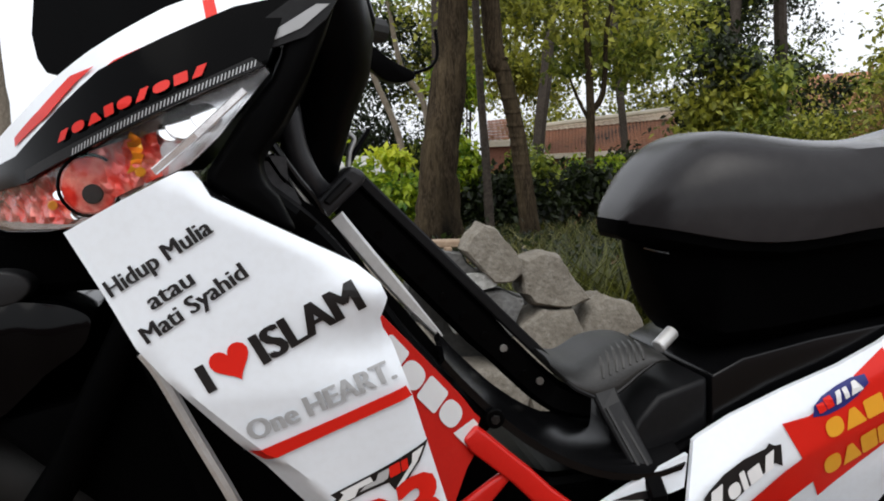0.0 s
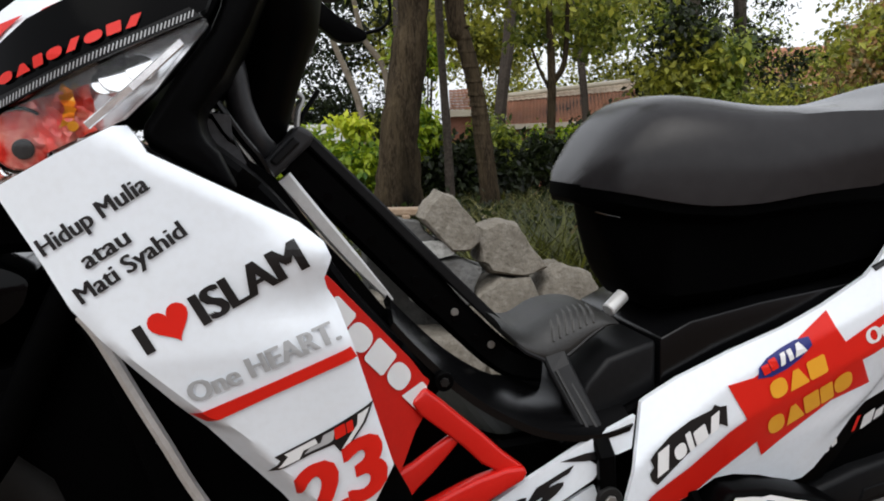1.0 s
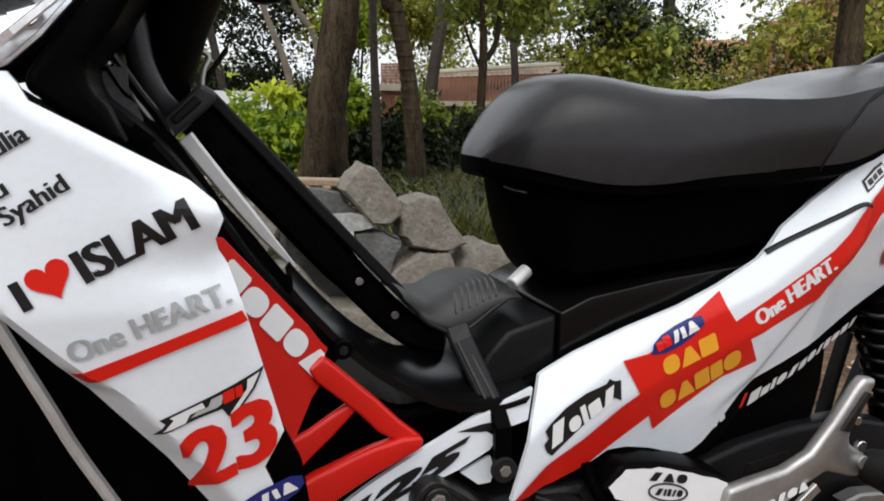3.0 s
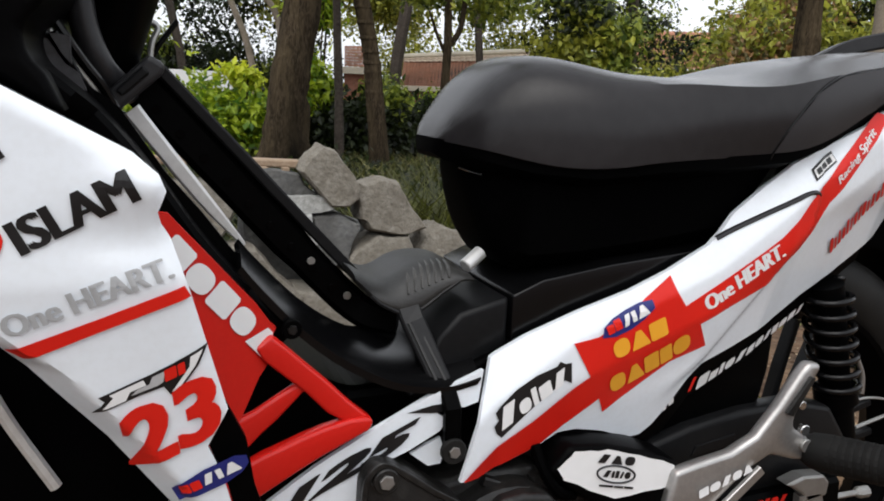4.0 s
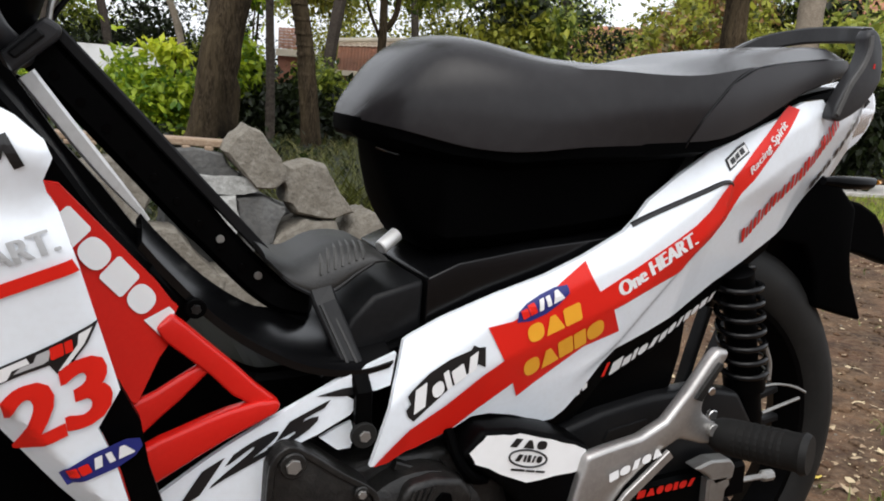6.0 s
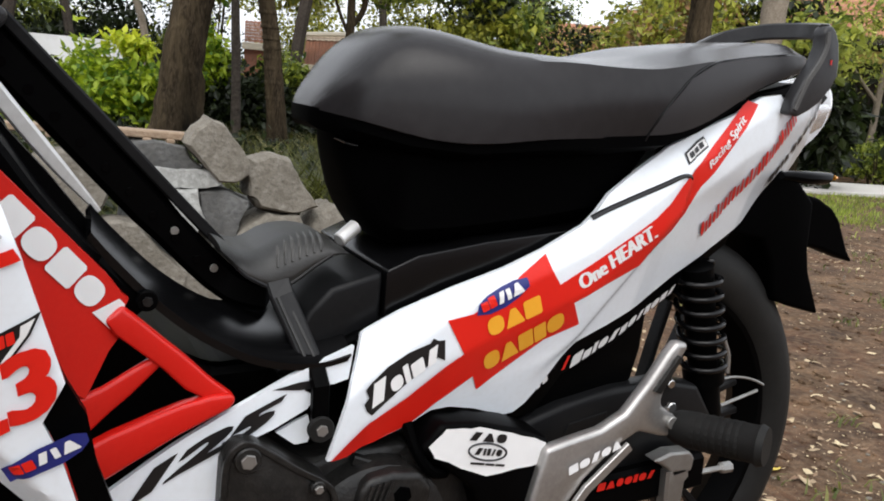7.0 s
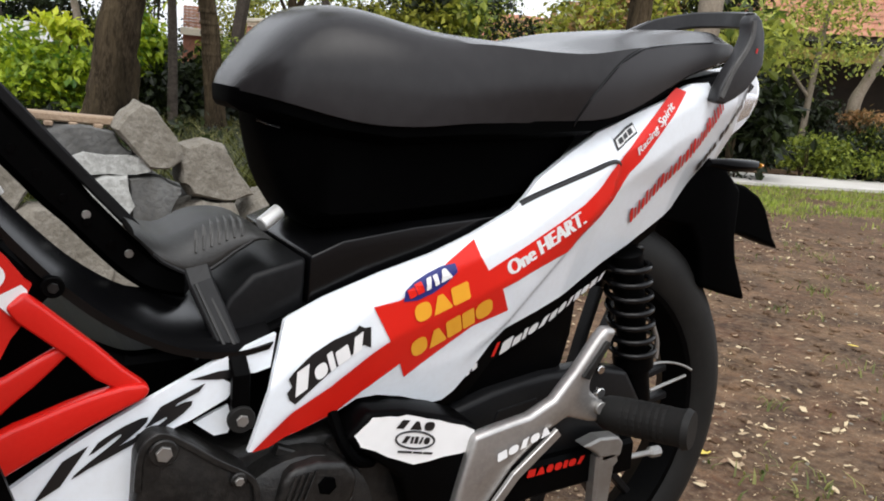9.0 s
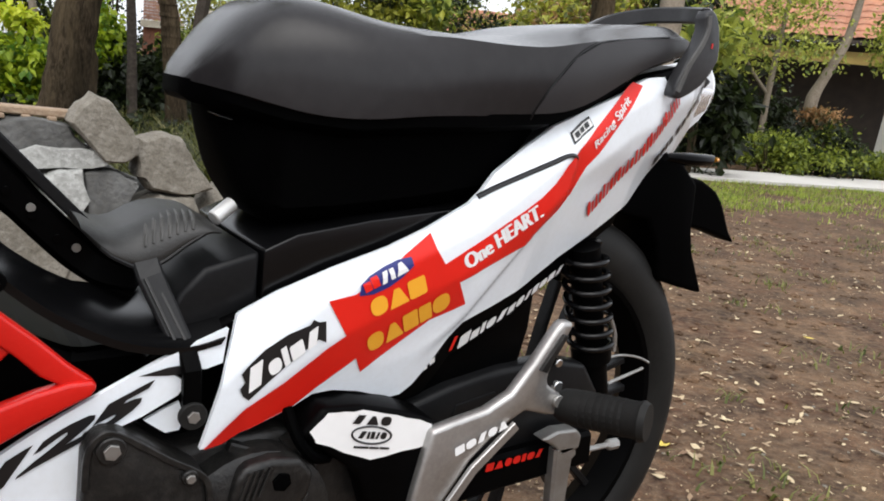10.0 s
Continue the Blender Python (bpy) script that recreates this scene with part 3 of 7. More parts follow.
letter_row((-0.1905, 0.4590), (-0.182, 0.4600), 0.019, trim_y, (("slash", 1),), 0.2, 0.1, 0.002, RED_STICKER, under)
letter_row((-0.244, 0.4250), (-0.210, 0.4490), 0.008, trim_y, (0.6, 1, 0.5, 0.8), 0.4, 0.2, 0.002, WHITE_STICKER, under)
part("inner_mudguard", prism([(-0.36, 0.42), (-0.30, 0.50), (-0.20, 0.56), (-0.10, 0.57), (-0.055, 0.56), (-0.048, 0.53), (-0.050, 0.47), (-0.060, 0.42), (-0.20, 0.37), (-0.32, 0.37)], -0.07, 0.07, 0.012), BLACK, bike, "black inner mudguard", smooth=True)

# seat
TOP = ((-0.500, 0.747), (-0.496, 0.756), (-0.489, 0.768), (-0.475, 0.788), (-0.458, 0.807), (-0.440, 0.825), (-0.421, 0.834), (-0.40, 0.837), (-0.384, 0.837), (-0.30, 0.823), (-0.20, 0.820), (-0.14, 0.825), (-0.06, 0.846), (0.02, 0.859), (0.10, 0.869), (0.16, 0.873), (0.183, 0.866), (0.195, 0.848))
WIDE = ((-0.500, 0.030), (-0.495, 0.050), (-0.482, 0.070), (-0.455, 0.096), (-0.41, 0.117), (-0.35, 0.136), (-0.2, 0.141), (-0.1, 0.136), (0.0, 0.116), (0.1, 0.090), (0.17, 0.065), (0.195, 0.035))
LOW = ((-0.500, 0.744), (-0.48, 0.741), (-0.45, 0.735), (-0.42, 0.728), (-0.39, 0.724), (-0.34, 0.726), (-0.29, 0.733), (-0.22, 0.738), (-0.15, 0.741), (-0.10, 0.746), (-0.05, 0.761), (0.0, 0.785), (0.05, 0.808), (0.10, 0.822), (0.16, 0.836), (0.195, 0.842))


EDGE_DROP = ((-0.26, 0.0), (-0.18, 0.005), (-0.12, 0.008), (-0.04, 0.013), (0.02, 0.015), (0.10, 0.015), (0.16, 0.014), (0.195, 0.004))


def eased(table, x):
    """A table's value with its corners rounded off over a few centimetres."""
    span = min(0.022, max(0.0, x + 0.5), max(0.0, 0.195 - x))
    return sum(lerp(table, x + span * k / 3) for k in range(-3, 4)) / 7


def seat_half(x):
    """Half a cross-section of the seat, from its lower edge to its crown: full in front, with a flat sloping top behind."""
    t, w, b = eased(TOP, x), eased(WIDE, x), eased(LOW, x)
    flatness = smooth_cut((x + 0.40) / 0.26)
    edge = t - lerp(EDGE_DROP, x)
    out = []
    for k in range(13):
        a = math.pi / 2 * k / 12
        y0, z0 = w * math.cos(a) ** 0.62, b + (t - b) * math.sin(a) ** 0.62
        if k <= 6:
            s = k / 6
            y1, z1 = w * (0.955 + 0.045 * math.sin(math.pi * (0.04 + 0.92 * s))), b + (edge - b) * s * 0.97
        else:
            s = (k - 6) / 6
            y1, z1 = w * (0.955 - 0.03 * min(1, 6 * s)) * (1 - s) ** 0.9, edge - 0.0015 + (t - edge + 0.0015) * (1 - max(0.0, 1 - s / 0.55) ** 1.25)
        out.append((y0 + (y1 - y0) * flatness, z0 + (z1 - z0) * flatness))
    out[-1] = (0.0, t)
    return out


def seat_y(x, z):
    half = seat_half(x)
    zs, ys = [p[1] for p in half], [p[0] for p in half]
    return -float(np.interp(z, zs, ys))


rings = []
for x in sorted({*np.linspace(-0.500, -0.40, 14).round(4), *np.linspace(-0.40, 0.15, 48).round(4), *np.linspace(0.15, 0.195, 7).round(4)}):
    half = seat_half(x)
    w, b = eased(WIDE, x), eased(LOW, x)
    ring = [(x, y, z) for y, z in half] + [(x, -y, z) for y, z in half[-2::-1]]
    under = max(0.5 * w, w - 0.016)
    ring += [(x, -under, b - 0.005), (x, under, b - 0.005)]
    rings.append(ring)
seat = part("seat", loft(rings), VINYL, bike, "black vinyl seat with sewn edges", smooth=True, sharp=0.75)
SEAM = ((-0.150, 0.738), (-0.146, 0.748), (-0.129, 0.776), (-0.094, 0.811), (-0.052, 0.831), (0.02, 0.843), (0.10, 0.853), (0.172, 0.858))
part("seam", tube(smooth_line([(x, seat_y(x, z) - 0.0005, z) for x, z in SEAM], 4), 0.0014, 6), SATIN_BLACK, seat)
bm = bmesh.new()
cols = []
for x in np.linspace(-0.1485, 0.168, 36):
    lo, hi = eased(LOW, x) + 0.003, lerp(SEAM, x) - 0.0006
    cols.append([bm.verts.new((x, seat_y(x, z) - 0.0015, z)) for z in np.linspace(lo, max(lo + 0.001, hi), 9)])
for a, b in zip(cols, cols[1:]):
    for k in range(8):
        bm.faces.new((a[k], a[k + 1], b[k + 1], b[k]))
part("seat_side", bm, SIDE_VINYL, seat, "matt grey side of the pillion seat", smooth=True, sharp=1.0)
rings = []
for x in (-0.501, -0.498, -0.493, -0.482, -0.46, -0.42, -0.36, -0.28, -0.20, -0.12, -0.07, -0.03, 0.01):
    w, z = eased(WIDE, x) * 0.97, eased(LOW, x)
    drop = lerp(((-0.501, 0.014), (-0.492, 0.020), (-0.14, 0.020), (-0.08, 0.010), (0.01, 0.003)), x)
    rings.append([(x, -w, z + 0.002), (x, -w, z - 0.55 * drop), (x, -w * 0.86, z - drop), (x, w * 0.86, z - drop), (x, w, z - 0.55 * drop), (x, w, z + 0.002)])
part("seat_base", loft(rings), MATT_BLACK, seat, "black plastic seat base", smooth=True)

# under the seat: storage box, latch, centre covers
rings = []
for x, low, wide in ((-0.475, 0.716, 0.022), (-0.470, 0.700, 0.036), (-0.463, 0.680, 0.046), (-0.452, 0.652, 0.057), (-0.440, 0.632, 0.068), (-0.424, 0.612, 0.080), (-0.41, 0.608, 0.090), (-0.36, 0.612, 0.096), (-0.26, 0.624, 0.098), (-0.16, 0.640, 0.098), (-0.11, 0.70, 0.09)):
    w, top = wide, 0.742
    rings.append([(x, -w * 0.55, low), (x, -w * 0.82, low + 0.006), (x, -w, low + 0.022), (x, -w * 1.02, top), (x, w * 1.02, top), (x, w, low + 0.022), (x, w * 0.82, low + 0.006), (x, w * 0.55, low)])
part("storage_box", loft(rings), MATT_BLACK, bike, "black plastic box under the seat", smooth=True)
part("box_trim", band([(-0.4730, -0.034, 0.7155), (-0.466, -0.047, 0.7130), (-0.456, -0.058, 0.7110)], 0.002, 0.0022), CHROME, bike)
latch = part("seat_lock", disc((-0.450, -0.050, 0.626), (-0.8, -0.35, -0.5), 0.0078, 0.026), BRIGHT_STEEL, bike, "chrome seat lock")
CENTRE_F = [(-0.540, 0.498), (-0.512, 0.552), (-0.490, 0.574), (-0.4365, 0.590), (-0.4365, 0.530), (-0.47, 0.515)]
CENTRE_R = [(-0.4335, 0.530), (-0.4335, 0.591), (-0.40, 0.606), (-0.32, 0.620), (-0.20, 0.634), (-0.14, 0.655), (-0.17, 0.64), (-0.262, 0.600), (-0.363, 0.560)]
part("centre_cover", prism(CENTRE_F, -0.102, 0.102, 0.006, 3), GREY_PLASTIC, bike, "grey plastic cover over the frame", smooth=True)
part("centre_cover", prism(CENTRE_R, -0.104, 0.104, 0.006, 3), SATIN_BLACK, bike, smooth=True)
part("cover_foot", prism([(-0.545, 0.492), (-0.535, 0.500), (-0.46, 0.530), (-0.40, 0.556), (-0.405, 0.545), (-0.47, 0.512), (-0.53, 0.486)], -0.112, 0.112, 0.004), BLACK, bike)

# step-through: inner leg cover, frame body
DISH = smooth_line([(-0.708, 0, 0.644), (-0.690, 0, 0.622), (-0.652, 0, 0.582), (-0.610, 0, 0.549), (-0.560, 0, 0.524), (-0.511, 0, 0.516), (-0.475, 0, 0.522)], 4)
bm = bmesh.new()
grid = []
for p in DISH:
    row = []
    far = lerp(((-0.70, -0.085), (-0.65, -0.075), (-0.60, -0.055), (-0.555, 0.0), (-0.52, 0.135)), p.x)
    for y in np.linspace(-0.135, far, 13):
        lift = 0.020 * (abs(y) / 0.135) ** 3 - 0.004
        row.append(bm.verts.new((p.x - lift * 0.2, y, p.z + 0.010 - lift)))
    grid.append(row)
for a, b in zip(grid, grid[1:]):
    for k in range(12):
        bm.faces.new((a[k], a[k + 1], b[k + 1], b[k]))
got = bmesh.ops.extrude_face_region(bm, geom=bm.faces[:])
for v in got["geom"]:
    if isinstance(v, bmesh.types.BMVert):
        v.co += Vector((-0.004, 0, -0.006))
part("inner_leg_cover", bm, SATIN_BLACK, bike, "dished grey inner leg cover", smooth=True)
part("frame_body", prism([(-0.80, 0.66), (-0.745, 0.600), (-0.70, 0.560), (-0.64, 0.517), (-0.60, 0.497), (-0.52, 0.500), (-0.45, 0.52), (-0.36, 0.55), (-0.30, 0.50), (-0.33, 0.42), (-0.46, 0.40), (-0.60, 0.38), (-0.72, 0.36), (-0.80, 0.50), (-0.86, 0.60)], -0.085, 0.085, 0.01), BLACK, bike)
bolt = part("bolt", disc((-0.668, -0.136, 0.580), (0, -1, 0), 0.009, 0.006), BLACK, bike)
part("bolt_head", disc((-0.668, -0.142, 0.580), (0, -1, 0), 0.0045, 0.002, 6), ENGINE, bolt)

# red guard
red_y = lambda x, z: lerp(((-0.80, -0.228), (-0.757, -0.205), (-0.735, -0.188), (-0.68, -0.149), (-0.66, -0.144)), x)
guard = part("side_guard", slab([(-0.784, 0.6985), (-0.768, 0.640), (-0.748, 0.578), (-0.727, 0.520), (-0.718, 0.512), (-0.700, 0.546), (-0.690, 0.557), (-0.698, 0.566), (-0.688, 0.578), (-0.684, 0.586), (-0.6887, 0.5905), (-0.7018, 0.6100), (-0.7285, 0.6420), (-0.7525, 0.6710), (-0.7741, 0.6965)], red_y, 0, 0.008, 0.02), RED, bike, "red plastic side guard with open bars", smooth=True)
letter_row((-0.7830, 0.6680), (-0.6960, 0.5610), 0.0205, red_y, (("slab", 1.1), ("round", 1.15), ("slab", 1.15), ("round", 1.1), ("wedge", 1.2)), 0.08, -0.05, 0.0016, WHITE_STICKER, guard)
bar_y = lambda x, z: lerp(((-0.76, -0.205), (-0.70, -0.168), (-0.65, -0.150), (-0.59, -0.142)), x)


def guard_bar(outline, out, thick):
    """One moulded bar of the guard, with rounded edges."""
    bm = slab(outline, bar_y, out, thick, 0.03)
    bmesh.ops.recalc_face_normals(bm, faces=bm.faces)
    bmesh.ops.bevel(bm, geom=[e for e in bm.edges if e.calc_face_angle(0) > 0.9], offset=0.004, segments=3, affect="EDGES", profile=0.5, clamp_overlap=True)
    part("guard_bar", bm, RED, guard, smooth=True)


guard_bar([(-0.690, 0.583), (-0.676, 0.570), (-0.655, 0.549), (-0.636, 0.531), (-0.614, 0.508), (-0.595, 0.4915), (-0.591, 0.485), (-0.596, 0.478), (-0.611, 0.484), (-0.636, 0.500), (-0.656, 0.522), (-0.678, 0.543), (-0.696, 0.560), (-0.704, 0.573)], 0.0, 0.013)
guard_bar([(-0.745, 0.469), (-0.715, 0.473), (-0.682, 0.479), (-0.640, 0.488), (-0.613, 0.4925), (-0.594, 0.492), (-0.591, 0.485), (-0.596, 0.4785), (-0.620, 0.469), (-0.663, 0.452), (-0.702, 0.438), (-0.740, 0.424)], 0.005, 0.016)
guard_bar([(-0.745, 0.512), (-0.724, 0.513), (-0.704, 0.516), (-0.683, 0.525), (-0.664, 0.533), (-0.651, 0.537), (-0.654, 0.526), (-0.666, 0.516), (-0.682, 0.503), (-0.698, 0.492), (-0.713, 0.482), (-0.745, 0.470)], -0.004, 0.010)

# model-number panel
strip_y = lambda x, z: lerp(((-0.74, -0.165), (-0.64, -0.142), (-0.47, -0.132)), x)
STRIP = [(-0.745, 0.375), (-0.70, 0.417), (-0.664, 0.437), (-0.600, 0.470), (-0.536, 0.501), (-0.475, 0.524), (-0.479, 0.491), (-0.494, 0.487), (-0.530, 0.489), (-0.512, 0.476), (-0.520, 0.465), (-0.552, 0.449), (-0.572, 0.442), (-0.579, 0.43), (-0.583, 0.39), (-0.612, 0.375), (-0.66, 0.345), (-0.72, 0.34)]
panel = part("number_panel", slab(STRIP, strip_y, 0, 0.006, 0.02), WHITE, bike, "white panel with black model number", smooth=True)
part("number", lettering("125", (-0.682, 0.4015), (-0.5625, 0.4545), 0.0175, strip_y, 0.0014, 0.050, 0.0, 1.70, fat=0.20), INK, panel, "black slanted model number")
decal("black_wedge", [(-0.556, 0.4885), (-0.530, 0.4935), (-0.510, 0.4945), (-0.510, 0.4855), (-0.53, 0.4855)], strip_y, INK, panel, 0.0014)
part("white_wing", slab([(-0.548, 0.442), (-0.530, 0.451), (-0.517, 0.456), (-0.512, 0.44), (-0.516, 0.428), (-0.529, 0.427)], flat(-0.130), 0, 0.004, 0.03), WHITE, bike)

# child step: beam, pad, strut
step = part("step_beam", band(smooth_line([(-0.792, 0.0, 0.790), (-0.72, 0.0, 0.713), (-0.65, 0.0, 0.637), (-0.585, 0.0, 0.570), (-0.555, -0.01, 0.553), (-0.53, -0.02, 0.550)], 4), 0.045, [0.039] * 9 + [0.035] * 4 + [0.034] * 4 + [0.03] * 4), BLACK, bike, "black perforated carrier beam", smooth=True)
part("beam_rim", band([(-0.775, -0.02, 0.806), (-0.70, -0.02, 0.727), (-0.63, -0.02, 0.652), (-0.57, -0.025, 0.589), (-0.548, -0.03, 0.572)], 0.014, 0.0115), GREY_PLASTIC, step)
for k in range(9):
    u = k / 8
    part("rivet", disc((-0.775 + 0.17 * u, -0.0225, 0.765 - 0.178 * u), (0, -1, 0), 0.0045, 0.002, 10), GLOSS_BLACK, step)
# rail grey in place of black paints the glare on this clamp
bracket = part("bracket", prism([(-0.826, 0.772), (-0.812, 0.760), (-0.770, 0.797), (-0.768, 0.806), (-0.782, 0.814)], -0.074, 0.02, 0.005, 3), RAIL_GREY, bike, "black clamp under the handlebar")
part("bracket_rib", prism([(-0.810, 0.782), (-0.804, 0.777), (-0.781, 0.798), (-0.787, 0.804)], -0.079, -0.072, 0.002), GREY_PLASTIC, bracket)
part("silver_bar", band(smooth_line([(-0.797, -0.045, 0.765), (-0.757, -0.045, 0.712), (-0.727, -0.045, 0.674), (-0.698, -0.045, 0.640)], 4), 0.014, [0.0165, 0.016, 0.0155, 0.015, 0.015, 0.0145, 0.014, 0.013, 0.012, 0.010, 0.008, 0.006, 0.0035]), BRIGHT_STEEL, bike, "galvanised steel bar", smooth=True)
PAD = ((-0.596, 0.608, 0.616), (-0.588, 0.599, 0.613), (-0.579, 0.589, 0.607), (-0.570, 0.581, 0.603), (-0.561, 0.576, 0.602), (-0.552, 0.5715, 0.604), (-0.544, 0.568, 0.608), (-0.534, 0.570, 0.614), (-0.524, 0.574, 0.6175), (-0.514, 0.581, 0.619), (-0.504, 0.589, 0.6195), (-0.494, 0.5955, 0.6185), (-0.486, 0.6005, 0.617), (-0.478, 0.6025, 0.614), (-0.470, 0.603, 0.609))


def pad_side(low, top):
    h = top - low
    return [(0.03, low + 0.3 * h), (0.03, top - 0.004), (0.02, top - 0.001), (-0.045, top), (-0.062, top - 0.06 * h), (-0.073, top - 0.22 * h), (-0.081, top - 0.45 * h), (-0.085, top - 0.70 * h), (-0.084, low + 0.12 * h), (-0.079, low), (-0.04, low + 0.1 * h)]


pad = part("pad", loft([[(x, y, z) for y, z in pad_side(low, top)] for x, low, top in PAD]), PAD_RUBBER, bike, "worn grey rubber foot pad with ridges", smooth=True, sharp=1.0)
for k in range(7):
    x = -0.540 + 0.0072 * k
    low, top = lerp([(a, b) for a, b, c in PAD], x), lerp([(a, c) for a, b, c in PAD], x)
    part("ridge", tube([(x + 0.0022 * (3 - j), y - 0.0008, z) for j, (y, z) in enumerate(pad_side(low, top)[3:7])], [0.0011, 0.0020, 0.0022, 0.0013], 6), WEAR_AND_GLINT, pad)
for x, z in ((-0.6274, 0.6163), (-0.5884, 0.5778)):
    part("screw", disc((x, -0.0225, z), (0, -1, 0), 0.0042, 0.002, 12), STEEL, step)
part("pad_rim", tube([(x, -0.083, low + 0.003) for x, low, top in PAD[2:-2]], 0.0024, 6), PALE_PLASTIC, pad)
strut = part("strut", band([(-0.539, -0.080, 0.576), (-0.5365, -0.090, 0.565), (-0.512, -0.122, 0.502)], 0.012, [0.024, 0.0235, 0.0205]), PALE_PLASTIC, bike, "grey strut of the foot pad")
part("strut_rib", band([(-0.543, -0.0965, 0.566), (-0.517, -0.1290, 0.502)], 0.003, 0.0028), PAD_RUBBER, strut)
part("strut_rib", band([(-0.533, -0.0965, 0.562), (-0.508, -0.1290, 0.503)], 0.003, 0.0028), PAD_RUBBER, strut)
part("strut_foot", band([(-0.5125, -0.128, 0.507), (-0.5105, -0.142, 0.490), (-0.5095, -0.143, 0.446)], 0.010, 0.017), BLACK, strut)
b = part("bolt", disc((-0.510, -0.146, 0.449), (0, -1, 0), 0.013, 0.006), RUBBER, strut)
part("bolt_head", disc((-0.510, -0.1515, 0.449), (0, -1, 0), 0.0060, 0.003, 6), STEEL, b)

# leg shields
SHIELD = [(-0.992, 0.776), (-0.95, 0.797), (-0.912, 0.8145), (-0.904, 0.8145), (-0.898, 0.807), (-0.892, 0.797), (-0.845, 0.772), (-0.798, 0.747), (-0.782, 0.733), (-0.7775, 0.722), (-0.783, 0.708), (-0.781, 0.700), (-0.775, 0.690), (-0.763, 0.653),
          (-0.748, 0.600), (-0.737, 0.561), (-0.751, 0.532), (-0.740, 0.505), (-0.728, 0.46), (-0.712, 0.41), (-0.722, 0.405), (-0.777, 0.477), (-0.790, 0.496), (-0.819, 0.539), (-0.850, 0.577), (-0.884, 0.620), (-0.912, 0.652), (-0.934, 0.678), (-0.948, 0.696), (-0.966, 0.731)]
shield = part("leg_shield", slab(SHIELD, shield_y, 0, 0.006, 0.005), WHITE, bike, "white leg shield with lettering", smooth=True)
part("leg_shield", mirrored(slab(SHIELD, shield_y, 0, 0.006, 0.03)), WHITE, bike, smooth=True)
part("shield_text", lettering("Hidup Mulia", (-0.962, 0.7315), (-0.892, 0.7735), 0.0118, shield_y, 0.0012, 0.0, fat=0.12), INK, shield)
part("shield_text", lettering("atau", (-0.935, 0.7225), (-0.906, 0.7395), 0.0118, shield_y, 0.0012, 0.0, fat=0.12), INK, shield)
part("shield_text", lettering("Mati Syahid", (-0.940, 0.6995), (-0.871, 0.7425), 0.0118, shield_y, 0.0012, 0.0, fat=0.12), INK, shield)
part("shield_text", lettering("I", (-0.9015, 0.664), (-0.8955, 0.667), 0.0205, shield_y, 0.0012, 0.0), INK, shield)
part("shield_text", lettering("ISLAM", (-0.8640, 0.6812), (-0.7955, 0.7163), 0.0225, shield_y, 0.0013, 0.0, fat=0.15), INK, shield)
heart = []
for a in np.linspace(0, 2 * math.pi, 28, endpoint=False):
    u, v = 16 * math.sin(a) ** 3, 13 * math.cos(a) - 5 * math.cos(2 * a) - 2 * math.cos(3 * a) - math.cos(4 * a)
    c, s = math.cos(radians(27)), math.sin(radians(27))
    heart.append((-0.8855 + 0.00088 * (u * c - v * s), 0.6855 + 0.00088 * (u * s + v * c)))
decal("heart_sticker", heart[::-1], shield_y, RED_STICKER, shield, 0.0012)
part("slogan", lettering("One HEART.", (-0.8755, 0.6265), (-0.7745, 0.6645), 0.0152, shield_y, 0.0013, 0.0, fat=0.14), GREY_STICKER, shield, "grey slogan")
decal("red_band", [(-0.879, 0.6165), (-0.82, 0.638), (-0.767, 0.6585), (-0.7625, 0.6505), (-0.82, 0.6285), (-0.868, 0.6095)], shield_y, RED_STICKER, shield, 0.0022)
decal("race_logo", [(-0.829, 0.563), (-0.8195, 0.5755), (-0.8235, 0.579), (-0.789, 0.5945), (-0.775, 0.6015), (-0.7512, 0.6152), (-0.758, 0.599), (-0.771, 0.579), (-0.7765, 0.5775), (-0.781, 0.5840), (-0.797, 0.5785), (-0.8165, 0.5695)], shield_y, INK, shield, 0.0012)
decal("logo_field", [(-0.8215, 0.5690), (-0.8140, 0.5785), (-0.8165, 0.5805), (-0.7945, 0.5905), (-0.7925, 0.5865), (-0.8030, 0.5820), (-0.8060, 0.5755)], shield_y, WHITE_STICKER, shield, 0.0020)
decal("logo_field", [(-0.8025, 0.5790), (-0.7985, 0.5835), (-0.7905, 0.5870), (-0.7885, 0.5925), (-0.7800, 0.5965), (-0.7815, 0.5880), (-0.7850, 0.5855)], shield_y, PALE_STICKER, shield, 0.0020)
decal("logo_field", [(-0.7755, 0.5800), (-0.7640, 0.5985), (-0.7635, 0.6060), (-0.7550, 0.6110), (-0.7600, 0.5990), (-0.7720, 0.5805)], shield_y, WHITE_STICKER, shield, 0.0020)
letter_row((-0.7800, 0.5880), (-0.7665, 0.5945), 0.0085, shield_y, (("slab", 1), ("slab", 0.6)), 0.1, 0.35, 0.0028, RED_STICKER, shield)
part("race_number", lettering("23", (-0.8060, 0.5135), (-0.7330, 0.5510), 0.0455, shield_y, 0.0020, 0.028, 0.30, fat=0.06), RED_STICKER, shield, "red racing number")
decal("blue_tag", [(-0.7765, 0.4965), (-0.7709, 0.4857), (-0.7584, 0.4908), (-0.7381, 0.4992), (-0.726, 0.5080), (-0.7215, 0.5155), (-0.7235, 0.5220), (-0.7323, 0.5225), (-0.7545, 0.5129), (-0.770, 0.5030)], lambda x, z: min(shield_y(x, z), -0.247), BLUE_STICKER, shield, 0.0022, "blue tag")
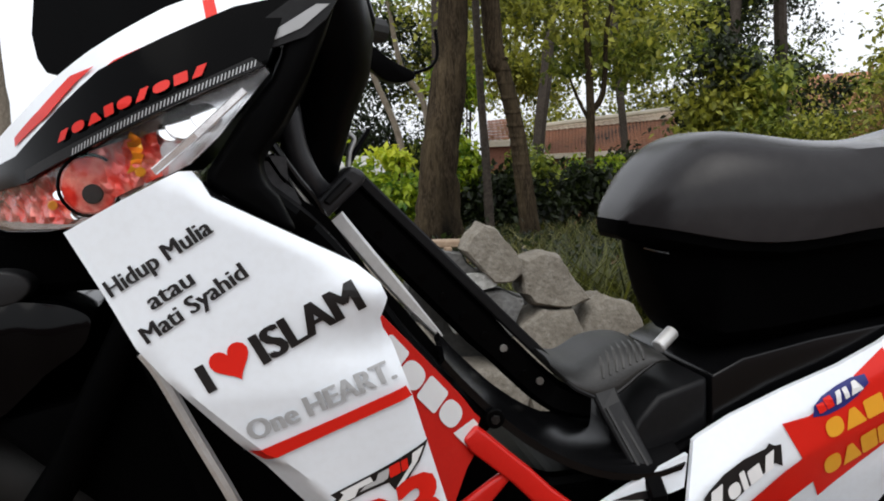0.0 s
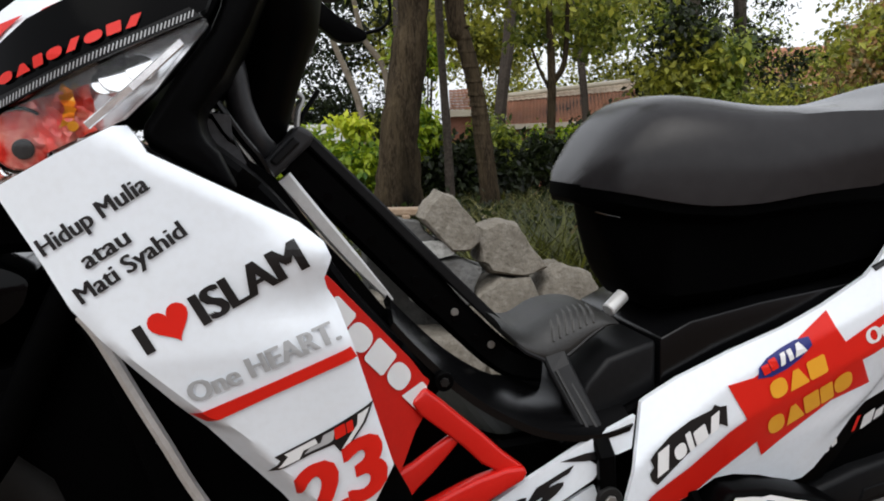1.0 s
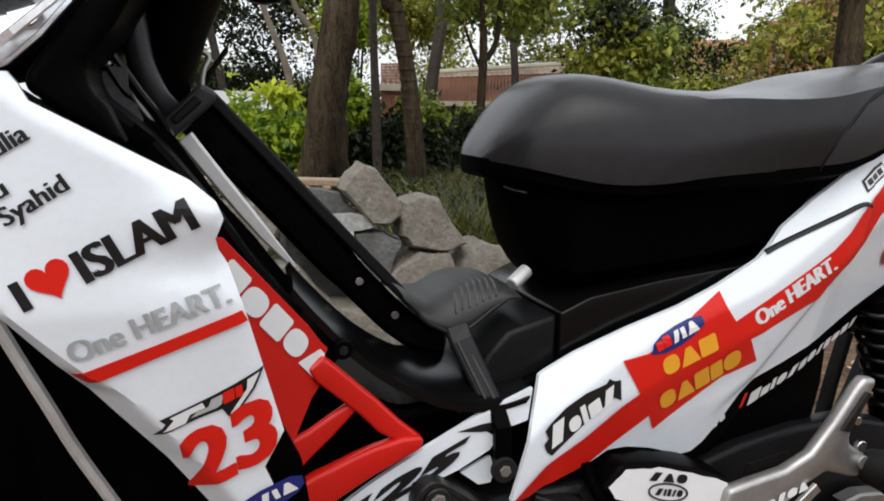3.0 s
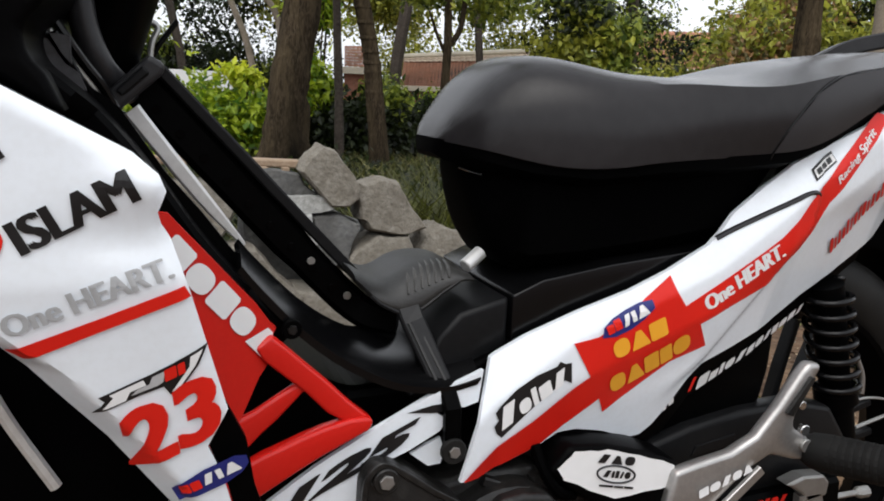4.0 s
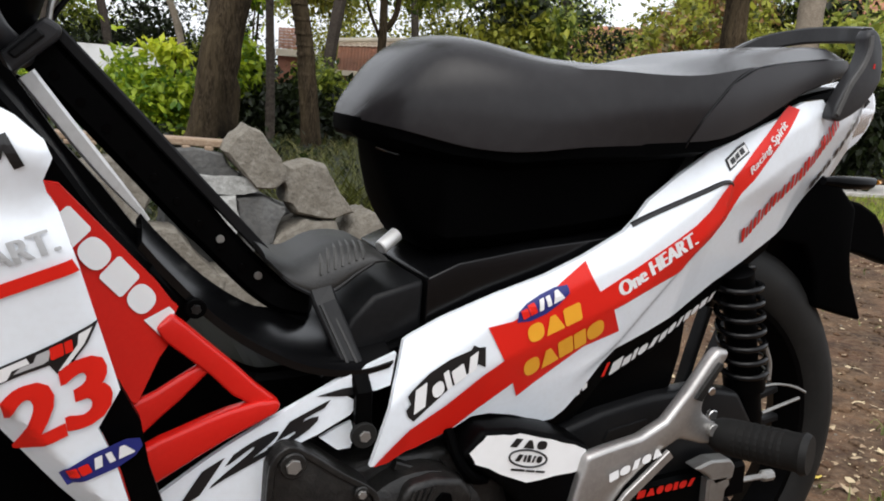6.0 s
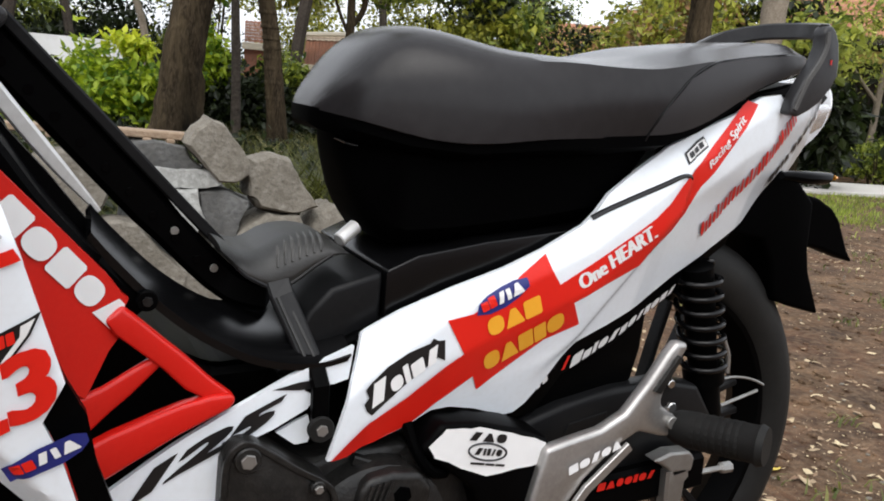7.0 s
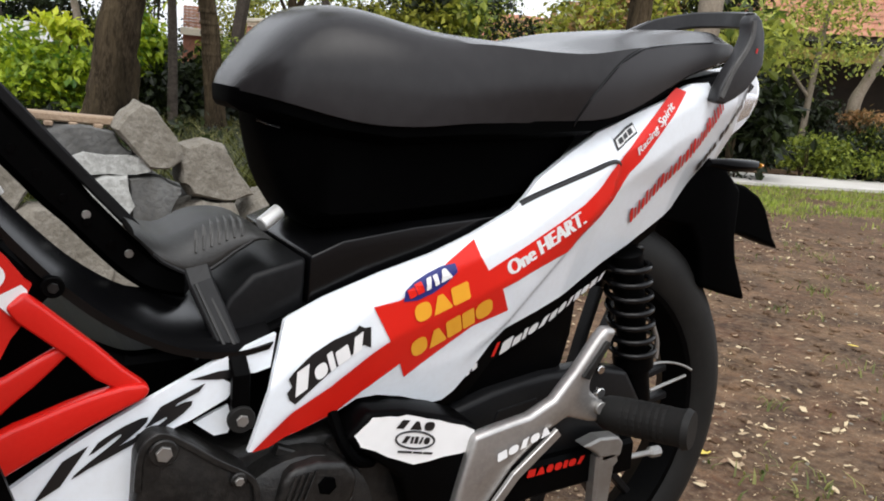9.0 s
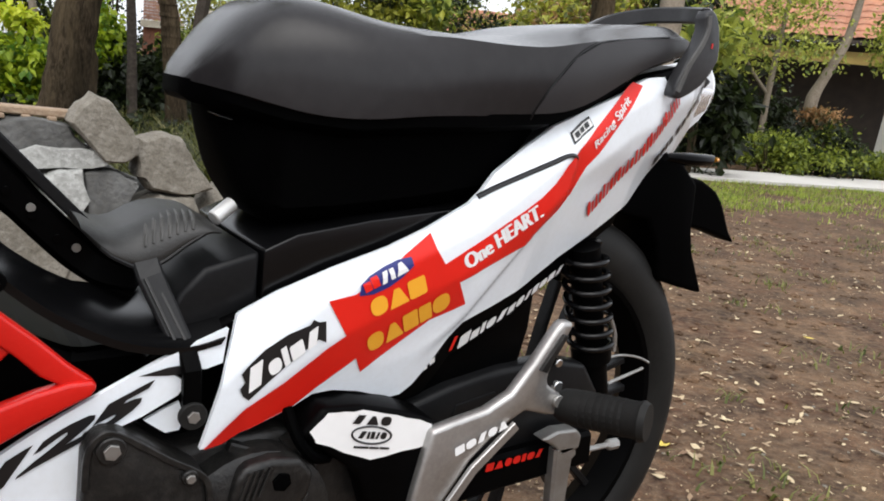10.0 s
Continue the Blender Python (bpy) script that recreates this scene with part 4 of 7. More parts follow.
letter_row((-0.7690, 0.4925), (-0.7545, 0.4985), 0.0085, lambda x, z: min(shield_y(x, z), -0.247), (1, 1), 0.1, 0.0, 0.0036, RED_STICKER, shield)
letter_row((-0.7530, 0.5000), (-0.7265, 0.5115), 0.0090, lambda x, z: min(shield_y(x, z), -0.247), (("slash", 0.8), ("slab", 0.4), ("wedge", 1.1)), 0.18, 0.0, 0.0036, WHITE_STICKER, shield)
part("shield_lining", slab([(-0.905, 0.808), (-0.845, 0.768), (-0.786, 0.729), (-0.790, 0.700), (-0.776, 0.66), (-0.765, 0.63), (-0.752, 0.56), (-0.765, 0.53), (-0.74, 0.47), (-0.76, 0.49), (-0.90, 0.65), (-0.95, 0.75)], lambda x, z: shield_y(x, z) + 0.016 + 0.05 * smooth_cut((0.74 - z) / 0.08), 0, 0.015, 0.02), BLACK, bike, smooth=True)
part("shield_lining", mirrored(slab(SHIELD, lambda x, z: shield_y(x, z) + 0.010, 0, 0.006, 0.04)), BLACK, bike, smooth=True)
part("inner_leg_panel", slab([(-0.835, 0.790), (-0.806, 0.768), (-0.770, 0.714), (-0.741, 0.680), (-0.717, 0.648), (-0.702, 0.630), (-0.684, 0.612), (-0.672, 0.595), (-0.70, 0.575), (-0.74, 0.60), (-0.785, 0.66), (-0.81, 0.72), (-0.845, 0.76)], flat(-0.100), 0, 0.012, 0.04), BLACK, bike, "black inner leg panel", smooth=True)
part("lower_lining", slab([(-0.737, 0.561), (-0.751, 0.532), (-0.735, 0.49), (-0.715, 0.41), (-0.69, 0.40), (-0.700, 0.44), (-0.715, 0.49), (-0.722, 0.53)], lambda x, z: shield_y(x, z) + 0.010, 0, 0.012, 0.04), BLACK, bike)
# thick black inner shield behind the white one
part("inner_shield", band(smooth_line([(-0.875, -0.14, 0.800), (-0.83, -0.14, 0.762), (-0.790, -0.135, 0.712), (-0.755, -0.125, 0.660), (-0.715, -0.115, 0.612), (-0.675, -0.105, 0.570)], 4), [0.16] * 4 + [0.11] * 4 + [0.08] * 8 + [0.05] * 5, 0.026), BLACK, bike, "black inner leg shield", smooth=True)

# nose: lamp, cowl, visor
nose_y = lambda x, z: -(0.272 - 5.0 * max(0.0, -0.90 - x) ** 2 - 0.25 * max(0.0, z - 0.86))
LAMP = [(-1.12, 0.775), (-1.06, 0.772), (-1.012, 0.775), (-0.990, 0.778), (-0.944, 0.803), (-0.907, 0.819), (-0.886, 0.838), (-0.862, 0.866), (-0.8495, 0.8815), (-0.853, 0.8850), (-0.91, 0.8645), (-0.96, 0.842), (-1.03, 0.822), (-1.12, 0.80)]
lamp = part("headlamp", slab(LAMP, lambda x, z: nose_y(x, z) + 0.022, 0, 0.01, 0.02), REFLECTOR, bike, "clear headlamp with red inner reflectors", smooth=True)
part("red_reflector", slab([(-1.12, 0.778), (-1.0, 0.779), (-0.985, 0.787), (-0.955, 0.800), (-0.925, 0.812), (-0.927, 0.842), (-0.96, 0.835), (-1.03, 0.815), (-1.12, 0.795)], lambda x, z: nose_y(x, z) + 0.018 + 0.005 * math.sin(330 * x + 90 * z) * math.sin(290 * z), 0, 0.003, 0.004), RED_GLASS, lamp, smooth=True)
part("bulb", disc((-0.977, nose_y(-0.977, 0.807) + 0.017, 0.807), (0, -1, 0), 0.020, 0.006, 24), RED_GLASS, lamp)
part("bulb_ring", tube([(-0.977 + 0.0215 * math.cos(a), nose_y(-0.977, 0.807) + 0.010, 0.807 + 0.0215 * math.sin(a)) for a in np.linspace(0, 6.283, 25)], 0.0013, 6), GLOSS_BLACK, lamp)
part("bulb_core", disc((-0.975, nose_y(-0.977, 0.807) + 0.011, 0.801), (0, -1, 0), 0.007, 0.003, 16), PALE_PLASTIC, lamp)
for x, z in ((-0.939, 0.815), (-1.01, 0.793)):
    part("amber_bulb", disc((x, nose_y(x, z) + 0.014, z), (0, -1, 0), 0.0036, 0.004, 12), ORANGE_GLASS, lamp)
part("amber_reflector", slab([(-0.949, 0.814), (-0.940, 0.817), (-0.936, 0.827), (-0.938, 0.838), (-0.944, 0.843), (-0.948, 0.836), (-0.944, 0.826)], lambda x, z: nose_y(x, z) + 0.014 + 0.003 * math.sin(700 * z), 0, 0.003, 0.004), ORANGE_GLASS, lamp, smooth=True)
for x, z, r in ((-0.908, 0.848, 0.0130), (-0.894, 0.851, 0.0095), (-0.917, 0.842, 0.008), (-0.990, 0.786, 0.004), (-1.004, 0.800, 0.004)):
    part("chrome_bowl", disc((x, nose_y(x, z) + 0.013, z), (0.05, -0.955, 0.29), r, 0.002, 18), MIRROR, lamp, "bright chrome reflector bowl")
letter_row((-0.9850, 0.8280), (-0.8580, 0.8825), 0.0040, nose_y, [0.30] * 52, 0.55, 0.7, 0.0068, GREY_STICKER, lamp, title="lamp_rib")
part("lamp_edge", band([(-0.928, -0.270, 0.815), (-0.899, -0.273, 0.838), (-0.866, -0.272, 0.867)], 0.004, 0.0055), REFLECTOR, lamp)
part("lens", slab(LAMP, nose_y, 0, 0.003, 0.02), CLEAR, lamp, smooth=True).visible_shadow = False
COWL = [(-1.12, 0.795), (-1.03, 0.810), (-1.005, 0.821), (-0.968, 0.834), (-0.917, 0.8555), (-0.867, 0.8785), (-0.850, 0.8880), (-0.843, 0.905), (-0.832, 0.932), (-0.87, 0.924), (-0.932, 0.897), (-0.962, 0.884), (-1.009, 0.850), (-1.04, 0.830), (-1.12, 0.81)]
cowl = part("lamp_cowl", slab(COWL, nose_y, 0.004, 0.02, 0.02), GLOSS_BLACK, bike, "gloss black lamp cowl with red lettering", smooth=True)
letter_row((-0.9960, 0.8370), (-0.8890, 0.8785), 0.0066, nose_y, (("slash", 0.9), ("round", 0.9), ("wedge", 0.9), ("slab", 0.6), ("round", 0.9), ("slash", 0.8), ("round", 1), ("slab", 0.8), ("slash", 0.9)), 0.22, 0.35, 0.0066, RED_STICKER, cowl, (0.9, 1.0, 0.9, 1.05, 1.0, 1.1, 0.95, 1.05, 1.0))
part("cowl_strip", slab([(-1.03, 0.819), (-0.968, 0.842), (-0.917, 0.863), (-0.860, 0.889), (-0.853, 0.8835), (-0.917, 0.8555), (-0.968, 0.8345), (-1.03, 0.8115)], nose_y, 0.0055, 0.004, 0.02), GREY_PLASTIC, cowl, smooth=True)
fair_y = lambda x, z: nose_y(x, z) + 0.018 + 0.5 * max(0.0, z - 0.90)
FAIR = [(-1.12, 0.805), (-1.034, 0.826), (-1.009, 0.845), (-0.962, 0.881), (-0.932, 0.893), (-0.845, 0.933), (-0.83, 0.952), (-0.878, 0.948), (-0.92, 0.931), (-0.961, 0.909), (-1.001, 0.887), (-1.041, 0.862), (-1.12, 0.825)]
fairing = part("front_fairing", slab(FAIR, fair_y, 0.0, 0.02, 0.02), WHITE, bike, "white front fairing with red stripes", smooth=True)
decal("red_stripe", [(-0.985, 0.864), (-0.958, 0.884), (-0.930, 0.8955), (-0.905, 0.907), (-0.925, 0.904), (-0.955, 0.893), (-0.98, 0.876)], fair_y, RED_STICKER, fairing, 0.0016)
decal("red_stripe", [(-1.05, 0.838), (-1.012, 0.858), (-0.985, 0.880), (-0.97, 0.890), (-0.99, 0.885), (-1.02, 0.863), (-1.05, 0.845)], fair_y, RED_STICKER, fairing, 0.0016)
decal("red_stripe", [(-0.890, 0.9135), (-0.882, 0.917), (-0.886, 0.938), (-0.894, 0.936)], fair_y, RED_STICKER, fairing, 0.0016)
part("visor", slab([(-1.043, 0.932), (-1.040, 0.912), (-1.033, 0.900), (-1.020, 0.896), (-0.986, 0.914), (-0.931, 0.940), (-0.910, 0.957), (-0.900, 0.985), (-0.95, 1.005), (-1.02, 0.998), (-1.038, 0.965)], lambda x, z: -0.112 + 1.0 * max(0.0, -0.98 - x) ** 1.5, 0, 0.012, 0.02), GLOSS_BLACK, bike, "dark smoked plastic visor", smooth=True)
part("nose_body", prism([(-1.10, 0.79), (-0.93, 0.815), (-0.875, 0.865), (-0.84, 0.925), (-0.96, 0.885), (-1.05, 0.84), (-1.06, 0.80)], -0.10, 0.10, 0.02), BLACK, bike)
part("lamp_cowl", mirrored(slab(COWL, nose_y, 0.0, 0.02, 0.05)), GLOSS_BLACK, bike, smooth=True)

# handlebar, stem, lever
part("inner_cowl", prism([(-0.895, 0.815), (-0.872, 0.848), (-0.848, 0.877), (-0.841, 0.892), (-0.838, 0.905), (-0.832, 0.935), (-0.80, 0.93), (-0.822, 0.88), (-0.842, 0.845), (-0.8607, 0.822), (-0.8580, 0.805), (-0.8481, 0.7942), (-0.8361, 0.7681), (-0.850, 0.772), (-0.879, 0.7915), (-0.898, 0.805)], -0.258, 0.258, 0.010, 3), BLACK, bike, "black inner cowl behind the lamp", smooth=True)
ext = part("cowl_wing", slab([(-0.872, 0.882), (-0.878, 0.899), (-0.850, 0.916), (-0.830, 0.930), (-0.798, 0.932), (-0.808, 0.916), (-0.822, 0.904), (-0.847, 0.896), (-0.862, 0.890)], flat(-0.262), 0, 0.006, 0.03), PALE_PLASTIC, bike, "grey plastic wing behind the lamp", smooth=True)
part("duct_fold", slab([(-0.8658, 0.8213), (-0.8569, 0.8202), (-0.8453, 0.8023), (-0.8356, 0.795), (-0.8299, 0.7821), (-0.8358, 0.7756), (-0.8495, 0.7921)], flat(-0.12), 0, 0.006, 0.03), SHEEN_GREY, bike, "grey plastic fold beside the stem", smooth=True)
part("duct_fold", slab([(-0.8555, 0.8248), (-0.8407, 0.8232), (-0.8402, 0.8017), (-0.8466, 0.8089)], flat(-0.123), 0, 0.008, 0.03), SHEEN_GREY, bike, smooth=True)
# grey decal that paints the blurred reflection on the wing
decal("painted_sheen", [(-0.868, 0.893), (-0.845, 0.907), (-0.815, 0.925), (-0.806, 0.925), (-0.826, 0.909), (-0.852, 0.898)], flat(-0.262), GREY_STICKER, ext, 0.0012)
part("stem_cover", loft([[(cx + rx * math.cos(a), ry * math.sin(a) - 0.0, cz) for a in np.linspace(0, 2 * math.pi, 24, endpoint=False)] for cx, cz, rx, ry in
     ((-0.845, 0.740, 0.030, 0.045), (-0.832, 0.775, 0.031, 0.050), (-0.818, 0.810, 0.030, 0.055), (-0.808, 0.86, 0.036, 0.070), (-0.80, 0.90, 0.046, 0.09), (-0.80, 0.94, 0.052, 0.11), (-0.805, 0.975, 0.05, 0.12), (-0.81, 1.0, 0.03, 0.10))]), BLACK, bike, "black handlebar stem cover", smooth=True)
# rail grey here paints the highlight along the black duct
part("stem_tube", tube(smooth_line([(-0.842, -0.070, 0.890), (-0.8365, -0.070, 0.866), (-0.832, -0.070, 0.832), (-0.821, -0.066, 0.803), (-0.809, -0.052, 0.788), (-0.800, -0.03, 0.780)], 5), 0.0115, 14), RAIL_GREY, bike, "satin black cable duct beside the stem", smooth=True)
for dx, dz, r in ((0.0, 0.0, 0.0035), (0.008, 0.002, 0.0028), (0.015, 0.005, 0.0035)):
    part("cable", tube(smooth_line([(-0.872 + dx, -0.10, 0.838 + dz), (-0.862 + dx, -0.10, 0.822 + dz), (-0.848 + dx, -0.095, 0.800 + dz), (-0.834 + dx, -0.09, 0.781 + dz), (-0.824 + dx, -0.085, 0.762 + dz)], 4), r, 8), STEEL if r < 0.003 else SATIN_BLACK, bike, smooth=True)
part("key_barrel", disc((-0.833, -0.062, 0.757), (0.6, -1, 0.3), 0.011, 0.012), CHROME, bike, "chrome ignition barrel")
for k, (dx, dz) in enumerate(((0, 0), (0.013, -0.006), (0.024, -0.013))):
    part("cable", tube(smooth_line([(-0.878 + dx, -0.115, 0.838 + dz), (-0.862 + dx, -0.105, 0.806 + dz), (-0.842 + dx, -0.095, 0.772 + dz), (-0.826 + dx, -0.085, 0.742 + dz)], 4), 0.0045, 8), (GREY_PLASTIC, SATIN_BLACK, GLOSS_BLACK)[k], bike)
bar = part("handlebar", tube(smooth_line([(-0.80, -0.05, 0.965), (-0.795, 0.08, 0.972), (-0.785, 0.16, 0.985), (-0.755, 0.24, 0.995)], 4), 0.013, 12), BLACK, bike)
part("grip", tube([(-0.768, 0.20, 0.992), (-0.745, 0.27, 0.998), (-0.70, 0.36, 1.004)], [0.018, 0.017, 0.018], 12), RUBBER, bar, "black rubber grip")
part("switch_box", prism([(-0.795, 0.955), (-0.735, 0.955), (-0.725, 0.985), (-0.735, 1.02), (-0.79, 1.02)], 0.15, 0.21, 0.008), GLOSS_BLACK, bar)
lever = part("brake_lever", prism(rounded([(-0.775, 0.960), (-0.7389, 0.930), (-0.7156, 0.912), (-0.692, 0.911), (-0.682, 0.916), (-0.6866, 0.9245), (-0.7104, 0.9366), (-0.7335, 0.956), (-0.755, 0.975)], 3), 0.150, 0.175, 0.006, 3), BLACK, bar, "black brake lever", smooth=True)
part("lever_wire", tube(smooth_line([(-0.690, 0.162, 0.920), (-0.6846, 0.162, 0.9215), (-0.6616, 0.165, 0.9288), (-0.6507, 0.168, 0.9447), (-0.652, 0.17, 0.975)], 4), 0.0022, 8), BLACK, lever)
part("hook", tube(smooth_line([(-0.8007, 0.01, 0.8340), (-0.7904, 0.01, 0.8410), (-0.7775, 0.01, 0.8455), (-0.7715, 0.01, 0.8395), (-0.777, 0.005, 0.8266), (-0.780, 0.0, 0.805)], 4), 0.0030, 8), STEEL, bike, "dull steel luggage hook", smooth=True)

part("hook_arm", tube([(-0.781, 0.02, 0.806), (-0.770, 0.03, 0.826), (-0.752, 0.05, 0.850)], 0.0028, 8), BLACK, bike)

# front wheel, mudguard, fork
def wheel(cx, cz, r, spokes):
    hub = new("wheel")
    hub.parent = bike
    hub.location = (cx, 0, cz)
    n, m = 64, 14
    rings = []
    bm = bmesh.new()
    for k in range(n):
        a = 2 * math.pi * k / n
        ring = []
        for j in range(m):
            b = 2 * math.pi * j / m
            rr = r - 0.045 + 0.045 * math.cos(b)
            ring.append(bm.verts.new((rr * math.cos(a), 0.041 * math.sin(b), rr * math.sin(a))))
        rings.append(ring)
    for k in range(n):
        p, q = rings[k], rings[(k + 1) % n]
        for j in range(m):
            bm.faces.new((p[j], p[(j + 1) % m], q[(j + 1) % m], q[j]))
    tyre = part("tyre", bm, RUBBER, hub, "black road tyre", smooth=True)
    rim = bmesh.new()
    prof = [(r - 0.085, -0.032), (r - 0.078, -0.034), (r - 0.09, -0.018), (r - 0.098, 0.0), (r - 0.09, 0.018), (r - 0.078, 0.034), (r - 0.085, 0.032), (r - 0.105, 0.0)]
    rr = [[rim.verts.new((q * math.cos(a), y, q * math.sin(a))) for q, y in prof] for a in np.linspace(0, 2 * math.pi, 48, endpoint=False)]
    for k in range(48):
        for j in range(len(prof)):
            rim.faces.new((rr[k][j], rr[k][(j + 1) % 8], rr[(k + 1) % 48][(j + 1) % 8], rr[(k + 1) % 48][j]))
    part("rim", rim, BLACK, hub, "black cast rim", smooth=True)
    for k in range(spokes):
        a = 2 * math.pi * k / spokes + 0.22
        for s in (-0.13, 0.13):
            e = [(q * math.cos(a + s * w), 0, q * math.sin(a + s * w)) for q, w in ((0.05, 1.6), (r * 0.45, 1.1), (r - 0.105, 0.9))]
            part("spoke", band(e, 0.020, 0.011), GREY_PLASTIC, hub)
    part("hub", tube([(0, -0.06, 0), (0, -0.05, 0), (0, 0.05, 0), (0, 0.06, 0)], [0.035, 0.062, 0.062, 0.035], 24), ENGINE, hub, smooth=True)
    return hub


rear = wheel(0.008, 0.310, 0.310, 6)
front = wheel(-1.235, 0.300, 0.300, 6)
bm = bmesh.new()
rows = []
for a in np.linspace(radians(62), radians(150), 22):
    rows.append([(-1.235 + (0.405 - 0.035 * (abs(y) / 0.075) ** 2.5) * math.cos(a), y, 0.31 + (0.405 - 0.035 * (abs(y) / 0.075) ** 2.5) * math.sin(a)) for y in np.linspace(-0.078, 0.078, 11)])
vs = [[bm.verts.new(p) for p in r] for r in rows]
for a, b in zip(vs, vs[1:]):
    for k in range(10):
        bm.faces.new((a[k], a[k + 1], b[k + 1], b[k]))
part("front_mudguard", bm, MATT_BLACK, bike, "gloss black front mudguard", smooth=True)
guard_top = rounded([(-1.42, 0.63), (-1.30, 0.682), (-1.20, 0.700), (-1.10, 0.7045), (-1.065, 0.7035), (-1.040, 0.698), (-1.022, 0.690), (-1.0195, 0.680), (-1.030, 0.660), (-1.06, 0.640), (-1.12, 0.592), (-1.22, 0.57), (-1.36, 0.57)], 3)
guard_side = lambda x, z: -(0.082 - 9.0 * max(0.0, z - 0.675) ** 2 - 0.10 * max(0.0, 0.655 - z) + 0.0022 * math.sin(118 * x + 12 * z))
part("mudguard_shell", slab(guard_top, guard_side, 0, 0.150, 0.008), MUDGUARD, bike, "gloss black front mudguard shell", smooth=True)
part("fork_cap", prism(rounded([(-1.125, 0.716), (-1.105, 0.732), (-1.078, 0.730), (-1.068, 0.717), (-1.083, 0.703), (-1.11, 0.703)], 3), -0.075, -0.045, 0.008, 3), PALE_PLASTIC, bike, smooth=True)
fork = part("fork_leg", tube([(-0.93, -0.085, 0.78), (-1.05, -0.085, 0.55), (-1.235, -0.085, 0.29)], 0.018, 14), MATT_BLACK, bike, "black fork leg", smooth=True)
part("fork_leg", tube([(-0.93, 0.085, 0.78), (-1.05, 0.085, 0.55), (-1.235, 0.085, 0.29)], 0.018, 14), MATT_BLACK, bike, smooth=True)
part("brake_cable", tube(smooth_line([(-0.962, -0.17, 0.672), (-0.9495, -0.17, 0.652), (-0.928, -0.17, 0.605), (-0.906, -0.17, 0.558), (-0.890, -0.165, 0.52), (-0.862, -0.16, 0.465)], 4), 0.0055, 8), BRIGHT_STEEL, bike, "grey steel cable guide", smooth=True)
# these four black bodies fill the shadowed space around the front wheel
part("nose_shell", prism([(-0.985, 0.70), (-0.965, 0.765), (-0.90, 0.79), (-0.80, 0.70), (-0.76, 0.46), (-0.735, 0.25), (-0.90, 0.25), (-0.93, 0.52)], -0.15, 0.15, 0.02), MATT_BLACK, bike, "black lower nose shell extended to fill the shadow", smooth=True)
part("lamp_shadow_filler", prism([(-1.22, 0.725), (-1.14, 0.768), (-1.0, 0.772), (-0.95, 0.72), (-1.0, 0.705), (-1.2, 0.705)], -0.035, 0.035, 0.01), MATT_BLACK, bike)
part("far_shadow_filler", prism([(-1.40, 0.40), (-1.36, 0.60), (-1.10, 0.69), (-0.97, 0.74), (-0.90, 0.60), (-0.86, 0.36), (-1.0, 0.25), (-1.3, 0.25)], 0.10, 0.13, 0.01), MATT_BLACK, bike, "added black panel for the shadow beyond the wheel")
part("wheel_shadow_filler", prism([(-1.10, 0.60), (-1.0, 0.62), (-0.95, 0.66), (-0.90, 0.60), (-0.86, 0.36), (-0.95, 0.30), (-1.02, 0.50), (-1.15, 0.62)], -0.07, 0.07, 0.015), MATT_BLACK, bike, "added black filler for the shadow behind the wheel", smooth=True)

# engine
engine = part("engine_case", prism([(-0.603, 0.30), (-0.60, 0.42), (-0.55, 0.425), (-0.506, 0.400), (-0.47, 0.408), (-0.40, 0.405), (-0.36, 0.372), (-0.30, 0.365), (-0.24, 0.36), (-0.22, 0.28), (-0.30, 0.17), (-0.56, 0.17)], -0.118, 0.12, 0.010, 3), ENGINE, bike, "grimy dark engine casing", smooth=True)
part("side_casing", prism([(-0.606, 0.36), (-0.604, 0.430), (-0.596, 0.448), (-0.580, 0.450), (-0.556, 0.436), (-0.520, 0.408), (-0.495, 0.39), (-0.49, 0.30), (-0.53, 0.22), (-0.60, 0.25)], -0.160, -0.11, 0.008, 3), ENGINE, engine, smooth=True)
part("casing_rim", band(smooth_line([(-0.603, -0.161, 0.400), (-0.601, -0.161, 0.432), (-0.592, -0.161, 0.4465), (-0.577, -0.161, 0.4465), (-0.5345, -0.161, 0.4165), (-0.500, -0.161, 0.392), (-0.493, -0.161, 0.36)], 4), 0.005, 0.006), ENGINE, engine, smooth=True)
for x, z, r in ((-0.5826, 0.4340, 0.0125), (-0.5143, 0.3960, 0.0075), (-0.548, 0.360, 0.006)):
    b = part("engine_bolt", disc((x, -0.158, z), (0, -1, 0), r, 0.008, 18), ENGINE, engine)
    part("bolt_head", disc((x, -0.165, z), (0, -1, 0), r * 0.6, 0.004, 6), STEEL, b)
block = part("cover_block", prism([(-0.474, 0.345), (-0.468, 0.381), (-0.4595, 0.3915), (-0.4322, 0.3955), (-0.4020, 0.3915), (-0.3865, 0.372), (-0.392, 0.345), (-0.420, 0.330)], -0.158, -0.11, 0.007, 3), ENGINE, engine, "ribbed black casting beside the crank cover", smooth=True)
part("socket", disc((-0.4222, -0.158, 0.371), (0, -1, 0), 0.010, 0.003, 6), MATT_BLACK, block)
for k in range(4):
    part("casting_rib", band([(-0.466 + 0.007 * k, -0.160, 0.352 + 0.003 * k), (-0.456 + 0.007 * k, -0.160, 0.386 + 0.001 * k)], 0.004, 0.0028), ENGINE, block)
for a0 in np.linspace(0.3, 2.7, 7):
    part("cover_rib", band([(-0.44 + 0.060 * math.cos(a0), -0.149, 0.300 + 0.060 * math.sin(a0)), (-0.44 + 0.078 * math.cos(a0), -0.144, 0.300 + 0.078 * math.sin(a0))], 0.004, 0.004), ENGINE, engine)
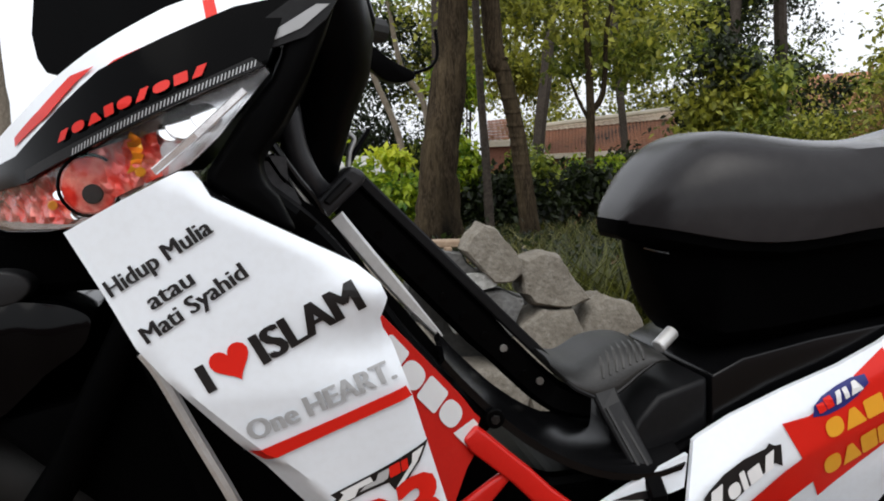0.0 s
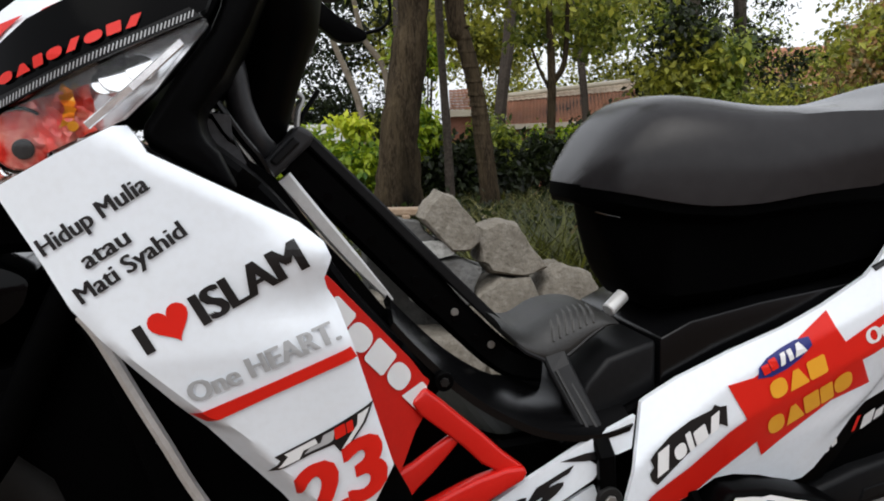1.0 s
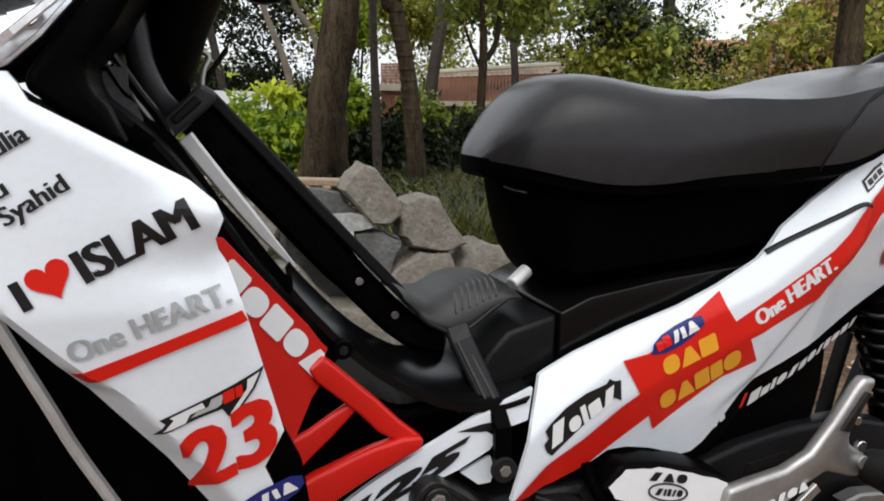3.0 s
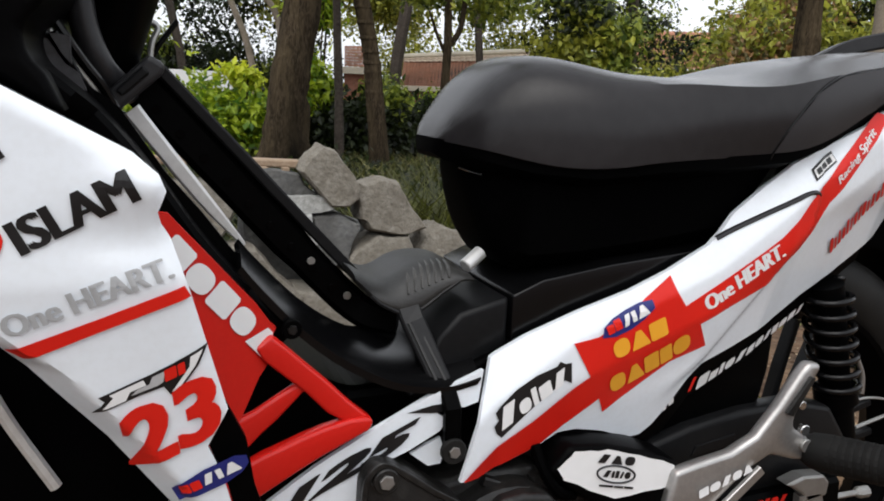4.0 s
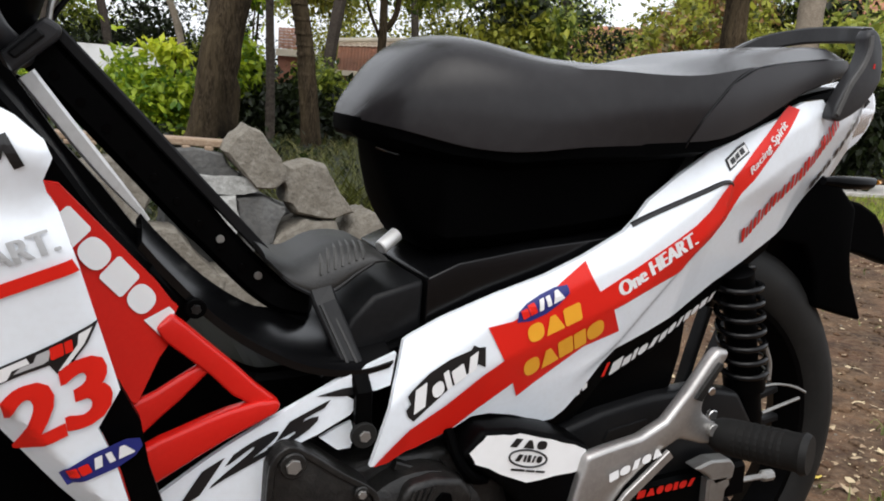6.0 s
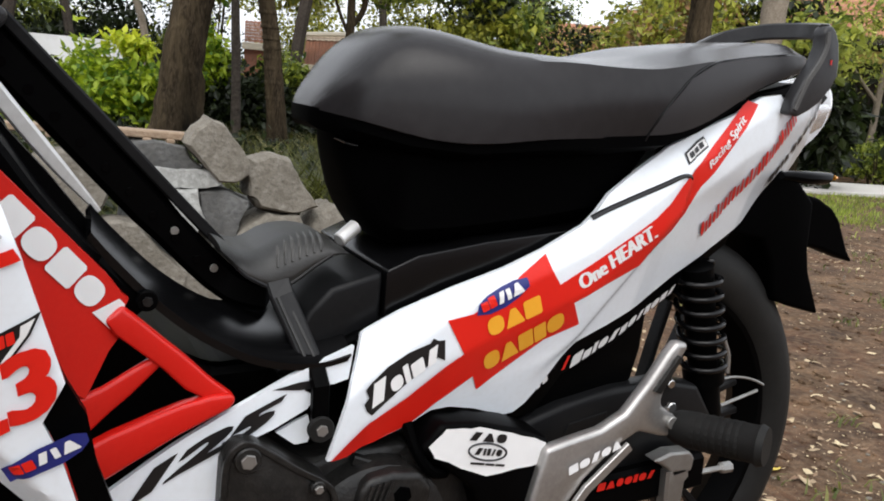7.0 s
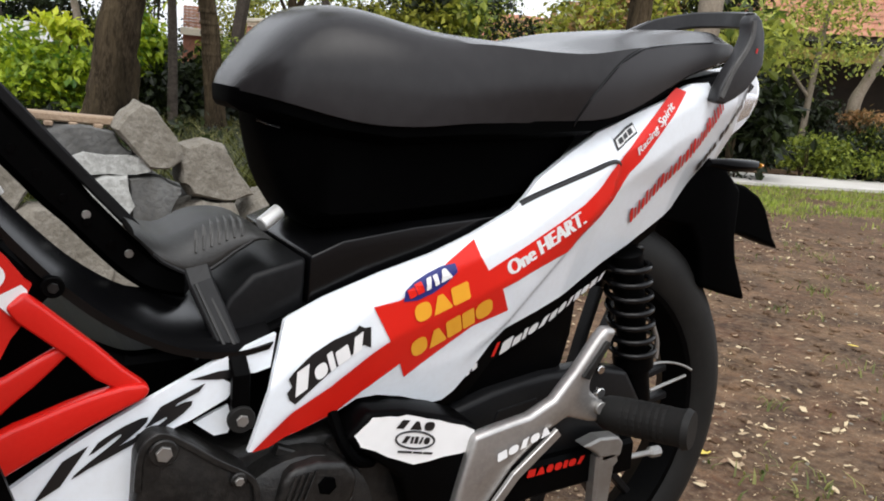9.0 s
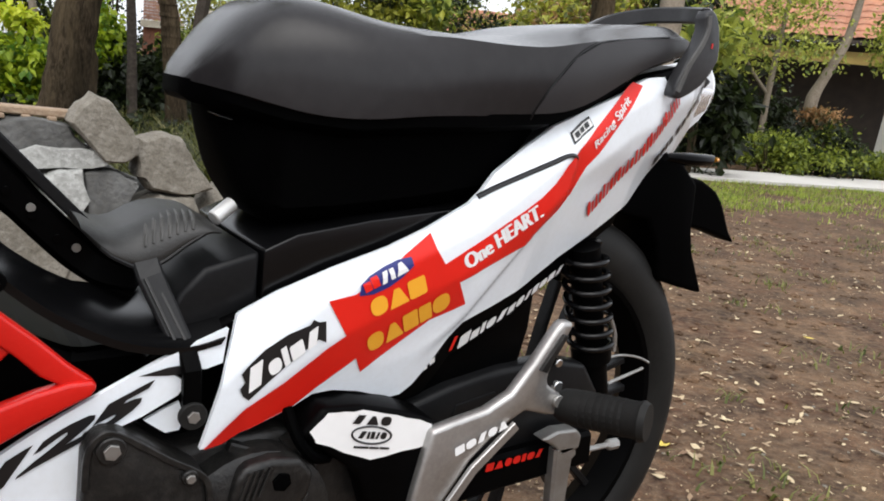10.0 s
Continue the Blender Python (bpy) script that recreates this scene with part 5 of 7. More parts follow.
part("crank_cover", tube([(-0.44, -0.115, 0.315), (-0.44, -0.140, 0.315), (-0.44, -0.148, 0.315)], [0.085, 0.082, 0.070], 36), ENGINE, engine, smooth=True)
part("engine_rib", band([(-0.405, -0.122, 0.400), (-0.372, -0.124, 0.335), (-0.36, -0.12, 0.26)], 0.012, 0.012), ENGINE, engine)
part("engine_rib", band([(-0.465, -0.122, 0.400), (-0.425, -0.126, 0.385), (-0.385, -0.124, 0.378)], 0.014, 0.010), ENGINE, engine)
part("hose", tube(smooth_line([(-0.405, -0.12, 0.43), (-0.40, -0.14, 0.405), (-0.385, -0.145, 0.385), (-0.36, -0.13, 0.372)], 4), 0.006, 8), MATT_BLACK, engine)
part("cylinder", box((-0.68, 0, 0.33), (0.16, 0.13, 0.12), 0.01), ENGINE, engine)
GUARD = [(-0.392, 0.413), (-0.372, 0.431), (-0.333, 0.428), (-0.277, 0.413), (-0.243, 0.399), (-0.242, 0.376), (-0.317, 0.369), (-0.382, 0.400)]
plate = part("case_guard", prism([(-0.400, 0.408), (-0.376, 0.436), (-0.333, 0.433), (-0.277, 0.418), (-0.236, 0.402), (-0.228, 0.37), (-0.235, 0.30), (-0.31, 0.30), (-0.33, 0.355)], -0.146, -0.09, 0.008, 3), BLACK, bike, "black sprocket cover with a worn white sticker", smooth=True)
rough_edge = [(x + random.uniform(-0.0012, 0.0012), z + random.uniform(-0.0012, 0.0012)) for (x, z), (u, w) in zip(GUARD, GUARD[1:] + GUARD[:1]) for x, z in [(x + (u - x) * k / 4, z + (w - z) * k / 4) for k in range(4)]]
decal("white_sticker", rough_edge, flat(-0.146), WHITE_STICKER, plate, 0.0012)
letter_row((-0.3440, 0.4160), (-0.2980, 0.4063), 0.0100, flat(-0.146), (("slash", 1), ("wedge", 1), ("round", 0.9)), 0.18, 0.0, 0.0026, INK, plate)
part("emblem_ring", tube([(-0.319 + 0.024 * math.cos(a), -0.148, 0.3990 - 0.0048 * math.cos(a) + 0.0098 * math.sin(a)) for a in np.linspace(0, 6.283, 25)], 0.0012, 5), INK, plate)
letter_row((-0.3360, 0.3985), (-0.3020, 0.3915), 0.008, flat(-0.146), (("slash", 1.0), ("slab", 0.35), ("slab", 0.5), ("slash", 0.5), ("round", 0.8)), 0.16, 0.0, 0.0026, INK, plate)
letter_row((-0.340, 0.3880), (-0.2965, 0.3790), 0.0025, flat(-0.146), (3, 2, 2), 0.2, 0.0, 0.0026, INK, plate)

# pillion bracket, peg
ARM = [(-0.248, 0.396), (-0.22, 0.402), (-0.175, 0.410), (-0.142, 0.426), (-0.114, 0.460), (-0.088, 0.498), (-0.078, 0.509), (-0.060, 0.506), (-0.062, 0.498), (-0.078, 0.470), (-0.090, 0.442), (-0.088, 0.430), (-0.050, 0.407), (-0.047, 0.386), (-0.085, 0.391), (-0.118, 0.401), (-0.150, 0.385), (-0.190, 0.350), (-0.225, 0.300), (-0.240, 0.26), (-0.275, 0.26), (-0.262, 0.33)]
arm = part("pillion_bracket", prism(ARM, -0.158, -0.140, 0.006, 3), ALUMINIUM, bike, "cast aluminium pillion footrest bracket", smooth=True)
part("bracket_slot", prism([(-0.108, 0.452), (-0.078, 0.494), (-0.072, 0.492), (-0.098, 0.448)], -0.163, -0.158, 0.001), ENGINE, arm)
part("bracket_ridge", band([(-0.232, -0.162, 0.287), (-0.19, -0.162, 0.342), (-0.135, -0.162, 0.388)], 0.006, 0.012), ALUMINIUM, arm)
letter_row((-0.2164, 0.3625), (-0.1461, 0.3868), 0.0105, flat(-0.160), (("slab", 1), ("round", 1.1), ("slash", 1), ("round", 1), ("wedge", 1)), 0.13, 0.15, 0.0014, WHITE_STICKER, arm)
part("bolt", disc((-0.072, -0.158, 0.409), (0, -1, 0), 0.008, 0.005, 16), STEEL, arm)
part("bolt", disc((-0.070, -0.150, 0.425), (0, -1, 0), 0.007, 0.006, 12), CHROME, arm)
peg = part("pillion_peg", tube([(-0.060, -0.145, 0.3985), (-0.055, -0.155, 0.399), (-0.049, -0.168, 0.4005), (-0.016, -0.238, 0.409), (-0.014, -0.243, 0.4095), (-0.011, -0.249, 0.410)], [0.015, 0.021, 0.0225, 0.0225, 0.025, 0.022], 20), RUBBER, bike, "black rubber pillion footrest", smooth=True)
for k in range(7):
    u = 0.12 + 0.11 * k
    c = Vector((-0.049, -0.168, 0.4005)).lerp(Vector((-0.016, -0.238, 0.409)), u)
    way = Vector((0.033, -0.07, 0.0085)).normalized()
    part("peg_ring", tube([c - way * 0.0018, c + way * 0.0018], 0.0231, 20), RUBBER, peg)

# shock absorber
TOP_EYE, FOOT = Vector((0.029, -0.062, 0.575)), Vector((0.101, -0.062, 0.322))
axis = (FOOT - TOP_EYE).normalized()
shock = part("shock_absorber", tube([TOP_EYE, TOP_EYE.lerp(FOOT, 0.55), TOP_EYE.lerp(FOOT, 0.56), TOP_EYE.lerp(FOOT, 0.64), TOP_EYE.lerp(FOOT, 0.65), FOOT], [0.022, 0.020, 0.028, 0.028, 0.021, 0.020], 18), BLACK, bike, "black shock absorber with a coil spring", smooth=True)
side, up = axis.cross(Vector((0, 1, 0))).normalized(), Vector((0, 1, 0))
coil = []
for k in range(7 * 18 + 1):
    a = 2 * math.pi * k / 18
    coil.append(TOP_EYE.lerp(FOOT, 0.01 + 0.55 * k / (7 * 18)) + 0.0295 * (math.cos(a) * side + math.sin(a) * up))
part("spring", tube(coil, 0.0044, 8), SATIN_BLACK, shock, "dark coil spring", smooth=True, sharp=2.0)

# swing arm, chain case, axle
arm2 = part("swing_arm", band([(-0.27, -0.085, 0.27), (-0.10, -0.088, 0.290), (0.055, -0.090, 0.300)], 0.03, 0.05), BLACK, bike, "black swing arm with a red sticker")
letter_row((-0.124, 0.2980), (-0.033, 0.3040), 0.0105, flat(-0.103), (("slab", 0.9), ("wedge", 1), ("round", 0.8), ("round", 0.9), ("slab", 0.5), ("round", 0.9), ("slash", 0.8)), 0.16, 0.2, 0.002, RED, arm2)
part("swing_arm", band([(-0.27, 0.085, 0.27), (0.055, 0.09, 0.300)], 0.03, 0.05), BLACK, bike)
case = part("chain_case", prism([(-0.30, 0.34), (-0.27, 0.385), (-0.18, 0.412), (-0.10, 0.426), (-0.02, 0.430), (0.04, 0.418), (0.075, 0.37), (0.07, 0.32), (0.03, 0.31), (-0.28, 0.29)], -0.088, -0.055, 0.008, 3), GREY_PLASTIC, bike, "dusty dark chain case", smooth=True)
part("case_label", prism([(-0.175, 0.375), (-0.170, 0.388), (-0.112, 0.398), (-0.112, 0.385)], -0.0905, -0.087, 0.001), GREY_PLASTIC, case)
part("case_bolt", disc((-0.018, -0.088, 0.428), (0, -1, 0), 0.006, 0.01, 8), CHROME, case)
ax = part("axle_plate", prism([(-0.047, 0.334), (-0.02, 0.342), (0.012, 0.340), (0.022, 0.330), (0.020, 0.312), (-0.010, 0.306), (-0.022, 0.320)], -0.118, -0.095, 0.003), STEEL, bike, "galvanised chain adjuster and stand post")
part("post", band([(-0.004, -0.108, 0.315), (-0.003, -0.108, 0.27), (0.0, -0.108, 0.20)], 0.02, [0.034, 0.030, 0.024]), STEEL, ax)
part("adjuster_bolt", tube([(0.02, -0.092, 0.291), (0.10, -0.092, 0.291), (0.104, -0.092, 0.291), (0.120, -0.092, 0.291)], [0.004, 0.004, 0.008, 0.008], 8), STEEL, ax)
part("axle_nut", disc((0.008, -0.10, 0.305), (0, -1, 0), 0.014, 0.014, 6), STEEL, ax)

# tail
part("rear_mudguard", prism([(-0.02, 0.605), (0.09, 0.668), (0.16, 0.714), (0.22, 0.69), (0.258, 0.66), (0.264, 0.59), (0.2743, 0.5568), (0.3144, 0.4880), (0.2592, 0.5005), (0.2059, 0.5150), (0.19, 0.570), (0.165, 0.605), (0.08, 0.618)], -0.045, 0.045, 0.008, 3), MATT_BLACK, bike, "black rear mudguard with flap", smooth=True)
part("plate_holder", prism([(0.245, 0.672), (0.300, 0.662), (0.334, 0.647), (0.353, 0.630), (0.3668, 0.609), (0.384, 0.582), (0.4042, 0.5616), (0.3191, 0.585), (0.2650, 0.593)], -0.02, 0.02, 0.005), MATT_BLACK, bike, "black plate holder")
ind = part("rear_indicator", loft([[(x, -0.075 + w * math.cos(a), z + h * math.sin(a)) for a in np.linspace(0, 2 * math.pi, 14, endpoint=False)] for x, z, w, h in ((0.142, 0.700, 0.006, 0.005), (0.160, 0.700, 0.009, 0.007), (0.18, 0.699, 0.016, 0.009), (0.222, 0.699, 0.017, 0.009), (0.238, 0.702, 0.008, 0.005))]), GLOSS_BLACK, bike, "black rear indicator", smooth=True)
part("indicator_lens", loft([[(x, -0.080 + w * math.cos(a), z + h * math.sin(a)) for a in np.linspace(0, 2 * math.pi, 12, endpoint=False)] for x, z, w, h in ((0.236, 0.701, 0.008, 0.004), (0.243, 0.701, 0.006, 0.003), (0.246, 0.701, 0.003, 0.002))]), ORANGE_GLASS, ind, smooth=True)
tail = part("tail_lamp", loft([[(x, w * math.cos(a), z + h * math.sin(a)) for a in np.linspace(0, 2 * math.pi, 20, endpoint=False)] for x, z, w, h in ((0.19, 0.768, 0.030, 0.050), (0.24, 0.786, 0.030, 0.050), (0.268, 0.792, 0.030, 0.044), (0.280, 0.796, 0.026, 0.036), (0.286, 0.798, 0.014, 0.022))]), REFLECTOR, bike, "clear tail lamp", smooth=True)
part("tail_shell", prism([(0.0, 0.66), (0.05, 0.79), (0.19, 0.825), (0.20, 0.75), (0.14, 0.70)], -0.045, 0.045, 0.01), BLACK, bike)
part("brake_cable", tube(smooth_line([(0.0852, -0.08, 0.4185), (0.1087, -0.08, 0.4204), (0.135, -0.08, 0.417), (0.1569, -0.08, 0.4106), (0.1738, -0.08, 0.403)], 4), 0.0018, 8), STEEL, bike, "grey bowed brake cable", smooth=True)
part("brake_rod", tube([(0.0957, -0.08, 0.38), (0.1628, -0.08, 0.3955)], 0.0024, 8), STEEL, bike, smooth=True)
part("damper_clip", tube(smooth_line([(0.0759, -0.085, 0.4778), (0.0883, -0.085, 0.4551), (0.0916, -0.085, 0.4304)], 4), 0.0034, 8), STEEL, bike, smooth=True)
rail = part("grab_rail", prism([(0.100, 0.781), (0.115, 0.778), (0.134, 0.787), (0.151, 0.798), (0.166, 0.815), (0.176, 0.833), (0.174, 0.853), (0.168, 0.875), (0.159, 0.889), (0.150, 0.895), (0.140, 0.892), (0.136, 0.884), (0.139, 0.868), (0.132, 0.846), (0.116, 0.822), (0.104, 0.800)], -0.108, -0.088, 0.006, 3), RAIL_GREY, bike, "dark grey plastic grab rail", smooth=True)
# pale band paints the highlight on the rail's chamfered edge
part("rail_edge", band(smooth_line([(0.106, -0.1085, 0.787), (0.120, -0.1085, 0.822), (0.137, -0.1085, 0.848), (0.1445, -0.1085, 0.868), (0.1425, -0.1085, 0.886)], 4), 0.003, 0.007), WEAR_AND_GLINT, rail, "pale chamfer band painting the edge highlight", smooth=True)
part("rail_bow", band(smooth_line([(0.146, -0.098, 0.885), (0.170, -0.078, 0.889), (0.194, -0.035, 0.893), (0.201, 0.0, 0.894), (0.194, 0.045, 0.892), (0.164, 0.085, 0.880), (0.126, 0.098, 0.859), (0.100, 0.10, 0.842)], 5), 0.022, 0.013, across=(0, 0, 1)), RAIL_GREY, rail, smooth=True)
part("rail_mark", box((0.157, -0.1085, 0.850), (0.0022, 0.0010, 0.006)), RED, rail)
part("rail_mount", prism([(0.098, 0.829), (0.110, 0.824), (0.124, 0.826), (0.128, 0.838), (0.112, 0.836)], -0.080, -0.04, 0.002), BRIGHT_STEEL, bike)

# ---- ground, road ----
def smoothstep(t):
    t = min(1.0, max(0.0, t))
    return t * t * (3 - 2 * t)


def land(x, y):
    """The ground's height: near level, falling behind the hedge, with small bumps."""
    fall = -1.7 * smoothstep((y - 8.3) / 4.5) * (1 - smoothstep((x - 5.0) / 3.0))
    near = 1 - smoothstep((math.hypot(x, y) - 20) / 20)
    return fall + near * (0.012 * noise.noise((x * 0.9, y * 0.9, 0)) + 0.006 * noise.noise((x * 4, y * 4, 3)) + 0.003 * noise.noise((x * 13, y * 13, 7))) - 0.004


xs = sorted({round(v, 3) for v in [*np.linspace(-600, -30, 9), *np.linspace(-30, -3, 30), *np.arange(-3, 9, 0.07), *np.linspace(9, 30, 40), *np.linspace(30, 600, 10)]})
ys = sorted({round(v, 3) for v in [*np.linspace(-600, -20, 9), *np.linspace(-20, -2, 20), *np.arange(-2, 7, 0.07), *np.linspace(7, 30, 60), *np.linspace(30, 600, 10)]})
verts = [(x, y, land(x, y)) for y in ys for x in xs]
nx = len(xs)
faces = [(j * nx + i, j * nx + i + 1, (j + 1) * nx + i + 1, (j + 1) * nx + i) for j in range(len(ys) - 1) for i in range(nx - 1)]
me = bpy.data.meshes.new("ground")
me.from_pydata(verts, [], faces)
me.polygons.foreach_set("use_smooth", [True] * len(me.polygons))
me.materials.append(DIRT)
ground = tagged(new("ground", me), "bare brown earth scattered with leaves and grit", "ground", kind="structure")
path_bm = bmesh.new()
left, right = [], []
for x in np.linspace(3.2, 40, 47):
    y = 4.77 - 0.155 * (x - 6.64) + 0.03 * noise.noise((x * 1.3, 0, 0))
    left.append((x, y))
    right.append((x + 0.13, y + 0.95 + 0.03 * noise.noise((x * 1.1, 5, 0))))
rows = [[path_bm.verts.new((a[0] + (b[0] - a[0]) * u, a[1] + (b[1] - a[1]) * u, h)) for u, h in ((0, -0.05), (0, 0.030), (0.03, 0.038), (0.5, 0.045), (0.97, 0.038), (1, 0.030), (1, -0.05))] for a, b in zip(left, right)]
for p, q in zip(rows, rows[1:]):
    for k in range(6):
        path_bm.faces.new((p[k], q[k], q[k + 1], p[k + 1]))
tagged(part("pavement", path_bm, CONCRETE, None), "narrow pale concrete path across the grass", "path", kind="structure")


# ---- greenery ----
def leaf_mesh(name, spots, size, mat, long=1.8, rng=None):
    """Many small pointed leaves, one at each spot."""
    rng = rng or np.random.default_rng(1)
    n = len(spots)
    spots = np.asarray(spots)
    way = rng.normal(size=(n, 3))
    way[:, 2] -= 0.35
    way /= np.linalg.norm(way, axis=1)[:, None]
    side = np.cross(way, rng.normal(size=(n, 3)) + np.array([0, 0, 2.0]))
    side /= np.linalg.norm(side, axis=1)[:, None]
    up = np.cross(side, way)
    ln = (size * rng.uniform(0.6, 1.3, n))[:, None]
    wd = ln / long / 2
    base, tip, mid = spots, spots + way * ln, spots + way * ln * 0.45 + up * ln * 0.10
    v = np.stack([base, mid + side * wd, tip, mid - side * wd], 1).reshape(-1, 3)
    f = np.arange(n * 4).reshape(n, 4)
    me = bpy.data.meshes.new(name)
    me.from_pydata(v.tolist(), [], f.tolist())
    me.materials.append(mat)
    return me


def cloud(rng, centre, radius, count, clumps=14, tight=0.34):
    """Leaf spots in clumps that fill an uneven ellipsoid."""
    c, r = np.array(centre), np.array(radius)
    d = rng.normal(size=(clumps, 3))
    d /= np.linalg.norm(d, axis=1)[:, None]
    hearts = c + d * r * rng.uniform(0.35, 0.95, (clumps, 1))
    pick = rng.integers(0, clumps, count)
    return hearts[pick] + rng.normal(size=(count, 3)) * r * tight * rng.uniform(0.5, 1.0, (count, 1))


def crown(name, parent, centre, radius, count, size, mat, seed, clumps=16, tight=0.30, label=""):
    rng = np.random.default_rng(seed)
    ob = new(name, leaf_mesh(name, cloud(rng, centre, radius, count, clumps, tight), size, mat, rng=rng))
    if parent:
        ob.parent = parent
    if label:
        tagged(ob, label)
    return ob


def bark_tube(points, radii, sides=14, rough=0.10, seed=0, steps=7):
    """A trunk with an uneven skin."""
    pts = smooth_line(points, steps)
    rad = [float(np.interp(k / (len(pts) - 1) * (len(radii) - 1), range(len(radii)), radii)) for k in range(len(pts))]
    bm = tube(pts, rad, sides)
    for v in bm.verts:
        k = min(range(len(pts)), key=lambda j: (pts[j] - v.co).length_squared)
        out = v.co - pts[k]
        v.co += out * rough * (noise.noise(v.co * 5 + Vector((seed, 0, 0))) + 0.6 * noise.noise(v.co * 17))
    return bm


def tree(label, trunk, radii, mat, limbs=(), crowns=(), seed=0, rough=0.10, sides=14):
    top = tagged(new("tree"), label, "tree", "trees")
    base = Vector(trunk[0])
    top.location = base
    def local(bm):
        for v in bm.verts:
            v.co -= base
        return bm
    part("trunk", local(bark_tube(trunk, radii, sides, rough, seed)), mat, top, smooth=True, sharp=2.0)
    for pts, rad in limbs:
        part("limb", local(bark_tube(pts, rad, 8, 0.05, seed)), mat, top, smooth=True, sharp=2.0)
    for k, (c, r, n, size, leaf) in enumerate(crowns):
        crown("crown", top, tuple(Vector(c) - base), r, n, size, leaf, seed * 17 + k)
    return top


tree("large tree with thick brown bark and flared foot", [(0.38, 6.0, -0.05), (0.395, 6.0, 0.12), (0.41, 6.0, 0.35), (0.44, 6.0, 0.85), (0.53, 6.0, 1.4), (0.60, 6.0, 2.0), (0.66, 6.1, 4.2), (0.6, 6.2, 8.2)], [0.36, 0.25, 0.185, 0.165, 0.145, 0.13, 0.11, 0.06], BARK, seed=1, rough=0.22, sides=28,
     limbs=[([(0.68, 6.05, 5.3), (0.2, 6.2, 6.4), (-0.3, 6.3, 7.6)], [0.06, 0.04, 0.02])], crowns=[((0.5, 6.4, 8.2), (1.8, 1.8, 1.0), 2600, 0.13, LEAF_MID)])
tree("slim dark tree trunk among bushes", [(0.985, 6.5, -0.05), (0.965, 6.5, 0.7), (0.92, 6.5, 1.8), (0.88, 6.5, 4.0)], [0.045, 0.04, 0.036, 0.03], BARK_DARK, seed=2, crowns=[((0.9, 6.6, 3.8), (0.9, 0.9, 0.7), 1200, 0.11, LEAF_MID)])
palm = tree("grey-brown palm trunk with ring scars", [(1.285, 6.2, -0.05), (1.26, 6.2, 0.3), (1.21, 6.2, 0.75), (1.165, 6.2, 1.09), (1.06, 6.2, 1.57), (0.98, 6.2, 1.9), (0.86, 6.2, 4.4)], [0.115, 0.088, 0.078, 0.072, 0.070, 0.085, 0.07], BARK, seed=4, rough=0.06, sides=16)
PALM = smooth_line([(1.26, 6.2, 0.3), (1.21, 6.2, 0.75), (1.165, 6.2, 1.09), (1.06, 6.2, 1.57), (0.98, 6.2, 1.9)], 8)
for k, p in enumerate(PALM[::2]):
    r = 0.086 - 0.026 * k / len(PALM)
    q = p - palm.location
    part("ring_scar", tube([q + Vector((0, 0, -0.010)), q, q + Vector((0.002, 0, 0.012))], [r * 1.0, r * (1.004 + 0.016 * random.random()), r * 0.99], 16), BARK, palm, smooth=True)
tree("small tree with a forked trunk and light crown", [(2.72, 8.5, -0.1), (2.73, 8.5, 0.7), (2.74, 8.49, 1.37), (2.71, 8.5, 2.3), (2.66, 8.5, 3.3)], [0.07, 0.055, 0.05, 0.04, 0.02], BARK, seed=5,
     limbs=[([(2.72, 8.49, 1.28), (2.86, 8.45, 1.47), (2.90, 8.42, 1.76), (2.93, 8.4, 2.3), (3.1, 8.3, 3.2)], [0.04, 0.036, 0.032, 0.026, 0.015]), ([(2.73, 8.5, 1.2), (2.6, 8.5, 1.45), (2.5, 8.5, 1.7)], [0.025, 0.02, 0.012])],
     crowns=[((2.6, 8.6, 2.6), (1.5, 1.2, 0.75), 4200, 0.10, LEAF_OLIVE), ((3.2, 8.9, 1.95), (0.9, 0.8, 0.45), 1500, 0.10, LEAF_MID)])
for lean, foot in ((0, [(0.72, 9.5, -0.3), (0.60, 9.5, 1.03), (0.31, 9.5, 1.85), (0.05, 9.5, 2.7)]), (1, [(1.02, 9.9, -0.3), (1.01, 9.9, 1.42), (0.70, 9.9, 2.05), (0.55, 9.9, 3.0)])):
    tree("thin pale leaning tree behind the bushes", foot, [0.05, 0.042, 0.036, 0.025], BARK_PALE, seed=12 + lean, sides=8, crowns=[(foot[-1], (0.5, 0.5, 0.3), 260, 0.09, LEAF_MID)])
tree("grey tree trunk at the edge of the yard", [(-2.43, 3.94, -0.05), (-2.42, 3.94, 0.8), (-2.44, 3.94, 1.6), (-2.46, 3.95, 3.2)], [0.2, 0.16, 0.15, 0.13], BARK_PALE, seed=6, rough=0.15, sides=20)
tree("tree trunk behind the motorcycle's tail", [(5.43, 5.68, -0.05), (5.45, 5.68, 1.2), (5.44, 5.7, 2.0), (5.4, 5.7, 5.2), (5.35, 5.8, 9.4)], [0.16, 0.13, 0.12, 0.10, 0.05], BARK, seed=7, rough=0.15, crowns=[((5.3, 5.9, 9.4), (1.4, 1.2, 0.8), 1500, 0.12, LEAF_MID)])
tree("tree trunk beside the garden", [(5.9, 5.2, -0.05), (5.9, 5.2, 1.2), (5.92, 5.2, 2.0), (5.96, 5.2, 5.3), (6.0, 5.3, 9.6)], [0.16, 0.125, 0.12, 0.10, 0.05], BARK_PALE, seed=8, rough=0.15, crowns=[((6.1, 5.4, 9.6), (1.4, 1.2, 0.8), 1500, 0.11, LEAF_MID)])
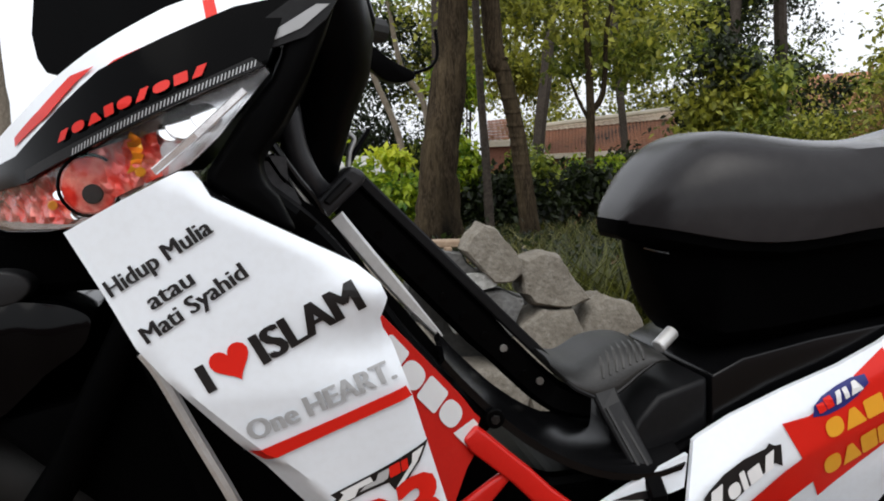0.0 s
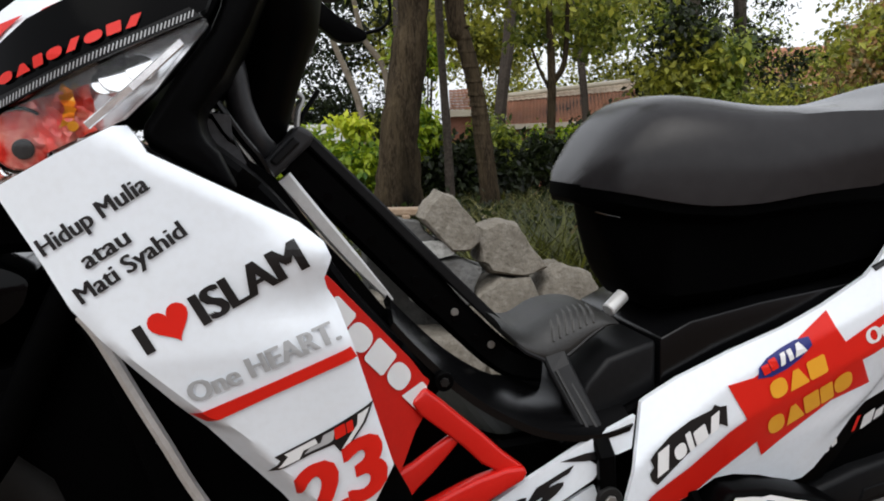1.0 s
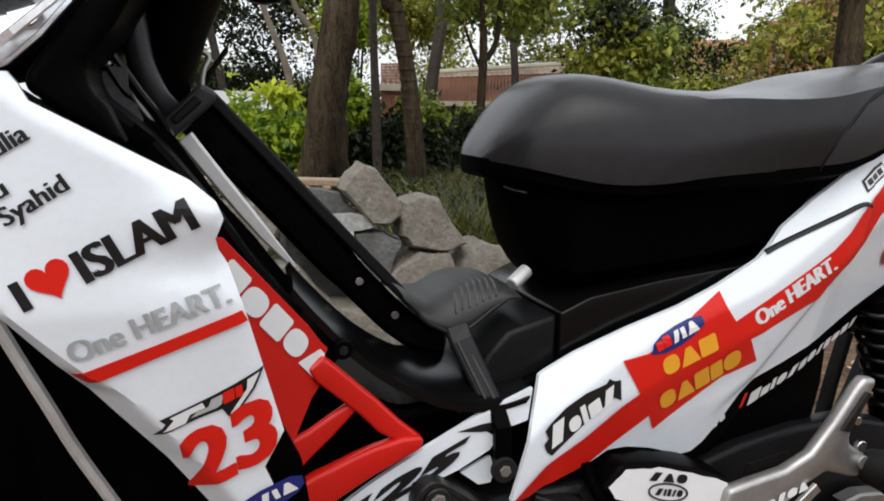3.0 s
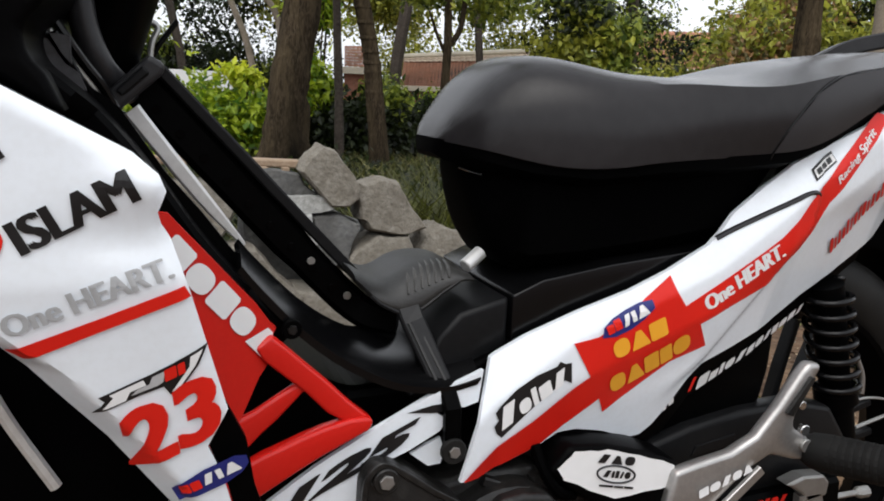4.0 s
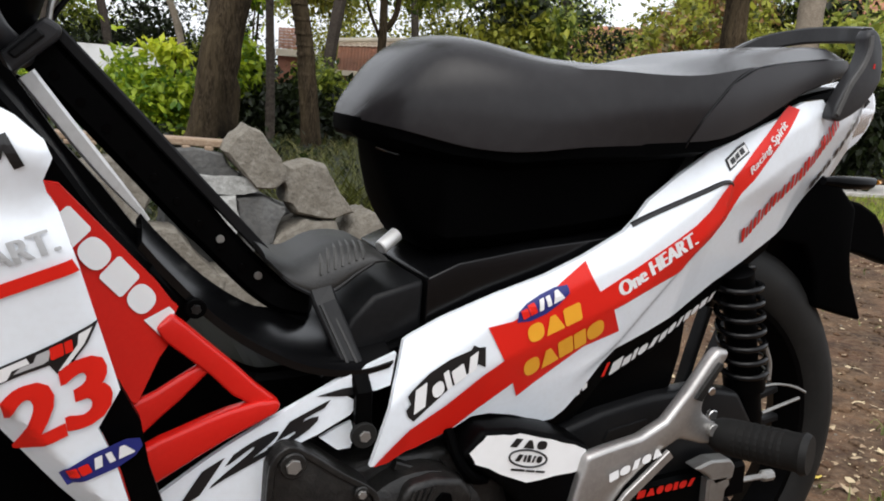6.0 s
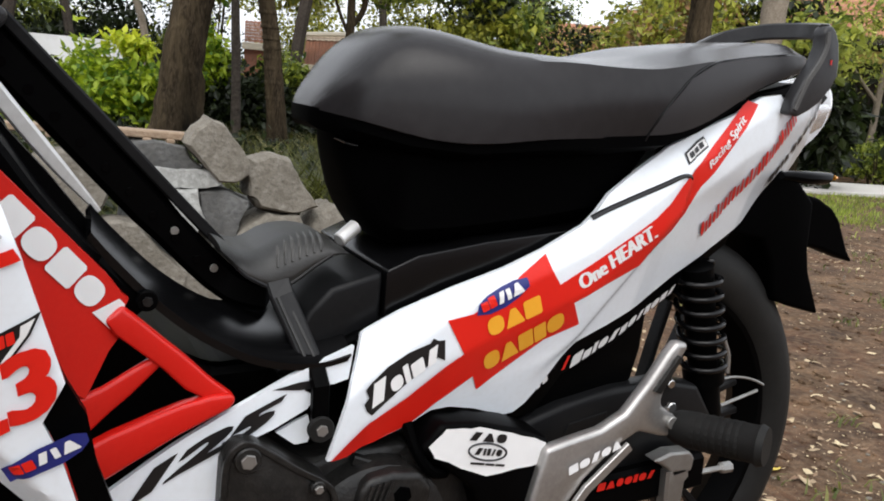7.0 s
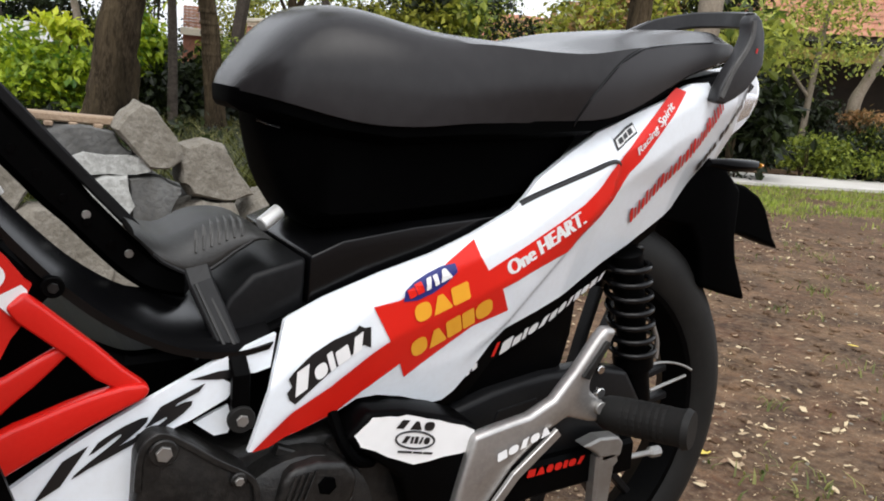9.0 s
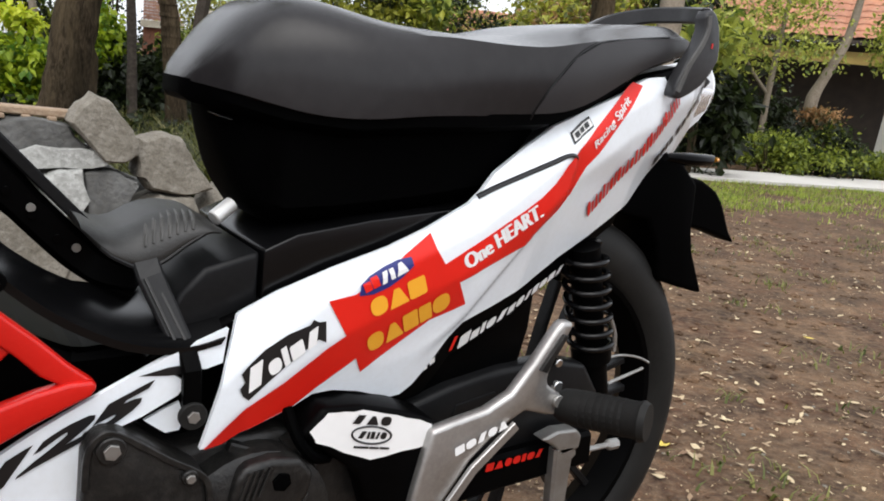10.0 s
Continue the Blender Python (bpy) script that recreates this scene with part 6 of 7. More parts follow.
tree("young garden tree with light green leaves", [(9.3, 6.35, -0.05), (9.33, 6.33, 0.6), (9.3, 6.3, 1.3), (9.4, 6.3, 2.6)], [0.05, 0.045, 0.04, 0.025], BARK_PALE, seed=9,
     limbs=[([(9.3, 6.3, 1.0), (9.0, 6.5, 1.4), (8.8, 6.6, 1.8)], [0.025, 0.02, 0.01])], crowns=[((9.0, 6.4, 1.75), (0.9, 0.9, 0.62), 2000, 0.075, LEAF_GARDEN), ((9.3, 6.3, 2.3), (0.8, 0.8, 0.5), 1300, 0.075, LEAF_GARDEN)])
tree("crooked garden tree before the porch", [(9.75, 5.85, -0.05), (9.72, 5.85, 0.5), (9.70, 5.9, 0.95), (9.80, 5.8, 1.4), (9.98, 5.72, 1.9), (10.1, 5.7, 2.8)], [0.10, 0.09, 0.085, 0.065, 0.055, 0.04], BARK_PALE, seed=10, rough=0.2,
     crowns=[((10.45, 5.2, 1.95), (0.45, 0.6, 0.5), 1700, 0.08, LEAF_GARDEN), ((9.9, 5.9, 2.75), (0.9, 0.9, 0.30), 900, 0.075, LEAF_GARDEN)])


def bush(label, centre, radius, count, size, mat, seed, clumps=14):
    b = tagged(new("bush"), label, "bush", "bushes")
    b.location = (centre[0], centre[1], 0)
    c = (0, 0, centre[2])
    rng = np.random.default_rng(seed)
    for k in range(5):
        a = rng.uniform(0, 6.28)
        part("stem", tube([(0.08 * math.cos(a), 0.08 * math.sin(a), -0.05), (radius[0] * 0.5 * math.cos(a), radius[1] * 0.5 * math.sin(a), centre[2] + radius[2] * 0.4)], [0.012, 0.006], 6), BARK, b)
    crown("crown", b, c, radius, count, size, mat, seed, clumps)
    return b


bush("bright yellow-green bush by the big tree", (0.0, 6.85, 0.42), (0.42, 0.4, 0.44), 5200, 0.085, LEAF_BRIGHT, 21, 22)
bush("tall yellow-green shoots above the bush", (0.16, 6.95, 0.84), (0.20, 0.2, 0.12), 420, 0.085, LEAF_YELLOW, 41, 9)
bush("bright green bush by the hedge", (-0.80, 7.2, 0.34), (0.66, 0.5, 0.31), 4600, 0.085, LEAF_BRIGHT, 22, 24)
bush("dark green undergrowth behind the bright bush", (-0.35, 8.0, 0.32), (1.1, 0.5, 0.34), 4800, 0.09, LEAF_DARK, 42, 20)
bush("bright green sprig behind the slim tree", (0.86, 7.3, 0.80), (0.26, 0.3, 0.40), 1900, 0.085, LEAF_BRIGHT, 23)
bush("yellow-green sprig high behind the slim tree", (0.98, 7.8, 1.62), (0.36, 0.3, 0.24), 900, 0.085, LEAF_BRIGHT, 43)
# near-black leaves stand for the shaded gap behind the palm
bush("hedge behind the palm, leaves darkened for shade", (1.22, 7.4, 0.36), (0.66, 0.5, 0.42), 7000, 0.085, LEAF_DARK, 24, 26)
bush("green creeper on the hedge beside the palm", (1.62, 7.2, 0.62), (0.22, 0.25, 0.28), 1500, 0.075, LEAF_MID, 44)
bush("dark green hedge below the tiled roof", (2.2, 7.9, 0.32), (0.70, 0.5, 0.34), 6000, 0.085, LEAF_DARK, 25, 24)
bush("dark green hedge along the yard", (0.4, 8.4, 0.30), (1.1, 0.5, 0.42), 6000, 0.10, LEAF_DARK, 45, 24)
bush("light green bush at the small tree's foot", (2.80, 8.9, 0.52), (0.62, 0.5, 0.26), 3600, 0.075, LEAF_BRIGHT, 26)
bush("green bush before the tiled roof", (1.75, 8.8, 0.42), (0.7, 0.5, 0.30), 4000, 0.08, LEAF_MID, 27)
bush("dark green hedge by the yard", (3.9, 9.0, 0.40), (1.0, 0.6, 0.45), 6000, 0.09, LEAF_DARK, 28, 24)
bush("mixed hedge by the yard", (5.4, 8.9, 0.55), (1.1, 0.7, 0.6), 6000, 0.09, LEAF_MID, 29, 26)
bush("tall pale green hedge behind the yard", (7.2, 8.6, 0.75), (1.2, 0.9, 0.70), 5600, 0.085, LEAF_GARDEN, 30, 30)
bush("rusty brown sprays in the tall hedge", (6.8, 8.1, 1.15), (0.9, 0.5, 0.45), 260, 0.085, LEAF_RED, 61, 12)
bush("olive green hedge beside the yard", (6.3, 8.3, 0.6), (1.0, 0.7, 0.65), 5000, 0.09, LEAF_OLIVE, 31, 24)
bush("garden shrub with bright leaves", (8.0, 6.9, 0.75), (0.9, 0.7, 0.75), 4600, 0.08, LEAF_GARDEN, 32, 24)
bush("low green shrub beside the path", (8.6, 5.62, 0.28), (0.55, 0.4, 0.26), 3600, 0.065, LEAF_MID, 33, 20)
bush("low dark shrub beside the path", (9.5, 5.55, 0.34), (0.55, 0.45, 0.34), 4200, 0.07, LEAF_DARK, 34, 20)
bush("sparse green shrub beside the path", (9.4, 5.4, 0.34), (0.6, 0.4, 0.32), 1200, 0.07, LEAF_MID, 62, 14)
bush("low rusty shrub under the garden tree", (9.75, 5.75, 0.72), (0.3, 0.3, 0.22), 1000, 0.07, LEAF_RED, 35)
bush("low green shrub beside the path", (11.0, 5.6, 0.22), (0.7, 0.5, 0.2), 1500, 0.09, LEAF_MID, 36)

bush("dark plant with long strap leaves", (6.6, 5.3, 0.85), (0.55, 0.45, 0.80), 3400, 0.15, LEAF_DARK, 51, 20)
bush("pale long leaves on the dark plant", (6.5, 5.1, 1.40), (0.45, 0.35, 0.36), 420, 0.15, LEAF_GARDEN, 52, 14)
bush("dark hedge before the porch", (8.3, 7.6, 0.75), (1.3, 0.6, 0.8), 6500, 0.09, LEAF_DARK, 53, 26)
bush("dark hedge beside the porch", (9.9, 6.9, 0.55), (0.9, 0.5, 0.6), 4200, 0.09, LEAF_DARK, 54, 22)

# far woods: one mass of leaves with dark stems
EYE_AT = (-0.8, -0.84, 0.8)
SKYLINE = ((-25, -3), (-6, -2), (-3, 6), (0, 9), (4, 10), (9, 12), (30, 13), (33.4, 10), (34.6, 2.6), (36.5, 3.2), (38.6, 3.6), (40, 7), (46, 9), (52, 12), (75, 13))
rng = np.random.default_rng(77)
LOTS = {LEAF_DARK: [], LEAF_MID: [], LEAF_OLIVE: [], LEAF_RED: []}
for az in np.arange(-22, 72, 1.15):
    for layer in range(3):
        d = (11.5 + 1.5 * rng.random(), 15 + 2 * rng.random(), 21 + 3 * rng.random())[layer]
        if layer == 0 and (az < 27.5 or 33.5 < az < 39):
            continue
        if az > 50:
            if layer == 0:
                continue
            d += 6
        top = 0.8 + d * math.tan(radians(lerp(SKYLINE, az) * (0.75, 0.95, 1.0)[layer] * rng.uniform(0.85, 1.05)))
        r = 0.046 * d
        x, y = EYE_AT[0] + d * math.sin(radians(az)), EYE_AT[1] + d * math.cos(radians(az))
        z = 2.0 if layer == 1 and 10 < az < 28.5 else -1.2
        while z < top - r * 0.6:
            rise = math.degrees(math.atan2(z - 0.8, d))
            gap = noise.noise((az * (0.55 if az < 10 else 0.21), rise * (0.8 if az < 10 else 0.34), 3.1 + layer * 0.45))
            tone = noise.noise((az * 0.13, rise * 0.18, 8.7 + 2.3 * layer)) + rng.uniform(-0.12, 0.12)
            if z > 1.0 and gap > (-0.19 if az < 10 else 0.12 if 19 < az < 30 else 0.04):
                z += r * 1.1
                continue
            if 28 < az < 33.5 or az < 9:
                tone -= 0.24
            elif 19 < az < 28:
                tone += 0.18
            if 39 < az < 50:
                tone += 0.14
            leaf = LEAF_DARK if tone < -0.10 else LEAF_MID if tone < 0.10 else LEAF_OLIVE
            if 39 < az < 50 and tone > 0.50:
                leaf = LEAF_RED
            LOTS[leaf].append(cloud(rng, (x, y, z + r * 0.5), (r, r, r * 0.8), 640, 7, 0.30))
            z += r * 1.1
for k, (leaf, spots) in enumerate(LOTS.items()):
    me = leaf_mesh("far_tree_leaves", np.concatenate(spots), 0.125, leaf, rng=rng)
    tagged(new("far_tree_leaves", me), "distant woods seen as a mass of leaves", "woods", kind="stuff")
bm = bmesh.new()
for k, (x, y, lean) in enumerate(((-4.2, 13, 0.2), (-2.2, 14.5, -0.3), (-1.0, 13.5, 0.4), (0.2, 14.0, -0.4), (1.8, 13.8, 0.1), (3.4, 13.0, 0.3), (5.0, 12.6, -0.2), (6.3, 11.8, 0.2), (7.6, 12.0, -0.1), (10.5, 12.0, 0.2), (13.0, 10.8, 0.2))):
    tube(smooth_line([(x, y, -1.9), (x + lean * 0.3, y, 0.8), (x + lean, y, 2.4), (x + lean * 1.6, y, 4.5)], 4), 0.07 + 0.02 * (k % 3), 8, bm)
tagged(part("far_stems", bm, BARK_DARK, None), "dark distant tree stems", "woods", kind="stuff")

# ---- stones ----
def stone(label, outline, y, thick, mat, seed, turn=0.0):
    """A broken block: its face outline in x and z, drawn back in depth, with chipped uneven sides."""
    cx, cz = sum(p[0] for p in outline) / len(outline), sum(p[1] for p in outline) / len(outline)
    rng = random.Random(seed)
    pts = []
    for (x, z), (u, w) in zip(outline, outline[1:] + outline[:1]):
        pts += [(x, z), ((x + u) / 2 + rng.uniform(-0.006, 0.006), (z + w) / 2 + rng.uniform(-0.006, 0.006))]
    rings = []
    for d, k in ((0.0, 0.90), (0.010, 0.975), (0.05 * thick / 0.15, 1.0), (thick * 0.6, 0.97), (thick * 0.92, 0.86), (thick, 0.6)):
        rings.append([Vector(((x - cx) * k, d - thick / 2 + (z - cz) * 0.25, (z - cz) * k)) for x, z in pts])
    bm = loft(rings)
    bmesh.ops.triangulate(bm, faces=[f for f in bm.faces if len(f.verts) > 4])
    bmesh.ops.subdivide_edges(bm, edges=bm.edges[:], cuts=2, use_grid_fill=True)
    for v in bm.verts:
        p = v.co * 9 + Vector((seed * 3.1, seed, 0))
        v.co += v.co.normalized() * (0.012 * noise.noise(p) + 0.006 * noise.noise(p * 3) + 0.003 * noise.noise(p * 8))
        v.co = Matrix.Rotation(turn, 3, "Z") @ v.co
    ob = part("stone", bm, mat, None, smooth=True, sharp=0.55)
    ob.location = (cx, y, cz)
    return tagged(ob, label, "stone", "stones in the pile")


stone("pale grey broken stone standing on the pile", [(-0.335, 0.545), (-0.27, 0.625), (-0.235, 0.610), (-0.17, 0.53), (-0.155, 0.465), (-0.20, 0.440), (-0.25, 0.445)], 1.60, 0.16, STONE, 1)
stone("pale grey squared stone leaning on the pile", [(-0.175, 0.485), (-0.155, 0.510), (-0.10, 0.525), (-0.03, 0.510), (0.00, 0.455), (0.055, 0.375), (-0.03, 0.355), (-0.13, 0.370), (-0.165, 0.400)], 1.60, 0.17, STONE, 2)
stone("grey stone low in the pile", [(-0.235, 0.24), (-0.19, 0.31), (-0.10, 0.362), (-0.01, 0.352), (0.025, 0.27), (0.02, 0.19), (-0.10, 0.16)], 1.56, 0.20, STONE, 3)
stone("grey stone at the pile's end", [(0.01, 0.27), (0.06, 0.36), (0.11, 0.385), (0.20, 0.345), (0.23, 0.25), (0.20, 0.14), (0.05, 0.14)], 1.60, 0.20, STONE, 4)
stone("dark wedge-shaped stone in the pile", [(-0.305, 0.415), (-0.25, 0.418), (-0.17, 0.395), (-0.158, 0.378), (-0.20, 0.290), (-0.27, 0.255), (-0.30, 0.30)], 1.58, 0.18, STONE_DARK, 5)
stone("pale whitish stone in the pile", [(-0.415, 0.395), (-0.36, 0.42), (-0.305, 0.425), (-0.285, 0.34), (-0.32, 0.29), (-0.38, 0.31)], 1.56, 0.17, STONE_PALE, 6)
stone("blue-grey flat stone in the pile", [(-0.49, 0.455), (-0.42, 0.480), (-0.30, 0.475), (-0.225, 0.468), (-0.215, 0.447), (-0.24, 0.432), (-0.30, 0.420), (-0.46, 0.415)], 1.62, 0.2, STONE_PALE, 7)
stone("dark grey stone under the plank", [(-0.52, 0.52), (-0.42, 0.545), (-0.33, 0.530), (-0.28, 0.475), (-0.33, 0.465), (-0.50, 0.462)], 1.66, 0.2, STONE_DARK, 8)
stone("grey slab at the pile's foot", [(-0.62, 0.27), (-0.55, 0.335), (-0.47, 0.33), (-0.34, 0.19), (-0.36, 0.13), (-0.52, 0.13)], 1.54, 0.2, STONE, 9)
stone("grey stone at the pile's foot", [(-0.42, 0.16), (-0.36, 0.215), (-0.24, 0.20), (-0.17, 0.12), (-0.22, 0.0), (-0.40, -0.02)], 1.52, 0.22, STONE, 10)
stone("grey stone at the pile's foot", [(-0.66, 0.12), (-0.58, 0.19), (-0.46, 0.17), (-0.42, 0.06), (-0.46, -0.02), (-0.64, -0.02)], 1.52, 0.22, STONE, 11)
stone("grey stone at the pile's foot", [(-0.18, 0.12), (-0.10, 0.18), (0.04, 0.16), (0.08, 0.05), (0.04, -0.02), (-0.16, -0.02)], 1.54, 0.22, STONE, 12)
stone("grey stone at the pile's foot", [(0.06, 0.10), (0.12, 0.17), (0.24, 0.15), (0.28, 0.04), (0.24, -0.02), (0.08, -0.02)], 1.60, 0.22, STONE, 13)
stone("pale stone behind the pile", [(-0.75, 0.44), (-0.70, 0.50), (-0.58, 0.50), (-0.52, 0.43), (-0.58, 0.30), (-0.72, 0.30)], 1.66, 0.2, STONE, 14)
stone("grey stone behind the pile", [(-0.80, 0.26), (-0.72, 0.32), (-0.62, 0.30), (-0.60, 0.05), (-0.66, -0.02), (-0.80, -0.02)], 1.62, 0.25, STONE, 15)
# this dark block is added to fill the shadowed gaps between the stones
stone("added dark filler stone for shadow in the pile", [(-0.50, 0.12), (-0.48, 0.42), (-0.36, 0.47), (-0.20, 0.40), (-0.06, 0.345), (0.05, 0.25), (0.08, 0.12), (-0.2, 0.02)], 1.80, 0.2, STONE_DARK, 16)
bm = band([(-0.80, 1.70, 0.558), (-0.55, 1.68, 0.560), (-0.315, 1.64, 0.556)], 0.07, 0.022)
plank = tagged(part("plank", bm, PLANK, None, smooth=True), "weathered wooden plank lying on the stones", "plank")
for k in range(7):
    part("cleat", box((-0.74 + 0.062 * k, 1.655 - 0.008 * k, 0.543), (0.022, 0.03, 0.012), 0.003), PLANK, plank)

# ---- houses ----
def tiled_roof(parent, eave_a, eave_b, ridge_a, ridge_b, cols, rows, mat=TILE):
    """Rows of curved clay tiles between an eave and a ridge, and a slab below them."""
    a, b, c, d = (Vector(p) for p in (eave_a, eave_b, ridge_a, ridge_b))
    nrm = (b - a).cross(c - a).normalized()
    if nrm.z < 0:
        nrm = -nrm
    bm = bmesh.new()
    for r in range(rows):
        for q in range(cols):
            u0, u1, v0, v1 = q / cols, (q + 1) / cols, r / rows, (r + 1.15) / rows
            ring = []
            for v, lift in ((v0, 0.035), (v1, 0.0)):
                for s in range(5):
                    u = u0 + (u1 - u0) * s / 4
                    p = (a.lerp(b, u)).lerp(c.lerp(d, u), v)
                    ring.append(bm.verts.new(p + nrm * (lift * 0.4 + 0.018 * math.sin(math.pi * s / 4))))
            for s in range(4):
                bm.faces.new((ring[s], ring[s + 1], ring[s + 6], ring[s + 5]))
    tagged(part("roof_tiles", bm, mat, parent, smooth=True), kind="stuff")


house = tagged(new("house"), "low house with an old clay-tiled roof behind the hedge", "house")
EA, EB, RA, RB = (4.22, 14.9, 0.83), (6.35, 13.35, 0.86), (4.72, 16.3, 1.42), (6.95, 14.8, 1.62)
MA, MB = Vector(EA).lerp(Vector(RA), 0.84), Vector(EB).lerp(Vector(RB), 0.78)
PA, PB = Vector(EA).lerp(Vector(RA), 0.80) + Vector((0, 0, 0.02)), Vector(EB).lerp(Vector(RB), 0.74) + Vector((0, 0, 0.02))
tiled_roof(house, EA, EB, MA, MB, 38, 15)
tiled_roof(house, PA, PB, RA, RB, 22, 2, TILE_PALE)
part("roof_deck", loft([[Vector(p) + Vector((0, 0, h)) for p in (EA, EB, RB, RA)] for h in (-0.09, -0.01)]), DARK_WOOD, house)
part("fascia", band([Vector(EA) + Vector((0, 0, -0.03)), Vector(EB) + Vector((0, 0, -0.03))], 0.04, 0.10, across=(0.4, 0.9, 0)), PLASTER, house, "pale eaves board")
part("ridge_cap", tube([Vector(RA) + Vector((0, 0, 0.03)), Vector(RB) + Vector((0, 0, 0.03))], 0.07, 8), PLASTER, house, "pale ridge tiles")
part("wall", loft([[(4.3, 15.1, z), (6.3, 13.7, z), (6.8, 14.8, z), (4.8, 16.2, z)] for z in (-1.9, 0.80)]), BRICK, house, "weathered brick wall")
part("gable", loft([[(6.36, 13.4, 0.80), (6.92, 14.8, 1.58), (6.86, 14.8, 0.6), (6.36, 13.5, 0.6)], [(6.30, 13.42, 0.80), (6.86, 14.82, 1.58), (6.80, 14.82, 0.6), (6.30, 13.52, 0.6)]]), PLASTER, house)

shed = tagged(new("house"), "small shed with a clay-tiled roof behind the trees", "house")
tiled_roof(shed, (3.12, 15.05, 1.14), (3.75, 14.8, 1.14), (3.40, 16.22, 1.58), (3.95, 16.0, 1.60), 7, 7)
part("fascia", band([(3.08, 15.05, 1.09), (3.78, 14.75, 1.09)], 0.04, 0.13, across=(0.4, 0.9, 0)), PLASTER, shed, "pale eaves board")
part("wall", loft([[(3.15, 15.15, z), (3.7, 14.95, z), (4.0, 16.0, z), (3.45, 16.2, z)] for z in (-1.9, 1.1)]), BRICK, shed)

porch = tagged(new("house"), "house with a red tiled roof and a dark open porch", "house")
F = Matrix.Translation((12.6, 7.2, 0)) @ Matrix.Rotation(radians(-62), 4, "Z")
def at_porch(x, y, z):
    return F @ Vector((x, y, z))
tiled_roof(porch, at_porch(-3.2, 0.0, 2.12), at_porch(4.0, 0.0, 2.12), at_porch(-3.2, 2.6, 3.7), at_porch(4.0, 2.6, 3.7), 34, 12)
part("roof_deck", loft([[at_porch(-3.2, 0, 2.02 + h), at_porch(4.0, 0, 2.02 + h), at_porch(4.0, 2.6, 3.6 + h), at_porch(-3.2, 2.6, 3.6 + h)] for h in (0, 0.06)]), DARK_WOOD, porch)
part("beam", loft([[at_porch(-3.2, y, 1.72), at_porch(4.0, y, 1.72), at_porch(4.0, y, 1.92), at_porch(-3.2, y, 1.92)] for y in (0.25, 0.33)]), YELLOW_WOOD, porch, "ochre painted beam")
part("back_wall", loft([[at_porch(-3.2, y, -0.1), at_porch(4.0, y, -0.1), at_porch(4.0, y, 2.2), at_porch(-3.2, y, 2.2)] for y in (2.3, 2.45)]), DARK_WOOD, porch)
part("end_wall", loft([[at_porch(x, 0.3, -0.1), at_porch(x, 2.4, -0.1), at_porch(x, 2.4, 2.2), at_porch(x, 0.3, 2.2)] for x in (-3.2, -3.05)]), DARK_WOOD, porch)
part("porch_floor", loft([[at_porch(-3.2, 0.2, z), at_porch(4.0, 0.2, z), at_porch(4.0, 2.4, z), at_porch(-3.2, 2.4, z)] for z in (-0.1, 0.12)]), CONCRETE, porch)
for x in (-2.2, 3.0):
    part("porch_post", loft([[at_porch(x + dx, 0.3 + dy, z) for dx, dy in ((-0.06, -0.06), (0.06, -0.06), (0.06, 0.06), (-0.06, 0.06))] for z in (0.1, 1.75)]), DARK_WOOD, porch)
pillar = tagged(new("garden_pillar"), "pale concrete garden pillar with a stepped foot", "pillar")
pillar.location = (11.48, 5.70, 0)
for nm, z0, z1, w0, w1 in (("foot", -0.05, 0.16, 0.22, 0.22), ("step", 0.16, 0.24, 0.17, 0.16), ("shaft", 0.24, 1.12, 0.12, 0.085)):
    part(nm, loft([[(sx * w, sy * w, z) for sx, sy in ((-1, -1), (1, -1), (1, 1), (-1, 1))] for z, w in ((z0, w0), (z1, w1))]), CONCRETE, pillar)
hut = tagged(new("house"), "distant house with a red tiled roof among trees", "house")
tiled_roof(hut, (12.8, 20.6, 1.7), (17.0, 18.2, 1.7), (14.0, 22.0, 2.9), (17.6, 20.0, 2.9), 24, 10)
part("wall", loft([[(13.0, 20.8, z), (17.0, 18.5, z), (17.6, 20.0, z), (14.0, 22.0, z)] for z in (-1, 1.7)]), PLASTER, hut)
tagged(part("garden_wall", loft([[(-1.4, 13.6, z), (0.9, 13.4, z), (0.9, 13.5, z), (-1.4, 13.7, z)] for z in (-2, 0.93)]), WHITE_WALL, None), "long white garden wall far behind the trees", "wall", kind="structure")
# unseen brick wall added behind the camera to darken low reflections
tagged(part("reflection_wall", loft([[(-24, -13.6, z), (26, -13.0, z), (26, -13.25, z), (-24, -13.85, z)] for z in (-0.2, 1.9)]), BRICK, None), "added unseen brick wall that darkens low reflections", "wall", kind="structure")

# ---- small things on the ground ----
def blades(name, spots, height, width, mat, seed, bend=0.5):
    """Grass blades, each a bent strip of two faces."""
    rng = np.random.default_rng(seed)
    p = np.asarray(spots)
    n = len(p)
    a = rng.uniform(0, 2 * math.pi, n)
    out = np.stack([np.cos(a), np.sin(a), np.zeros(n)], 1)
    side = np.stack([-np.sin(a), np.cos(a), np.zeros(n)], 1)
    h = (height * rng.uniform(0.45, 1.2, n))[:, None]
    w = (width * rng.uniform(0.7, 1.2, n))[:, None] / 2
    up = np.array([0, 0, 1.0])
    mid = p + up * h * 0.6 + out * h * bend * 0.25
    tip = p + up * h * 0.95 + out * h * bend
    v = np.stack([p - side * w, p + side * w, mid + side * w * 0.7, mid - side * w * 0.7, tip], 1).reshape(-1, 3)
    f = []
    for k in range(n):
        o = k * 5
        f += [(o, o + 1, o + 2, o + 3), (o + 3, o + 2, o + 4)]
    me = bpy.data.meshes.new(name)
    me.from_pydata(v.tolist(), [], f)
    me.materials.append(mat)
    return new(name, me)


